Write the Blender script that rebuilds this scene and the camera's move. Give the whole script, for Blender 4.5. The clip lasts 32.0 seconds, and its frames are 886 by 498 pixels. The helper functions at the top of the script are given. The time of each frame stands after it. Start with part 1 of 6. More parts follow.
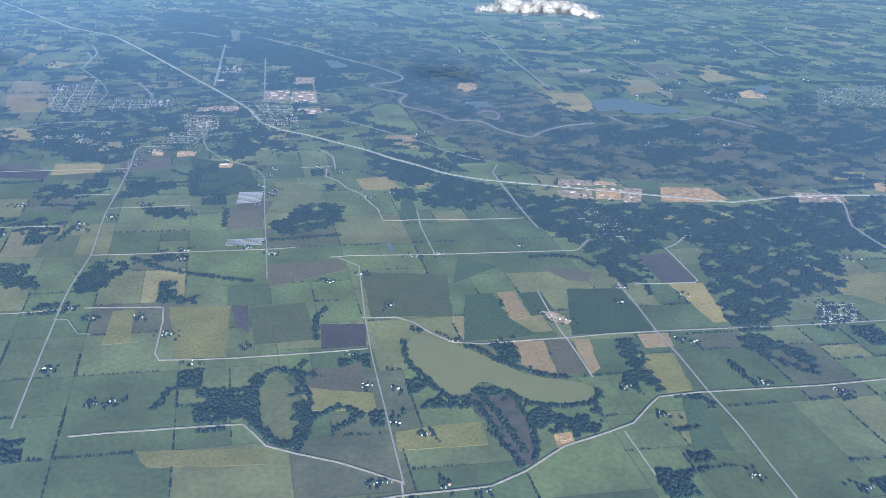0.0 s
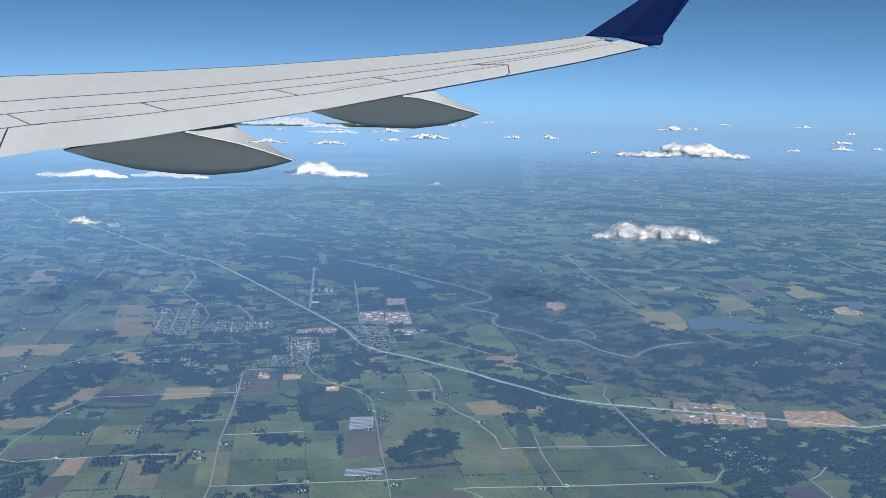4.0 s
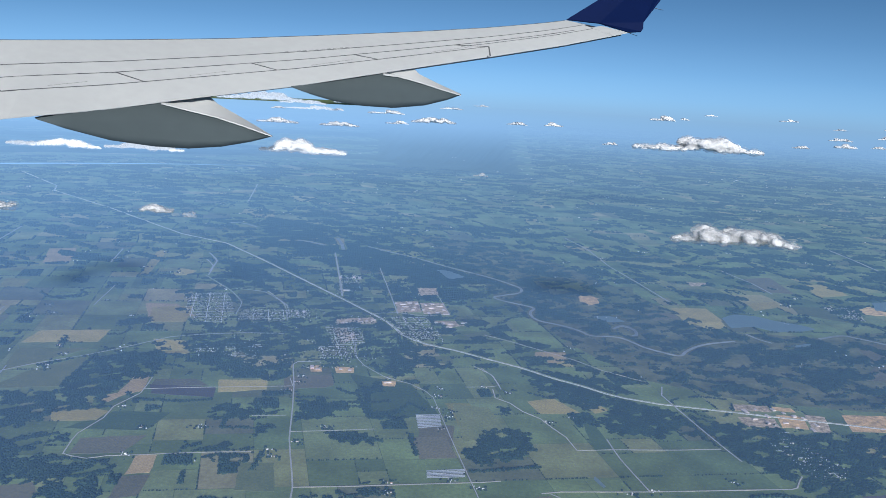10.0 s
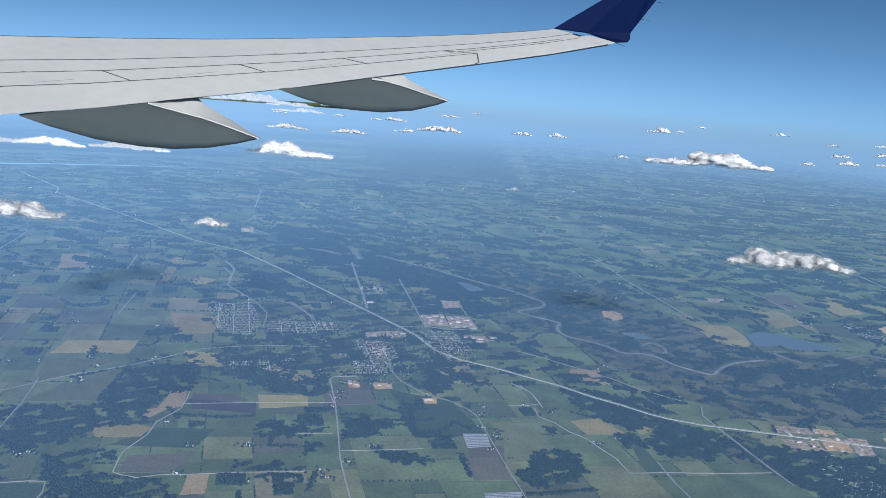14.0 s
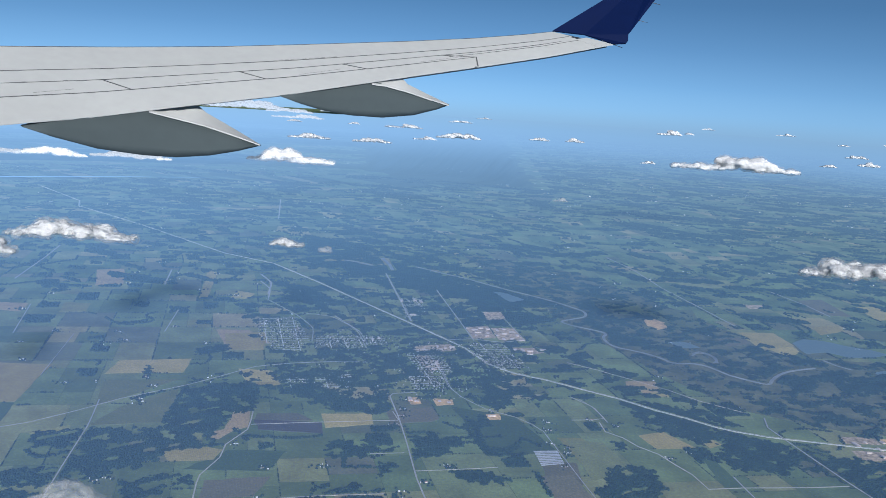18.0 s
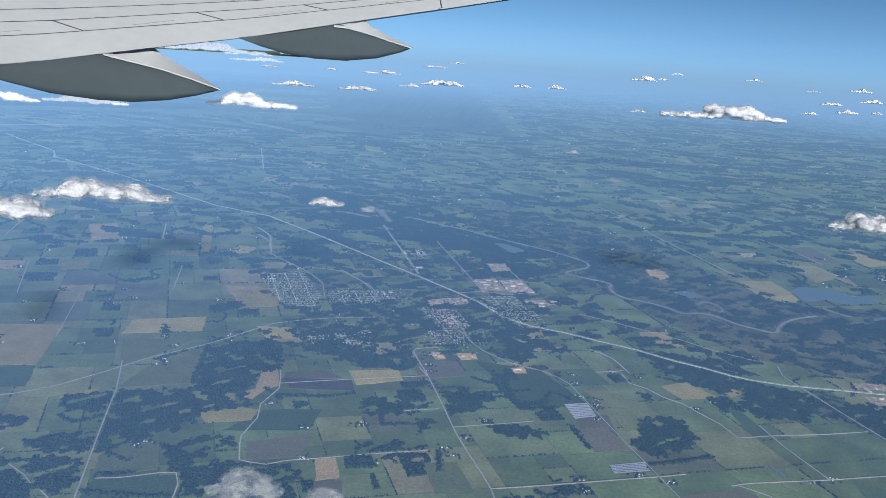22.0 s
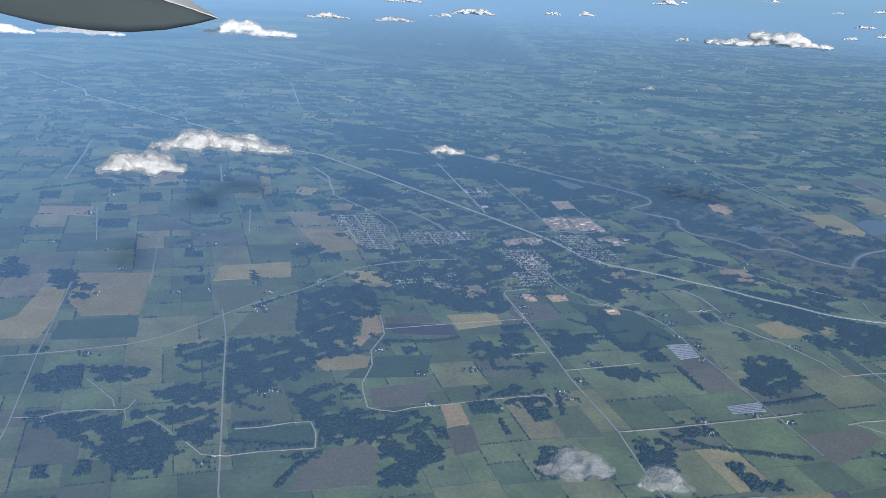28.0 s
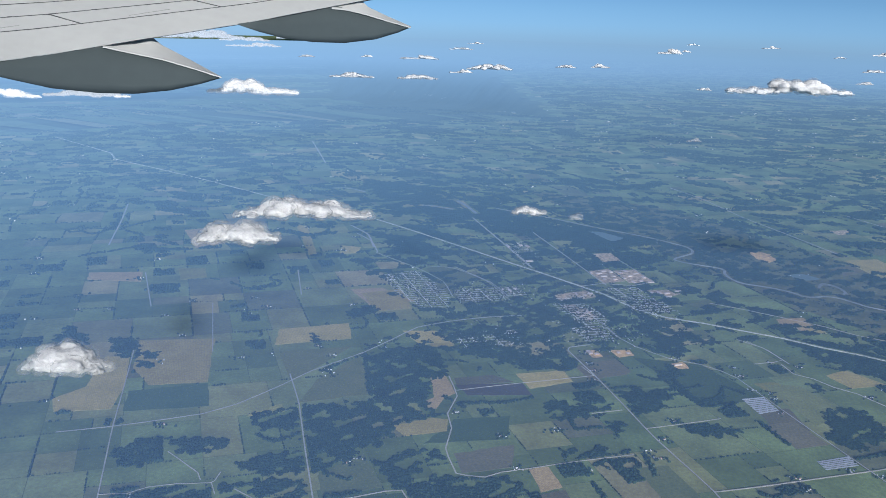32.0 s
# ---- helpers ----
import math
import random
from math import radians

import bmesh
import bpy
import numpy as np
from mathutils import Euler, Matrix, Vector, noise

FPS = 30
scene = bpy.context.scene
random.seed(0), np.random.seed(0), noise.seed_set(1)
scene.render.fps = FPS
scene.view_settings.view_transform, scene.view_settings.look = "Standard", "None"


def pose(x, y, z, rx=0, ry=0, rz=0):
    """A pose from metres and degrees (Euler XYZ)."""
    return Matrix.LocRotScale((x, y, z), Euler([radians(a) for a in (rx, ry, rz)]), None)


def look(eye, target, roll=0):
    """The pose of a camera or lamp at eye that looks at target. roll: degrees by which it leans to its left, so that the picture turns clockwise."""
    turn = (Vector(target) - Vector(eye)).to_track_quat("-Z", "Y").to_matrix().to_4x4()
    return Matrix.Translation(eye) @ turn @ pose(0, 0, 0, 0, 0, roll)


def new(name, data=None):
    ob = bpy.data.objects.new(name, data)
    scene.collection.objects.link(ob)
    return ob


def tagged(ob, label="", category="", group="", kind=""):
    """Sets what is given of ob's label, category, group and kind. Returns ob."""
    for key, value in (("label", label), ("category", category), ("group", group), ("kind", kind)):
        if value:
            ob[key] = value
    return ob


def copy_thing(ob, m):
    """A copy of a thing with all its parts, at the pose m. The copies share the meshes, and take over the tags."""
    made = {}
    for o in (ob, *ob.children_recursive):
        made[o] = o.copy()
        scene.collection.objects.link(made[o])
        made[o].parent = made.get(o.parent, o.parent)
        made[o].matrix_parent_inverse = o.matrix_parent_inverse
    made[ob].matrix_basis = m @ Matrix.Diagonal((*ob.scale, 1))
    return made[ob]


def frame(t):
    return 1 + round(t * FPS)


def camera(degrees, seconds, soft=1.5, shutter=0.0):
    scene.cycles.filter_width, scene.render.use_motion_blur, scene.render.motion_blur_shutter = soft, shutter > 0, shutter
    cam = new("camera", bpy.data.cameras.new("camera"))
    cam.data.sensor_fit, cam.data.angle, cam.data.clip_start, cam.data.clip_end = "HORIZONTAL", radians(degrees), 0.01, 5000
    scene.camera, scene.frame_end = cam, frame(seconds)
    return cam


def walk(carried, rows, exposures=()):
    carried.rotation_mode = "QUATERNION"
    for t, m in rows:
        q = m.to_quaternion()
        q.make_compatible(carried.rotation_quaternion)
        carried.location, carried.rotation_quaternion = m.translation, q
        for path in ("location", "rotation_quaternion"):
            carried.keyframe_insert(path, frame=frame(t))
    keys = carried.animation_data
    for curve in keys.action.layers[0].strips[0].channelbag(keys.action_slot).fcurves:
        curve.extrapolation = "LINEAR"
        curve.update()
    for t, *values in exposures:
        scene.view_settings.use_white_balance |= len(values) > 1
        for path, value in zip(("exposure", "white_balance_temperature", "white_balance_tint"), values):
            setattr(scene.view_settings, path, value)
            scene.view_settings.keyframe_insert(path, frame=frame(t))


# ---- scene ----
# The land is a model at about 1:38, so that its horizon lies within reach; flight heads towards -x.
R_LAND = 198000.0
cam = camera(58.85, 32.0, soft=0.85)
# seconds, x, z, heading to the left of +y, dip, lean
PATH = [
    (0, -0.00, 100.00, 7.08, 26.18, 2.67),
    (0.5, -2.78, 100.23, 7.08, 21.50, 2.70),
    (1, -5.56, 100.46, 7.43, 17.69, 2.52),
    (1.5, -8.35, 100.69, 8.53, 13.96, 2.01),
    (2, -11.13, 100.92, 9.29, 12.73, 2.01),
    (2.5, -13.91, 101.15, 9.88, 12.17, 1.95),
    (3, -16.69, 101.39, 10.48, 11.07, 1.18),
    (3.5, -19.47, 101.62, 11.02, 10.86, 0.68),
    (5.5, -30.60, 102.54, 11.30, 11.49, 3.70),
    (6, -33.38, 102.77, 11.06, 11.80, 4.01),
    (6.5, -36.17, 103.00, 11.00, 12.06, 4.29),
    (7, -38.95, 103.23, 10.92, 12.21, 4.20),
    (7.5, -41.73, 103.46, 10.80, 12.40, 3.74),
    (8, -44.51, 103.69, 10.42, 12.35, 2.75),
    (8.5, -47.30, 103.92, 10.00, 12.20, 2.46),
    (9, -50.08, 104.16, 9.49, 12.19, 2.76),
    (9.5, -52.86, 104.39, 9.14, 12.17, 3.19),
    (10, -55.64, 104.62, 8.73, 12.27, 3.12),
    (10.5, -58.42, 104.85, 8.51, 12.09, 3.49),
    (11, -61.21, 105.08, 8.30, 11.97, 3.49),
    (11.5, -63.99, 105.31, 8.07, 11.92, 3.70),
    (12, -66.77, 105.54, 7.81, 11.92, 3.86),
    (12.5, -69.55, 105.77, 7.60, 11.95, 3.88),
    (13, -72.33, 106.00, 7.46, 11.89, 3.93),
    (13.5, -75.12, 106.23, 7.40, 11.84, 4.21),
    (14, -77.90, 106.46, 7.31, 11.83, 4.39),
    (14.5, -80.68, 106.70, 7.24, 11.84, 4.56),
    (16.5, -91.81, 107.62, 8.13, 11.86, 4.73),
    (17, -94.59, 107.85, 7.93, 11.84, 4.09),
    (17.5, -97.37, 108.08, 7.48, 11.79, 3.73),
    (18, -100.15, 108.31, 7.13, 11.57, 3.60),
    (18.5, -102.94, 108.54, 6.77, 11.60, 4.23),
    (19, -105.72, 108.77, 6.39, 12.20, 6.64),
    (19.5, -108.50, 109.00, 5.48, 15.08, 7.47),
    (20, -111.28, 109.23, 4.33, 19.28, 6.98),
    (20.5, -114.06, 109.47, 3.46, 21.14, 6.42),
    (21, -116.85, 109.70, 3.43, 18.95, 5.24),
    (21.5, -119.63, 109.93, 3.61, 15.78, 4.33),
    (22, -122.41, 110.16, 3.91, 15.40, 3.86),
    (22.5, -125.19, 110.39, 4.51, 14.26, 3.57),
    (23, -127.98, 110.62, 4.95, 14.79, 3.46),
    (23.5, -130.76, 110.85, 5.22, 14.91, 3.36),
    (24, -133.54, 111.08, 5.37, 14.91, 3.18),
    (24.5, -136.32, 111.31, 5.74, 11.07, 2.52),
    (25, -139.10, 111.54, 6.38, 8.11, 1.68),
    (25.5, -141.89, 111.77, 6.92, 8.84, 1.78),
    (26, -144.67, 112.01, 6.28, 18.95, 1.45),
    (26.5, -147.45, 112.24, 4.89, 20.64, 1.92),
    (28.5, -158.58, 113.16, 3.18, 20.60, 3.34),
    (29, -161.36, 113.39, 3.01, 20.66, 3.54),
    (29.5, -164.14, 113.62, 2.74, 20.68, 3.69),
    (30, -166.92, 113.85, 2.53, 20.82, 3.79),
    (30.5, -169.71, 114.08, 2.59, 19.62, 3.55),
    (31, -172.49, 114.31, 2.97, 16.78, 1.88),
    (31.5, -175.27, 114.54, 3.30, 16.87, 1.46),
    (32, -178.05, 114.78, 3.45, 16.99, 1.60),
]
walk(cam, [(t, pose(x, 0, z, 90 - dip, 0, turn) @ pose(0, 0, 0, 0, 0, lean)) for t, x, z, turn, dip, lean in PATH],
     [(0, 1.17, 6050, 9), (1.3, 0.86, 6050, 9), (2.5, 0.82, 5960, 9), (18, 0.76, 5900, 9), (23, 0.75, 5930, 9), (24, 0.70, 5980, 9), (25, 0.51, 5850, 9), (26, 0.55, 5900, 9), (29, 0.72, 6100, 9), (30.4, 0.72, 6100, 9), (32, 0.70, 6020, 9)])


SUN_AZ, SUN_EL = radians(163), radians(20)  # azimuth clockwise from +y
world = bpy.data.worlds.new("sky")
scene.world = world
world.use_nodes = True
wn, wl = world.node_tree.nodes, world.node_tree.links
wn.clear()
sky = wn.new("ShaderNodeTexSky")
sky.sky_type = "NISHITA"
sky.sun_disc = False
sky.sun_elevation, sky.sun_rotation = SUN_EL, SUN_AZ
sky.altitude, sky.air_density, sky.dust_density, sky.ozone_density = 3000, 1.0, 0.3, 1.0
w_coord, w_add, w_norm = wn.new("ShaderNodeTexCoord"), wn.new("ShaderNodeVectorMath"), wn.new("ShaderNodeVectorMath")
w_add.operation, w_norm.operation = "MULTIPLY_ADD", "NORMALIZE"
w_add.inputs[1].default_value, w_add.inputs[2].default_value = (1, 1, 3.2), (0, 0, 0.255)  # seen from above the thick low air, the sky deepens fast over the dipped horizon
w_bg, w_out = wn.new("ShaderNodeBackground"), wn.new("ShaderNodeOutputWorld")
w_bg.inputs["Strength"].default_value = 0.090
wl.new(w_coord.outputs["Generated"], w_add.inputs[0])
wl.new(w_add.outputs[0], w_norm.inputs[0])
wl.new(w_norm.outputs[0], sky.inputs["Vector"])
w_tint = wn.new("ShaderNodeMix")
w_tint.data_type, w_tint.blend_type = "RGBA", "MULTIPLY"
w_tint.inputs[0].default_value, w_tint.inputs[7].default_value = 1.0, (0.70, 0.96, 0.98, 1)  # clear dry air, a deep blue
wl.new(sky.outputs["Color"], w_tint.inputs[6])
wl.new(w_tint.outputs[2], w_bg.inputs["Color"])
wl.new(w_bg.outputs[0], w_out.inputs["Surface"])
sun = new("sun", bpy.data.lights.new("sun", "SUN"))
sun.data.energy, sun.data.angle, sun.data.color = 4.8, radians(3.5), (1.0, 0.96, 0.9)
to_sun = Vector((math.sin(SUN_AZ) * math.cos(SUN_EL), math.cos(SUN_AZ) * math.cos(SUN_EL), math.sin(SUN_EL)))
sun.matrix_world = look(to_sun * 100, (0, 0, 0))


# ---------------------------------------------------------------- materials
def material(name, rough=0.9, metal=0.0):
    m = bpy.data.materials.new(name)
    m.use_nodes = True
    nodes = m.node_tree.nodes
    shader = next(n for n in nodes if n.type == "BSDF_PRINCIPLED")
    shader.inputs["Roughness"].default_value, shader.inputs["Metallic"].default_value = rough, metal
    return m, nodes, m.node_tree.links, shader


def noise_node(nodes, links, size, detail=4.0, coord=None):
    n = nodes.new("ShaderNodeTexNoise")
    n.inputs["Scale"].default_value, n.inputs["Detail"].default_value = 1.0 / size, detail
    links.new(coord, n.inputs["Vector"])
    return n


def mixed(nodes, links, kind, fac, a, b):
    """A colour mix; fac, a and b are sockets or plain values."""
    m = nodes.new("ShaderNodeMix")
    m.data_type, m.blend_type = "RGBA", kind
    for socket, value in ((m.inputs[0], fac), (m.inputs[6], a), (m.inputs[7], b)):
        if isinstance(value, bpy.types.NodeSocket):
            links.new(value, socket)
        else:
            socket.default_value = value if isinstance(value, float) else (*value, 1)
    return m.outputs[2]


def ramp(nodes, links, fac, *stops):
    r = nodes.new("ShaderNodeValToRGB")
    for e in list(r.color_ramp.elements)[1:]:
        r.color_ramp.elements.remove(e)
    for i, (at, c) in enumerate(stops):
        e = r.color_ramp.elements[0] if i == 0 else r.color_ramp.elements.new(at)
        e.position, e.color = at, (*c, 1) if not isinstance(c, float) else (c, c, c, 1)
    links.new(fac, r.inputs[0])
    return r.outputs[0]


def earth(name, low, high, coarse=9.0, fine=0.9, rows=0.0, vary=0.25, per="object", rough=0.95):
    """Soil, crop or grass: two scales of mottling, faint drill rows, and a tint of its own for each piece."""
    m, nodes, links, shader = material(name, rough)
    shader.inputs["Specular IOR Level"].default_value = 0.1
    place = nodes.new("ShaderNodeNewGeometry").outputs["Position"]
    big, small = noise_node(nodes, links, coarse, 5.0, place), noise_node(nodes, links, fine, 6.0, place)
    col = mixed(nodes, links, "MIX", ramp(nodes, links, big.outputs[0], (0.3, 0.0), (0.7, 1.0)), low, high)
    col = mixed(nodes, links, "OVERLAY", 0.55, col, ramp(nodes, links, small.outputs[0], (0.25, 0.28), (0.75, 0.72)))
    if rows:
        turned = nodes.new("ShaderNodeMapping")
        turned.inputs["Rotation"].default_value = (0, 0, radians(-20.3))
        links.new(place, turned.inputs["Vector"])
        w = nodes.new("ShaderNodeTexWave")
        w.inputs["Scale"].default_value, w.inputs["Distortion"].default_value, w.inputs["Detail"].default_value = rows, 1.5, 3.0
        links.new(turned.outputs[0], w.inputs["Vector"])
        col = mixed(nodes, links, "OVERLAY", 0.07, col, w.outputs["Color"])
    chance = nodes.new("ShaderNodeObjectInfo").outputs["Random"] if per == "object" else nodes.new("ShaderNodeNewGeometry").outputs["Random Per Island"]
    tint = ramp(nodes, links, chance, (0.0, 0.5 - vary), (1.0, 0.5 + vary))
    col = mixed(nodes, links, "OVERLAY", 0.8, col, tint)
    links.new(col, shader.inputs["Base Color"])
    bump = nodes.new("ShaderNodeBump")
    bump.inputs["Strength"].default_value, bump.inputs["Distance"].default_value = 0.4, 0.15
    links.new(small.outputs[0], bump.inputs["Height"])
    links.new(bump.outputs[0], shader.inputs["Normal"])
    return m


def mosaic_material():
    """Farmland parcels: each island of the mesh takes a crop of its own."""
    m, nodes, links, shader = material("parcels", 0.95)
    shader.inputs["Specular IOR Level"].default_value = 0.1
    geo = nodes.new("ShaderNodeNewGeometry")
    place = geo.outputs["Position"]
    crop = ramp(nodes, links, geo.outputs["Random Per Island"], (0.0, (0.106, 0.139, 0.058)), (0.15, (0.093, 0.123, 0.053)), (0.155, (0.140, 0.180, 0.074)), (0.40, (0.121, 0.160, 0.067)),
                (0.405, (0.159, 0.188, 0.084)), (0.60, (0.143, 0.174, 0.077)), (0.605, (0.084, 0.116, 0.055)), (0.77, (0.106, 0.145, 0.063)), (0.775, (0.196, 0.203, 0.086)), (0.88, (0.168, 0.180, 0.082)), (0.885, (0.269, 0.238, 0.110)), (0.92, (0.246, 0.215, 0.116)), (0.935, (0.114, 0.130, 0.071)), (1.0, (0.118, 0.122, 0.075)))
    big, small = noise_node(nodes, links, 14.0, 4.0, place), noise_node(nodes, links, 1.1, 6.0, place)
    col = mixed(nodes, links, "OVERLAY", 0.85, crop, ramp(nodes, links, big.outputs[0], (0.25, 0.3), (0.75, 0.7)))
    col = mixed(nodes, links, "OVERLAY", 0.5, col, ramp(nodes, links, small.outputs[0], (0.25, 0.3), (0.75, 0.7)))
    links.new(col, shader.inputs["Base Color"])
    return m


def plain(name, colour, rough=0.6, metal=0.0, grain=0.6, vary=0.12, gloss=0.5):
    m, nodes, links, shader = material(name, rough, metal)
    shader.inputs["Specular IOR Level"].default_value = gloss
    place = nodes.new("ShaderNodeNewGeometry").outputs["Position"]
    n, n2 = noise_node(nodes, links, grain, 5.0, place), noise_node(nodes, links, grain * 9, 3.0, place)
    col = mixed(nodes, links, "OVERLAY", 0.7, colour, ramp(nodes, links, n.outputs[0], (0.2, 0.5 - vary), (0.8, 0.5 + vary)))
    col = mixed(nodes, links, "OVERLAY", 0.7, col, ramp(nodes, links, n2.outputs[0], (0.2, 0.5 - vary), (0.8, 0.5 + vary)))
    links.new(col, shader.inputs["Base Color"])
    return m


def foliage(name, low, high):
    m, nodes, links, shader = material(name, 0.9)
    shader.inputs["Specular IOR Level"].default_value = 0.15
    geo = nodes.new("ShaderNodeNewGeometry")
    n = noise_node(nodes, links, 6.0, 4.0, geo.outputs["Position"])
    col = mixed(nodes, links, "MIX", geo.outputs["Random Per Island"], low, high)
    col = mixed(nodes, links, "OVERLAY", 0.7, col, ramp(nodes, links, n.outputs[0], (0.25, 0.3), (0.75, 0.7)))
    links.new(col, shader.inputs["Base Color"])
    return m


LAND = earth("grassland", (0.05, 0.068, 0.032), (0.075, 0.092, 0.042), 30.0, 1.2)
SOIL_KIND = {
    "yellow": earth("ripening_grain", (0.18, 0.18, 0.066), (0.255, 0.235, 0.086), 7.0, 0.7, 0.8, 0.1),
    "tan": earth("dry_stubble", (0.27, 0.222, 0.088), (0.345, 0.285, 0.118), 8.0, 0.8, 0.6, 0.1),
    "soil": earth("ploughed_soil", (0.28, 0.205, 0.11), (0.35, 0.265, 0.145), 8.0, 0.8, 0.8, 0.08),
    "brown": earth("bare_field", (0.115, 0.11, 0.072), (0.145, 0.132, 0.085), 8.0, 0.8, 0.8, 0.1),
    "purple": earth("wet_soil", (0.07, 0.064, 0.06), (0.09, 0.08, 0.076), 8.0, 0.8, 0.5, 0.08),
    "crop": earth("young_crop", (0.055, 0.088, 0.045), (0.072, 0.105, 0.05), 10.0, 0.9, 0.9, 0.12),
    "grass": earth("meadow_grass", (0.12, 0.14, 0.06), (0.16, 0.17, 0.075), 6.0, 0.8, 0.0, 0.1),
    "pasture": earth("pasture", (0.085, 0.105, 0.052), (0.11, 0.125, 0.06), 6.0, 0.8, 0.0, 0.1),
    "sand": earth("quarried_sand", (0.28, 0.20, 0.11), (0.70, 0.46, 0.22), 2.2, 0.5, 0.0, 0.06),
    "yard": earth("gravel_yard", (0.15, 0.13, 0.08), (0.54, 0.41, 0.29), 1.6, 0.4, 0.0, 0.06),
    "bog": earth("boggy_ground", (0.06, 0.065, 0.05), (0.115, 0.105, 0.085), 3.0, 0.6, 0.0, 0.06),
    "wetland": earth("wetland_scrub", (0.05, 0.062, 0.036), (0.135, 0.138, 0.075), 11.0, 2.0, 0.0, 0.1),
}
PARCELS = mosaic_material()
GRAVEL = plain("pale_gravel", (0.36, 0.335, 0.285), 0.95)
ASPHALT = plain("worn_asphalt", (0.30, 0.29, 0.27), 0.9)
CONCRETE = plain("highway_concrete", (0.52, 0.50, 0.46), 0.9)
BALLAST = plain("rail_ballast", (0.36, 0.31, 0.26), 0.95)
LEAVES = foliage("broadleaf_canopy", (0.007, 0.020, 0.015), (0.026, 0.047, 0.030))
WATER_GREEN = plain("algae_water", (0.20, 0.205, 0.085), 0.4, 0.0, 4.0, 0.06)
WATER_BLUE = plain("lake_water", (0.11, 0.15, 0.15), 0.6, 0.0, 5.0, 0.05)
WATER_MUD = plain("river_water", (0.20, 0.20, 0.175), 0.5, 0.0, 5.0, 0.35)
WALL_WHITE = plain("white_siding", (0.45, 0.43, 0.41), 0.7)
FARM_WHITE = plain("whitewashed_boards", (0.68, 0.66, 0.63), 0.7)
ROOF_GREY = plain("grey_roofing", (0.42, 0.42, 0.42), 0.7)
ROOF_RED = plain("brown_roofing", (0.30, 0.17, 0.12), 0.8)
ROOF_METAL = plain("pale_metal_roofing", (0.50, 0.50, 0.50), 0.6)
ROOF_WORKS = plain("industrial_roofing", (0.42, 0.36, 0.32), 0.8, 0.0, 1.5, 0.2)
# matte pale grey: the sky's reflection is painted into the panel colour
PANEL = plain("solar_glass", (0.46, 0.47, 0.49), 0.5, 0.0)
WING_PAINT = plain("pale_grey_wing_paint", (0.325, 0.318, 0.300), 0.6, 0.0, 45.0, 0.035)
WING_DARK = plain("dark_sealant", (0.05, 0.05, 0.053), 0.7, 0.0, 20.0)
# grey paint darkened to hold the shade on the fairings' near sides
POD_SHADE_PAINT = plain("shaded_grey_fairing_paint", (0.041, 0.050, 0.051), 0.8, 0.0, 60.0, 0.04, 0.15)
BLUE_PAINT = plain("navy_winglet_paint", (0.0010, 0.0045, 0.027), 0.6, 0.0, 60.0, 0.05, 0.06)
WING_LINE = plain("grey_sealant_line", (0.045, 0.045, 0.047), 0.8, 0.0, 20.0)
METAL_DARK = plain("wick_metal", (0.02, 0.02, 0.022), 0.7, 0.0, 20.0)


def cloud_material(name, size, thin, thick, stops=(0.36, 0.62), glow=0.0, deep=0.0):
    """Vapour: diffuse and translucent, with soft holes of noise; thin and thick bound its cover."""
    m, nodes, links, shader = material(name, 1.0)
    nodes.remove(shader)
    geo = nodes.new("ShaderNodeNewGeometry")
    n = noise_node(nodes, links, size, 4.0, geo.outputs["Position"])
    n.inputs["Roughness"].default_value, n.inputs["Distortion"].default_value = 0.55, 0.4
    clear, out = nodes.new("ShaderNodeBsdfTransparent"), nodes.new("ShaderNodeMixShader")
    if deep:
        both = nodes.new("ShaderNodeBsdfPrincipled")
        both.inputs["Base Color"].default_value, both.inputs["Roughness"].default_value, both.inputs["Specular IOR Level"].default_value = (0.46, 0.45, 0.445, 1), 1.0, 0.0
        both.inputs["Subsurface Weight"].default_value, both.inputs["Subsurface Scale"].default_value = 1.0, deep
        both.inputs["Subsurface Radius"].default_value = (1.0, 1.0, 1.0)
    else:
        diffuse, through_light, both = nodes.new("ShaderNodeBsdfDiffuse"), nodes.new("ShaderNodeBsdfTranslucent"), nodes.new("ShaderNodeMixShader")
        diffuse.inputs[0].default_value, through_light.inputs[0].default_value = (0.60, 0.59, 0.585, 1), (0.60, 0.60, 0.61, 1)
        both.inputs[0].default_value = 0.5
        links.new(diffuse.outputs[0], both.inputs[1]), links.new(through_light.outputs[0], both.inputs[2])
    if glow:  # added glow, so that clouds in the wing's shadow still look sunlit
        shine, lit = nodes.new("ShaderNodeEmission"), nodes.new("ShaderNodeAddShader")
        shine.inputs[0].default_value, shine.inputs[1].default_value = (0.93, 0.96, 1.0, 1), glow
        links.new(both.outputs[0], lit.inputs[0]), links.new(shine.outputs[0], lit.inputs[1])
        both = lit
    links.new(ramp(nodes, links, n.outputs[0], (stops[0], thin), (stops[1], thick)), out.inputs[0])
    links.new(clear.outputs[0], out.inputs[1]), links.new(both.outputs[0], out.inputs[2])
    links.new(out.outputs[0], next(k for k in nodes if k.type == "OUTPUT_MATERIAL").inputs["Surface"])
    return m


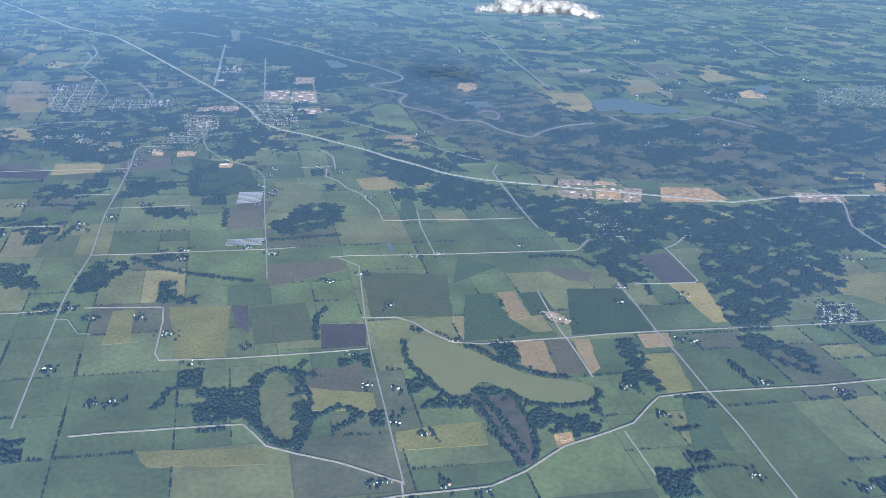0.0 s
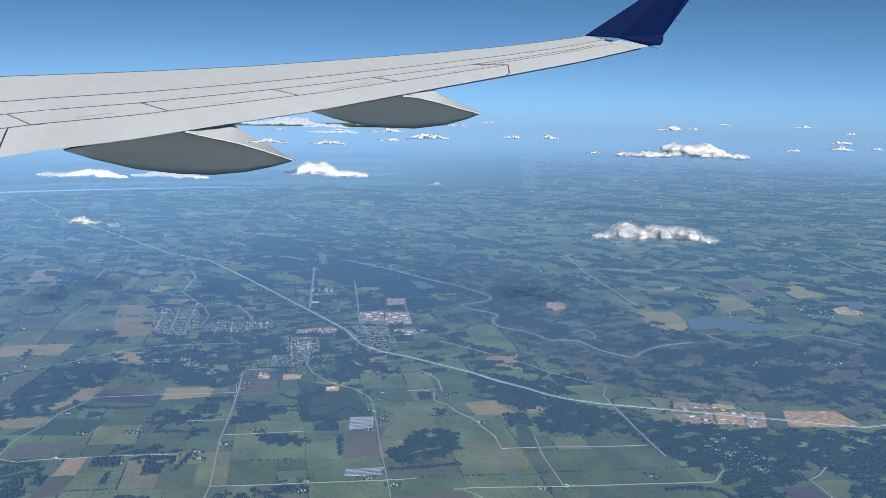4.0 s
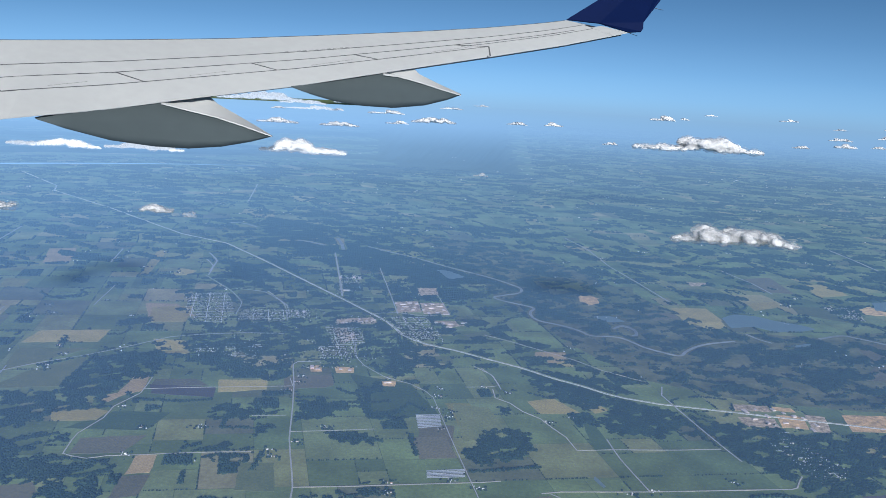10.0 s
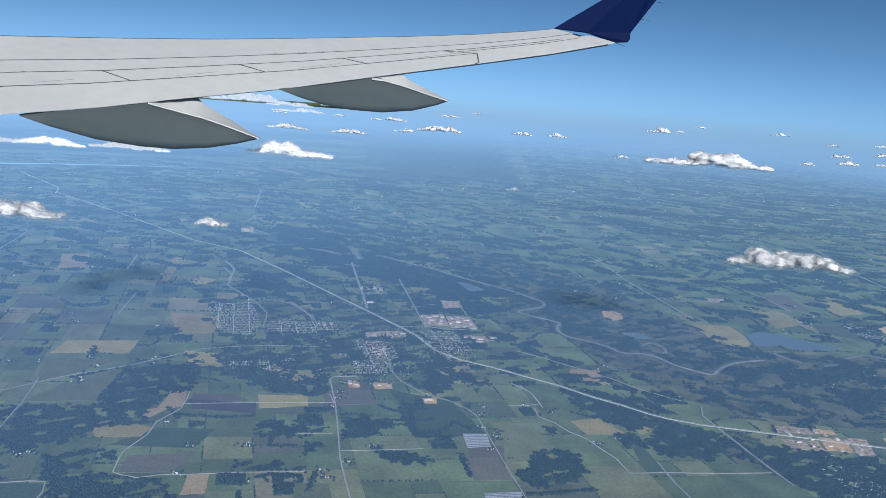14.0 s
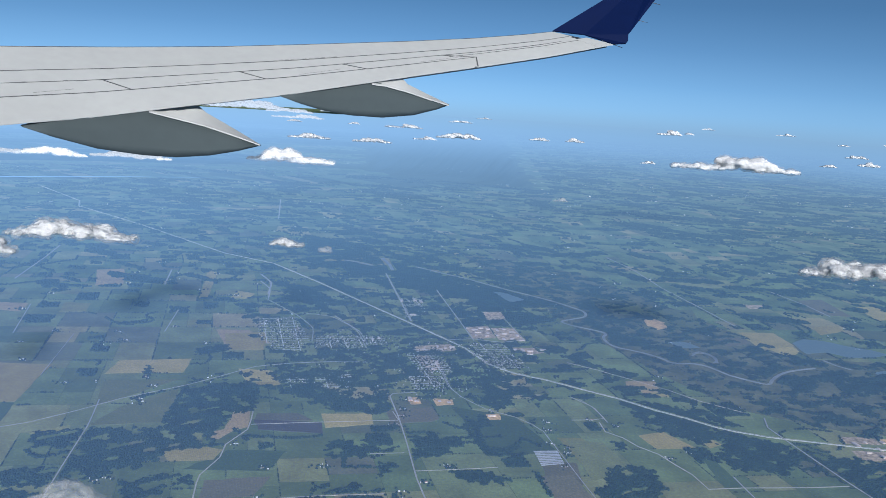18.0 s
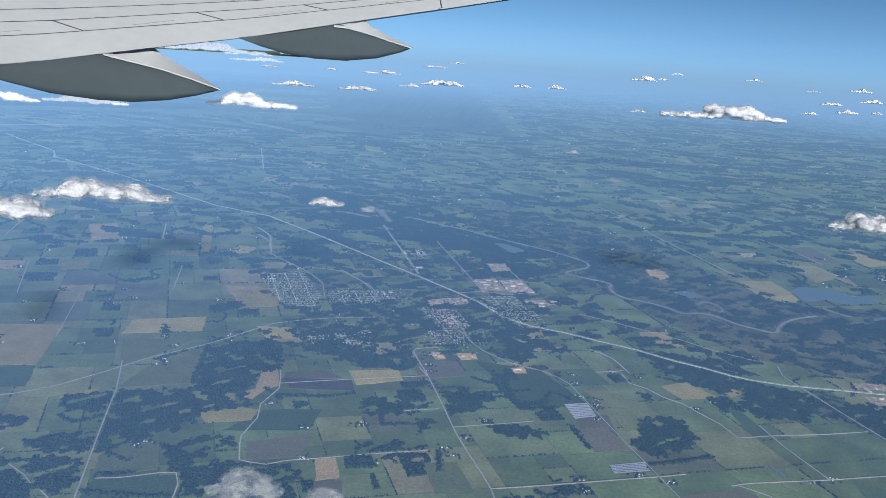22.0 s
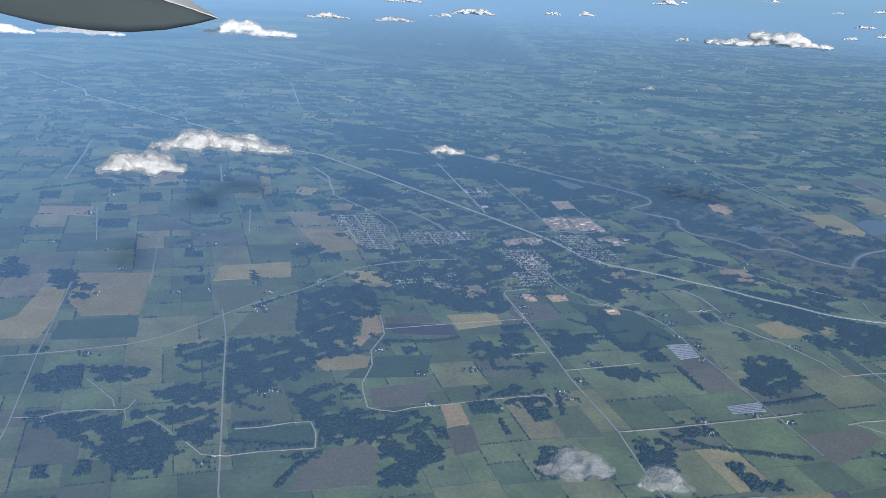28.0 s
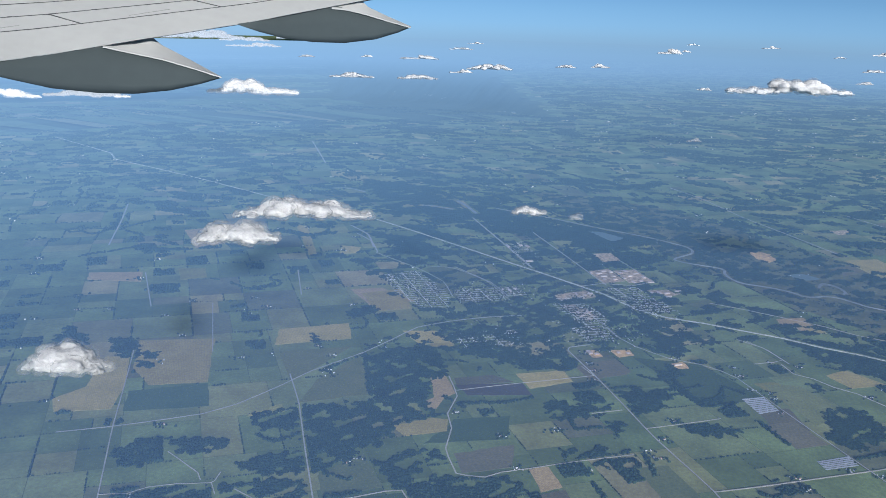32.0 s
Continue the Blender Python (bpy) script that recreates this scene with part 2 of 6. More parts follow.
def painted_haze_material():
    """Haze painted on one sheet over the land: thin and blue below, and by the horizon an added glow that hides the
    land.
    """
    m, nodes, links, shader = material("haze", 1.0)
    nodes.remove(shader)
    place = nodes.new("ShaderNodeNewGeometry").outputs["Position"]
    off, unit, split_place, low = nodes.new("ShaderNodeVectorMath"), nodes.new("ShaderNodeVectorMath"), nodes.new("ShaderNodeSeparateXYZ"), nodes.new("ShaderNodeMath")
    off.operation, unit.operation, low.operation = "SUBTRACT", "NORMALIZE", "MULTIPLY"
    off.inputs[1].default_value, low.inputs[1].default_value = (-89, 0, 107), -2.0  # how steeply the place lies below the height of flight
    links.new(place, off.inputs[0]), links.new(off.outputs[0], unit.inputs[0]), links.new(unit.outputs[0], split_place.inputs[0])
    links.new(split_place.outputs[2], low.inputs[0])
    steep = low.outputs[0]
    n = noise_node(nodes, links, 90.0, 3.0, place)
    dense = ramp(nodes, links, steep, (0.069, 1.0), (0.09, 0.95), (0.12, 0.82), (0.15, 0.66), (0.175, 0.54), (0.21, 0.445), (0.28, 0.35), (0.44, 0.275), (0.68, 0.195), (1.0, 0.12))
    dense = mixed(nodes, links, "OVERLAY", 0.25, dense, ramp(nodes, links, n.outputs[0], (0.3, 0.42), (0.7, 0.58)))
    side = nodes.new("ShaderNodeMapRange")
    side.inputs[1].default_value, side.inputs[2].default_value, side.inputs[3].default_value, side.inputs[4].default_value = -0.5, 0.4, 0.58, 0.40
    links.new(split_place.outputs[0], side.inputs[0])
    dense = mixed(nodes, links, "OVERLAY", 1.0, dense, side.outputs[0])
    # scattered light is put in as blue colour, far off as emission
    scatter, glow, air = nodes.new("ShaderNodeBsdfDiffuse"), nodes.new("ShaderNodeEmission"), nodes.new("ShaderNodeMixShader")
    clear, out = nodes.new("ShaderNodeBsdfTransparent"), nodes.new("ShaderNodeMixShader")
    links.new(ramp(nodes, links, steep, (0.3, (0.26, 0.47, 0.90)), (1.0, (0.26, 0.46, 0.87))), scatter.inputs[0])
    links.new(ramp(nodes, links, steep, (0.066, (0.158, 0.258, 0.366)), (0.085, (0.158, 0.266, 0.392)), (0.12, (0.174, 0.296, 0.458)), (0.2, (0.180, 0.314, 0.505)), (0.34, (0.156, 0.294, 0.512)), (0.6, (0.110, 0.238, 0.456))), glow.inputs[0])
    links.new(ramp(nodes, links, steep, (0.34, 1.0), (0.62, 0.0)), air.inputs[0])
    west = nodes.new("ShaderNodeMapRange")  # glow painted brighter to the west, for the window's pale reflection
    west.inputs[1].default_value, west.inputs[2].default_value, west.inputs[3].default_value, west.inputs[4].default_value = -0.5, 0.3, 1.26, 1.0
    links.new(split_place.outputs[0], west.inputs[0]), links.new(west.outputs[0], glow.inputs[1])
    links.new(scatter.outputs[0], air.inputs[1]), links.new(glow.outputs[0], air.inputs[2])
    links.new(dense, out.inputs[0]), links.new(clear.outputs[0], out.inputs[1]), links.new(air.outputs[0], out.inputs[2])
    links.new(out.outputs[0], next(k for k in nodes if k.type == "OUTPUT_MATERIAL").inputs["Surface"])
    return m


PAINTED_HAZE = painted_haze_material()
VAPOUR = {"near": [cloud_material("cloud_vapour", 9.0, 0.9, 1.0, (0.34, 0.6), 0.0, 4.0), cloud_material("loose_vapour", 4.0, 0.0, 0.42, (0.34, 0.66))],
          "far": [cloud_material("far_cloud_vapour", 20.0, 0.92, 1.0, (0.34, 0.6), 0.0, 9.0), cloud_material("far_thin_vapour", 11.0, 0.0, 0.32, (0.34, 0.66))],
          "vast": [cloud_material("vast_cloud_vapour", 110.0, 0.9, 1.0, (0.34, 0.6), 0.08, 50.0), cloud_material("vast_thin_vapour", 70.0, 0.0, 0.4, (0.34, 0.66), 0.08)],
          "self_lit": [cloud_material("self_lit_cloud_vapour", 110.0, 0.6, 1.0, (0.34, 0.6), 0.26), cloud_material("self_lit_thin_vapour", 70.0, 0.0, 0.4, (0.34, 0.66), 0.26)],
          "veil": [cloud_material("veil_vapour", 6.0, 0.55, 0.95, (0.34, 0.56), 0.0, 4.0), cloud_material("veil_thin_vapour", 4.0, 0.0, 0.4, (0.34, 0.66))],
          "sheer": [cloud_material("sheer_vapour", 2.2, 0.0, 0.42, (0.36, 0.66)), cloud_material("sheerest_vapour", 2.0, 0.0, 0.22, (0.40, 0.70))]}


def backdrop_material():
    """Emission painted as haze over the far horizon; it thins out upwards into the sky."""
    m, nodes, links, shader = material("far_haze_glow", 1.0)
    nodes.remove(shader)
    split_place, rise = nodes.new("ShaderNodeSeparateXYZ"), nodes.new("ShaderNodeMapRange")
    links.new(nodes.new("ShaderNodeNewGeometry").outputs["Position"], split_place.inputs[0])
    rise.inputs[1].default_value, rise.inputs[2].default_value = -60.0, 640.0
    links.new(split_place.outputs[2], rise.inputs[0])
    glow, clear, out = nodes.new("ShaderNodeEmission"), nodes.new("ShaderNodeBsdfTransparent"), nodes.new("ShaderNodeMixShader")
    west = nodes.new("ShaderNodeMapRange")  # glow painted brighter to the west, as on the haze sheet
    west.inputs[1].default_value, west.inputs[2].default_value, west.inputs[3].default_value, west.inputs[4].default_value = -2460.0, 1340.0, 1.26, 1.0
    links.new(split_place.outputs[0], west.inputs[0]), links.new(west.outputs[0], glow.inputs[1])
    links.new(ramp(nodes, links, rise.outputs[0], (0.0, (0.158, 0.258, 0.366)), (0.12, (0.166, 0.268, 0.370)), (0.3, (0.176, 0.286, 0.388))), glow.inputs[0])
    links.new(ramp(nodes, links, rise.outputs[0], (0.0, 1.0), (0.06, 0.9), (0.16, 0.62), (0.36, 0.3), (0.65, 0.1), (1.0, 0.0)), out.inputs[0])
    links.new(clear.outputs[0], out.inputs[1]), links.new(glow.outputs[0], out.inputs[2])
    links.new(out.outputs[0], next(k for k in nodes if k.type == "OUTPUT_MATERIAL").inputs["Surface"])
    return m


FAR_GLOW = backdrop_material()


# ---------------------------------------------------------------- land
# the hollow is invented, so that the oversized far wing clears the ground
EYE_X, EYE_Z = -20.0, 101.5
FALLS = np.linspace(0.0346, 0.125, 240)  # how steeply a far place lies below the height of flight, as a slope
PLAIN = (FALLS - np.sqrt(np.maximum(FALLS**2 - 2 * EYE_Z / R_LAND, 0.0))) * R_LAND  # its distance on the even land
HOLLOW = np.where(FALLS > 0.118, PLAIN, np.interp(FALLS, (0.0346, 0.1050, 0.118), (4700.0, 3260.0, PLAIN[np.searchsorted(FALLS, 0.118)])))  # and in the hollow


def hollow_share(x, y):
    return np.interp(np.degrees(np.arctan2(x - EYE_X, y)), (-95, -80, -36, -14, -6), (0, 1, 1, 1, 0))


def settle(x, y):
    """Moves far places to the north-west outwards, into the added hollow under the wing."""
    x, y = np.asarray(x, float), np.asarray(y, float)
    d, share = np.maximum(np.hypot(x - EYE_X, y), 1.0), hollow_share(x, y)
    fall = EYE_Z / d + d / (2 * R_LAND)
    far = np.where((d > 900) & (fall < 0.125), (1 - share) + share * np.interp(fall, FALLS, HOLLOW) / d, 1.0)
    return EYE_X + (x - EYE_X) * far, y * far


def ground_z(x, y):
    """The curved land; to the north-west, under the wing, it falls away into a wide hollow, added to give the wing
    room.
    """
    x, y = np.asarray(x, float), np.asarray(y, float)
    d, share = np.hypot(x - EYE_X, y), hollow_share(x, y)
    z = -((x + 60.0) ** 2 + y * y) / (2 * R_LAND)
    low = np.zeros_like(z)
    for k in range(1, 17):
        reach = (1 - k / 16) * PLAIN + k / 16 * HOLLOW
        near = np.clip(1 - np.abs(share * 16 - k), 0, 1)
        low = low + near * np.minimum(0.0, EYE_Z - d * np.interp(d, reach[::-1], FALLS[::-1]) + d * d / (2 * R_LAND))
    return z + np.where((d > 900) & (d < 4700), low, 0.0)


def lift(x, y, layer):
    """Height of a layer laid on the land; layers part a little more far off."""
    return ground_z(x, y) + layer * (0.03 + 1.0e-4 * np.hypot(x + 60.0, y))


def fast_mesh(name, verts, tris, mat):
    me = bpy.data.meshes.new(name)
    verts, tris = np.asarray(verts, dtype=np.float32), np.asarray(tris, dtype=np.int32)
    me.vertices.add(len(verts)), me.loops.add(tris.size), me.polygons.add(len(tris))
    me.vertices.foreach_set("co", verts.ravel())
    me.loops.foreach_set("vertex_index", tris.ravel())
    k = tris.shape[1]
    me.polygons.foreach_set("loop_start", np.arange(0, tris.size, k, dtype=np.int32))
    me.update(calc_edges=True)
    me.validate()
    me.materials.append(mat)
    return me


def from_bm(name, bm, mat, smooth=False):
    me = bpy.data.meshes.new(name)
    bmesh.ops.recalc_face_normals(bm, faces=bm.faces)
    bm.to_mesh(me)
    bm.free()
    me.materials.append(mat)
    for p in me.polygons:
        p.use_smooth = smooth
    return me


def part(name, bm, mat, parent, label="", smooth=False):
    ob = new(name, from_bm(name, bm, mat, smooth))
    ob.parent = parent
    return tagged(ob, label)


def disc(name, layer_height, mat, reach, rings=110, steps=256):
    r = np.concatenate([[0.0], np.geomspace(12.0, reach, rings)])
    a = np.linspace(0, 2 * np.pi, steps, endpoint=False)
    x, y = -60 + np.outer(r[1:], np.cos(a)), np.outer(r[1:], np.sin(a))
    v = np.stack([x, y, ground_z(x, y) + layer_height], -1).reshape(-1, 3)
    i, j = np.meshgrid(np.arange(rings - 1), np.arange(steps), indexing="ij")
    q = np.stack([i * steps + j, (i + 1) * steps + j, (i + 1) * steps + (j + 1) % steps, i * steps + (j + 1) % steps], -1).reshape(-1, 4)
    hub = len(v)
    v = np.vstack([v, [[-60, 0, layer_height]]])
    j = np.arange(steps)
    t = np.stack([np.full(steps, hub), j, (j + 1) % steps], -1)
    tris = np.vstack([q[:, [0, 1, 2]], q[:, [0, 2, 3]], t])
    me = fast_mesh(name, v, tris, mat)
    for p in me.polygons:
        p.use_smooth = True
    return me


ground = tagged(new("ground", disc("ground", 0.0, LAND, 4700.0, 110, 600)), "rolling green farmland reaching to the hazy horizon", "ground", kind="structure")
haze = tagged(new("haze_layer", disc("haze_layer", 4.0, PAINTED_HAZE, 4735.0, 110, 600)), "clear sheet painted with thin blue haze over the distant farmland", "haze", kind="structure")


def far_backdrop():
    """A ring painted with glowing far haze that rises from the rim of the land to well above eye level."""
    r, z = np.array([4740, 4746, 4752, 4758, 4764, 4770.0]), np.array([-130, 0, 120, 260, 430, 660.0])
    a = np.linspace(0, 2 * np.pi, 160, endpoint=False)
    x, y = -60 + np.outer(r, np.cos(a)), np.outer(r, np.sin(a))
    v = np.stack([x, y, np.repeat(z[:, None], 160, 1)], -1).reshape(-1, 3)
    i, j = np.meshgrid(np.arange(len(r) - 1), np.arange(160), indexing="ij")
    q = np.stack([i * 160 + j, i * 160 + (j + 1) % 160, (i + 1) * 160 + (j + 1) % 160, (i + 1) * 160 + j], -1).reshape(-1, 4)
    return fast_mesh("backdrop", v, q, FAR_GLOW)


tagged(new("backdrop", far_backdrop()), "glowing ring painted as pale blue haze along the far horizon", "backdrop", kind="structure")

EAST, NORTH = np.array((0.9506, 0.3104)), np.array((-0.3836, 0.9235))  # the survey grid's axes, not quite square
MILE, A_ROAD, B_ROAD = 42.1, -37.5, 205.2


def grid_xy(a, b):
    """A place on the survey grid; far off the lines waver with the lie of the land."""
    x, y = EAST[0] * a + NORTH[0] * b, EAST[1] * a + NORTH[1] * b
    loose = np.clip((np.hypot(x + 89, y) - 400) / 400, 0, 1)
    return x + loose * (9 * np.sin(y / 31 + x / 57) + 6 * np.sin(y / 13 - x / 23)), y + loose * (8 * np.sin(x / 37 - y / 71) + 4 * np.sin(x / 15 + y / 29))


def to_grid(x, y):
    wide = EAST[0] * NORTH[1] - EAST[1] * NORTH[0]
    return (x * NORTH[1] - y * NORTH[0]) / wide, (y * EAST[0] - x * EAST[1]) / wide


def in_polygon(x, y, pts):
    inside = np.zeros(np.shape(x), bool)
    for (x0, y0), (x1, y1) in zip(pts, pts[1:] + pts[:1]):
        if y0 != y1:
            inside ^= ((y0 > y) != (y1 > y)) & (x < (x1 - x0) * (y - y0) / (y1 - y0) + x0)
    return inside


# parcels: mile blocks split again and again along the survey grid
parcels = []


def split(a0, b0, a1, b1, least, rng):
    w, h = a1 - a0, b1 - b0
    if max(w, h) < least * rng.uniform(1.0, 2.4):
        parcels.append((a0, b0, a1, b1))
        return
    cut = rng.choice((0.33, 0.5, 0.5, 0.62))
    if w > h:
        split(a0, b0, a0 + w * cut, b1, least, rng), split(a0 + w * cut, b0, a1, b1, least, rng)
    else:
        split(a0, b0, a1, b0 + h * cut, least, rng), split(a0, b0 + h * cut, a1, b1, least, rng)


rng = random.Random(7)
for i in range(-50, 60):
    for j in range(-50, 60):
        a0, b0 = A_ROAD + MILE * i, B_ROAD + MILE * j
        cx, cy = grid_xy(a0 + MILE / 2, b0 + MILE / 2)
        d = math.hypot(cx + 80, cy)
        if (cy > 50 and d < 2300 and abs(cx + 130 + 0.22 * cy) < 0.75 * cy + 170) or d < 400:
            split(a0, b0, a0 + MILE, b0 + MILE, 13.0 if d < 450 else 12.0 if d < 800 else 14.0 if d < 1400 else 18.0, rng)
P = np.array(parcels)
gap = 0.08
corner = [(P[:, 0] + gap, P[:, 1] + gap), (P[:, 2] - gap, P[:, 1] + gap), (P[:, 2] - gap, P[:, 3] - gap), (P[:, 0] + gap, P[:, 3] - gap)]
v = []
for a, b in corner:
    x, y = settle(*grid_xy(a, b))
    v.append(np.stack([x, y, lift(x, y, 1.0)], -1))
v = np.stack(v, 1)
mid = v.mean(1)
share = hollow_share(mid[:, 0], mid[:, 1])
v = v[(np.abs(lift(mid[:, 0], mid[:, 1], 1.0) - mid[:, 2]) < 1.5) & ((np.hypot(mid[:, 0] + 89, mid[:, 1]) < 1100) | (share == 0) | (share == 1))].reshape(-1, 3)  # none where the land breaks off too sharply
q = np.arange(len(v)).reshape(-1, 4)
tagged(new("farm_fields", fast_mesh("farm_fields", v, q, PARCELS)), "patchwork of green and tan farm fields along survey lines", "field", kind="stuff")


# land kept clear of trees: 1 open fields, 2 roads and water
CLEAR = np.zeros((2600, 2000), np.uint8)


def cell(x, y):
    return np.clip(((np.asarray(x) + 900) * 2).astype(int), 0, 2599), np.clip((np.asarray(y) * 2).astype(int), 0, 1999)


def clear_line(line, half):
    for p, q in zip(line, line[1:]):
        n = int((q - p).length / 0.25) + 1
        f = np.linspace(0, 1, n)
        for ox in np.arange(-half, half + 0.3, 0.45):
            for oy in np.arange(-half, half + 0.3, 0.45):
                i, j = cell(p.x + (q.x - p.x) * f + ox, p.y + (q.y - p.y) * f + oy)
                CLEAR[i, j] = 2


def clear_patch(pts, value):
    xs, ys = zip(*pts)
    gx, gy = np.meshgrid(np.arange(min(xs), max(xs), 0.5), np.arange(min(ys), max(ys), 0.5))
    inside = in_polygon(gx, gy, pts)
    i, j = cell(gx[inside], gy[inside])
    CLEAR[i, j] = np.maximum(CLEAR[i, j], value)


def smooth_line(pts, step=6.0):
    """A rounded line through the points, in short straight pieces."""
    pts = [Vector(p) for p in pts]
    out = []
    for k in range(len(pts) - 1):
        p0, p1, p2, p3 = pts[max(k - 1, 0)], pts[k], pts[k + 1], pts[min(k + 2, len(pts) - 1)]
        n = max(1, int((p2 - p1).length / step))
        for s in range(n):
            f = s / n
            m1, m2 = (p2 - p0) * 0.25, (p3 - p1) * 0.25
            if (p2 - p1).length > 25:
                m1, m2 = (p2 - p1) * 0.5, (p2 - p1) * 0.5
            out.append((2 * f**3 - 3 * f**2 + 1) * p1 + (f**3 - 2 * f**2 + f) * m1 + (-2 * f**3 + 3 * f**2) * p2 + (f**3 - f**2) * m2)
    return out + [pts[-1]]


def ribbon(pts, width, layer, thick=0.03):
    """A low band with real edges along a line."""
    line = smooth_line(pts)
    bm, last = bmesh.new(), None
    for k, p in enumerate(line):
        d = (line[min(k + 1, len(line) - 1)] - line[max(k - 1, 0)]).normalized()
        side = Vector((-d.y, d.x)) * width / 2
        row = []
        for s, up in ((-1.0, 0), (-0.96, 1), (0.96, 1), (1.0, 0)):
            x, y = p + side * s
            row.append(bm.verts.new((x, y, lift(x, y, layer) + (thick if up else -0.02))))
        if last:
            for i in range(3):
                bm.faces.new((last[i], last[i + 1], row[i + 1], row[i]))
        last = row
    return bm


ROAD_KIND = {"paved_road": (ASPHALT, "grey paved country road between farm fields", "road"), "gravel_road": (GRAVEL, "pale gravel country road between farm fields", "road"),
             "gravel_lane": (GRAVEL, "narrow pale gravel lane leading to farm buildings", "lane"), "highway": (CONCRETE, "pale concrete divided highway through woods and town", "highway"),
             "railway": (BALLAST, "railway line on brown ballast along the floodplain", "railway")}
road_count = 0


def road(kind, width, pts):
    global road_count
    road_count += 1
    mat, label, cat = ROAD_KIND[kind]
    clear_line(smooth_line(pts), width / 2 + 0.25)
    top = tagged(new(kind, from_bm(kind, ribbon(pts, width, 4.0 + 0.12 * (road_count % 7)), mat)), label, cat, "country roads", "structure")
    if kind == "highway":
        part("median_strip", ribbon(pts, width * 0.16, 5.5), SOIL_KIND["pasture"], top, "grass strip between the carriageways")
    return top


def patch(pts, layer, swell=0.0, seed=0):
    """A flat piece of land with a slightly wavering outline."""
    r = random.Random(seed + len(pts) + int(pts[0][0] * 10))
    ring = []
    for (x0, y0), (x1, y1) in zip(pts, pts[1:] + pts[:1]):
        n = max(1, int(math.hypot(x1 - x0, y1 - y0) / 2.5))
        for k in range(n):
            f = k / n
            ring.append((x0 + (x1 - x0) * f + (r.gauss(0, swell) if k else 0), y0 + (y1 - y0) * f + (r.gauss(0, swell) if k else 0)))
    bm = bmesh.new()
    top = [bm.verts.new((x, y, lift(x, y, layer))) for x, y in ring]
    low = [bm.verts.new((x, y, lift(x, y, layer) - 0.05)) for x, y in ring]
    bm.faces.new(top)
    for k in range(len(top)):
        bm.faces.new((top[k - 1], top[k], low[k], low[k - 1]))
    bmesh.ops.triangulate(bm, faces=[f for f in bm.faces if len(f.verts) > 4])
    return bm


FIELD_LABEL = {"yellow": "field of ripening yellow-green grain", "tan": "field of dry tan stubble", "soil": "freshly ploughed pinkish-brown bare field", "brown": "dull brown field with sparse crop",
               "purple": "dark wet bare-soil field with a violet cast", "crop": "dark green field of young row crop", "grass": "light green meadow with uneven grass", "pasture": "grey-green pasture between fences",
               "sand": "pale orange sand of an open quarry", "yard": "pale gravel yard of an industrial site", "bog": "grey-brown boggy ground beside the lake", "wetland": "brownish wetland scrub on the river floodplain"}
field_count = 0


def field(kind, pts, layer=2.0):
    global field_count
    field_count += 1
    if kind != "wetland":
        clear_patch(pts, 2 if kind in ("sand", "yard") else 1)
    return tagged(new("field", from_bm("field", patch(pts, layer + 0.1 * (field_count % 8), 0.15), SOIL_KIND[kind])), FIELD_LABEL[kind], "field", kind="structure")


def river(width, pts):
    for turn in range(2):  # rounded bends
        pts = pts[:1] + [(p[0] + (q[0] - p[0]) * f, p[1] + (q[1] - p[1]) * f) for p, q in zip(pts, pts[1:]) for f in (0.25, 0.75)] + pts[-1:]
    clear_line(smooth_line(pts), width / 2 + 0.4)
    return tagged(new("river", from_bm("river", ribbon(pts, width * 0.72, 3.4), WATER_MUD)), "winding muddy river loop in dark floodplain woods", "river", kind="structure")


def lake(kind, pts):
    mat, label = {"lake_green": (WATER_GREEN, "long lake coloured olive green by algae"), "lake_blue": (WATER_BLUE, "blue-grey lake beside the floodplain"), "pond": (WATER_BLUE, "small farm pond ringed by trees")}[kind]
    ring = [(p.x, p.y) for p in smooth_line(pts + pts[:1], 1.0)[:-1]]
    clear_patch(ring, 2)
    return tagged(new("lake", from_bm("lake", patch(ring, 3.2), mat)), label, "lake", kind="structure")


river(2.0, [(-174.2, 465.4), (-155.3, 453.9), (-140.3, 446.5), (-125.1, 434.9), (-111.1, 425.7), (-93.6, 415.6), (-80.6, 404.3), (-73.9, 397.6), (-74.0, 388.0), (-81.1, 381.6), (-87.5, 375.6), (-83.0, 371.0), (-73.9, 367.3), (-65.0, 363.2), (-68.1, 354.9), (-64.4, 343.1), (-53.1, 339.9), (-44.2, 334.3), (-40.0, 327.4), (-28.3, 332.1), (-19.6, 321.9), (-18.1, 319.8), (-8.2, 314.4), (-4.0, 313.5), (-1.4, 320.8), (7.1, 332.7), (21.8, 341.4)])
river(2.2, [(61.1, 357.6), (73.9, 368.0), (79.8, 364.5), (86.1, 361.5), (93.3, 355.8)])
river(1.5, [(-29.3, 344.1), (-24.9, 349.9), (-19.5, 343.2), (-20.3, 334.6)])
river(1.5, [(-30.0, 341.6), (-26.4, 347.5), (-21.4, 345.4), (-19.7, 337.8), (-22.1, 334.3)])
river(1.6, [(29.3, 354.0), (33.1, 347.6), (38.2, 344.1)])
river(3.0, [(-198.9, 481.5), (-191.7, 467.1), (-185.9, 450.6)])
river(2.6, [(-220.0, 465.9), (-212.8, 465.2), (-199.9, 458.3)])
river(2.2, [(-282.2, 503.1), (-273.3, 505.9), (-260.0, 496.2)])
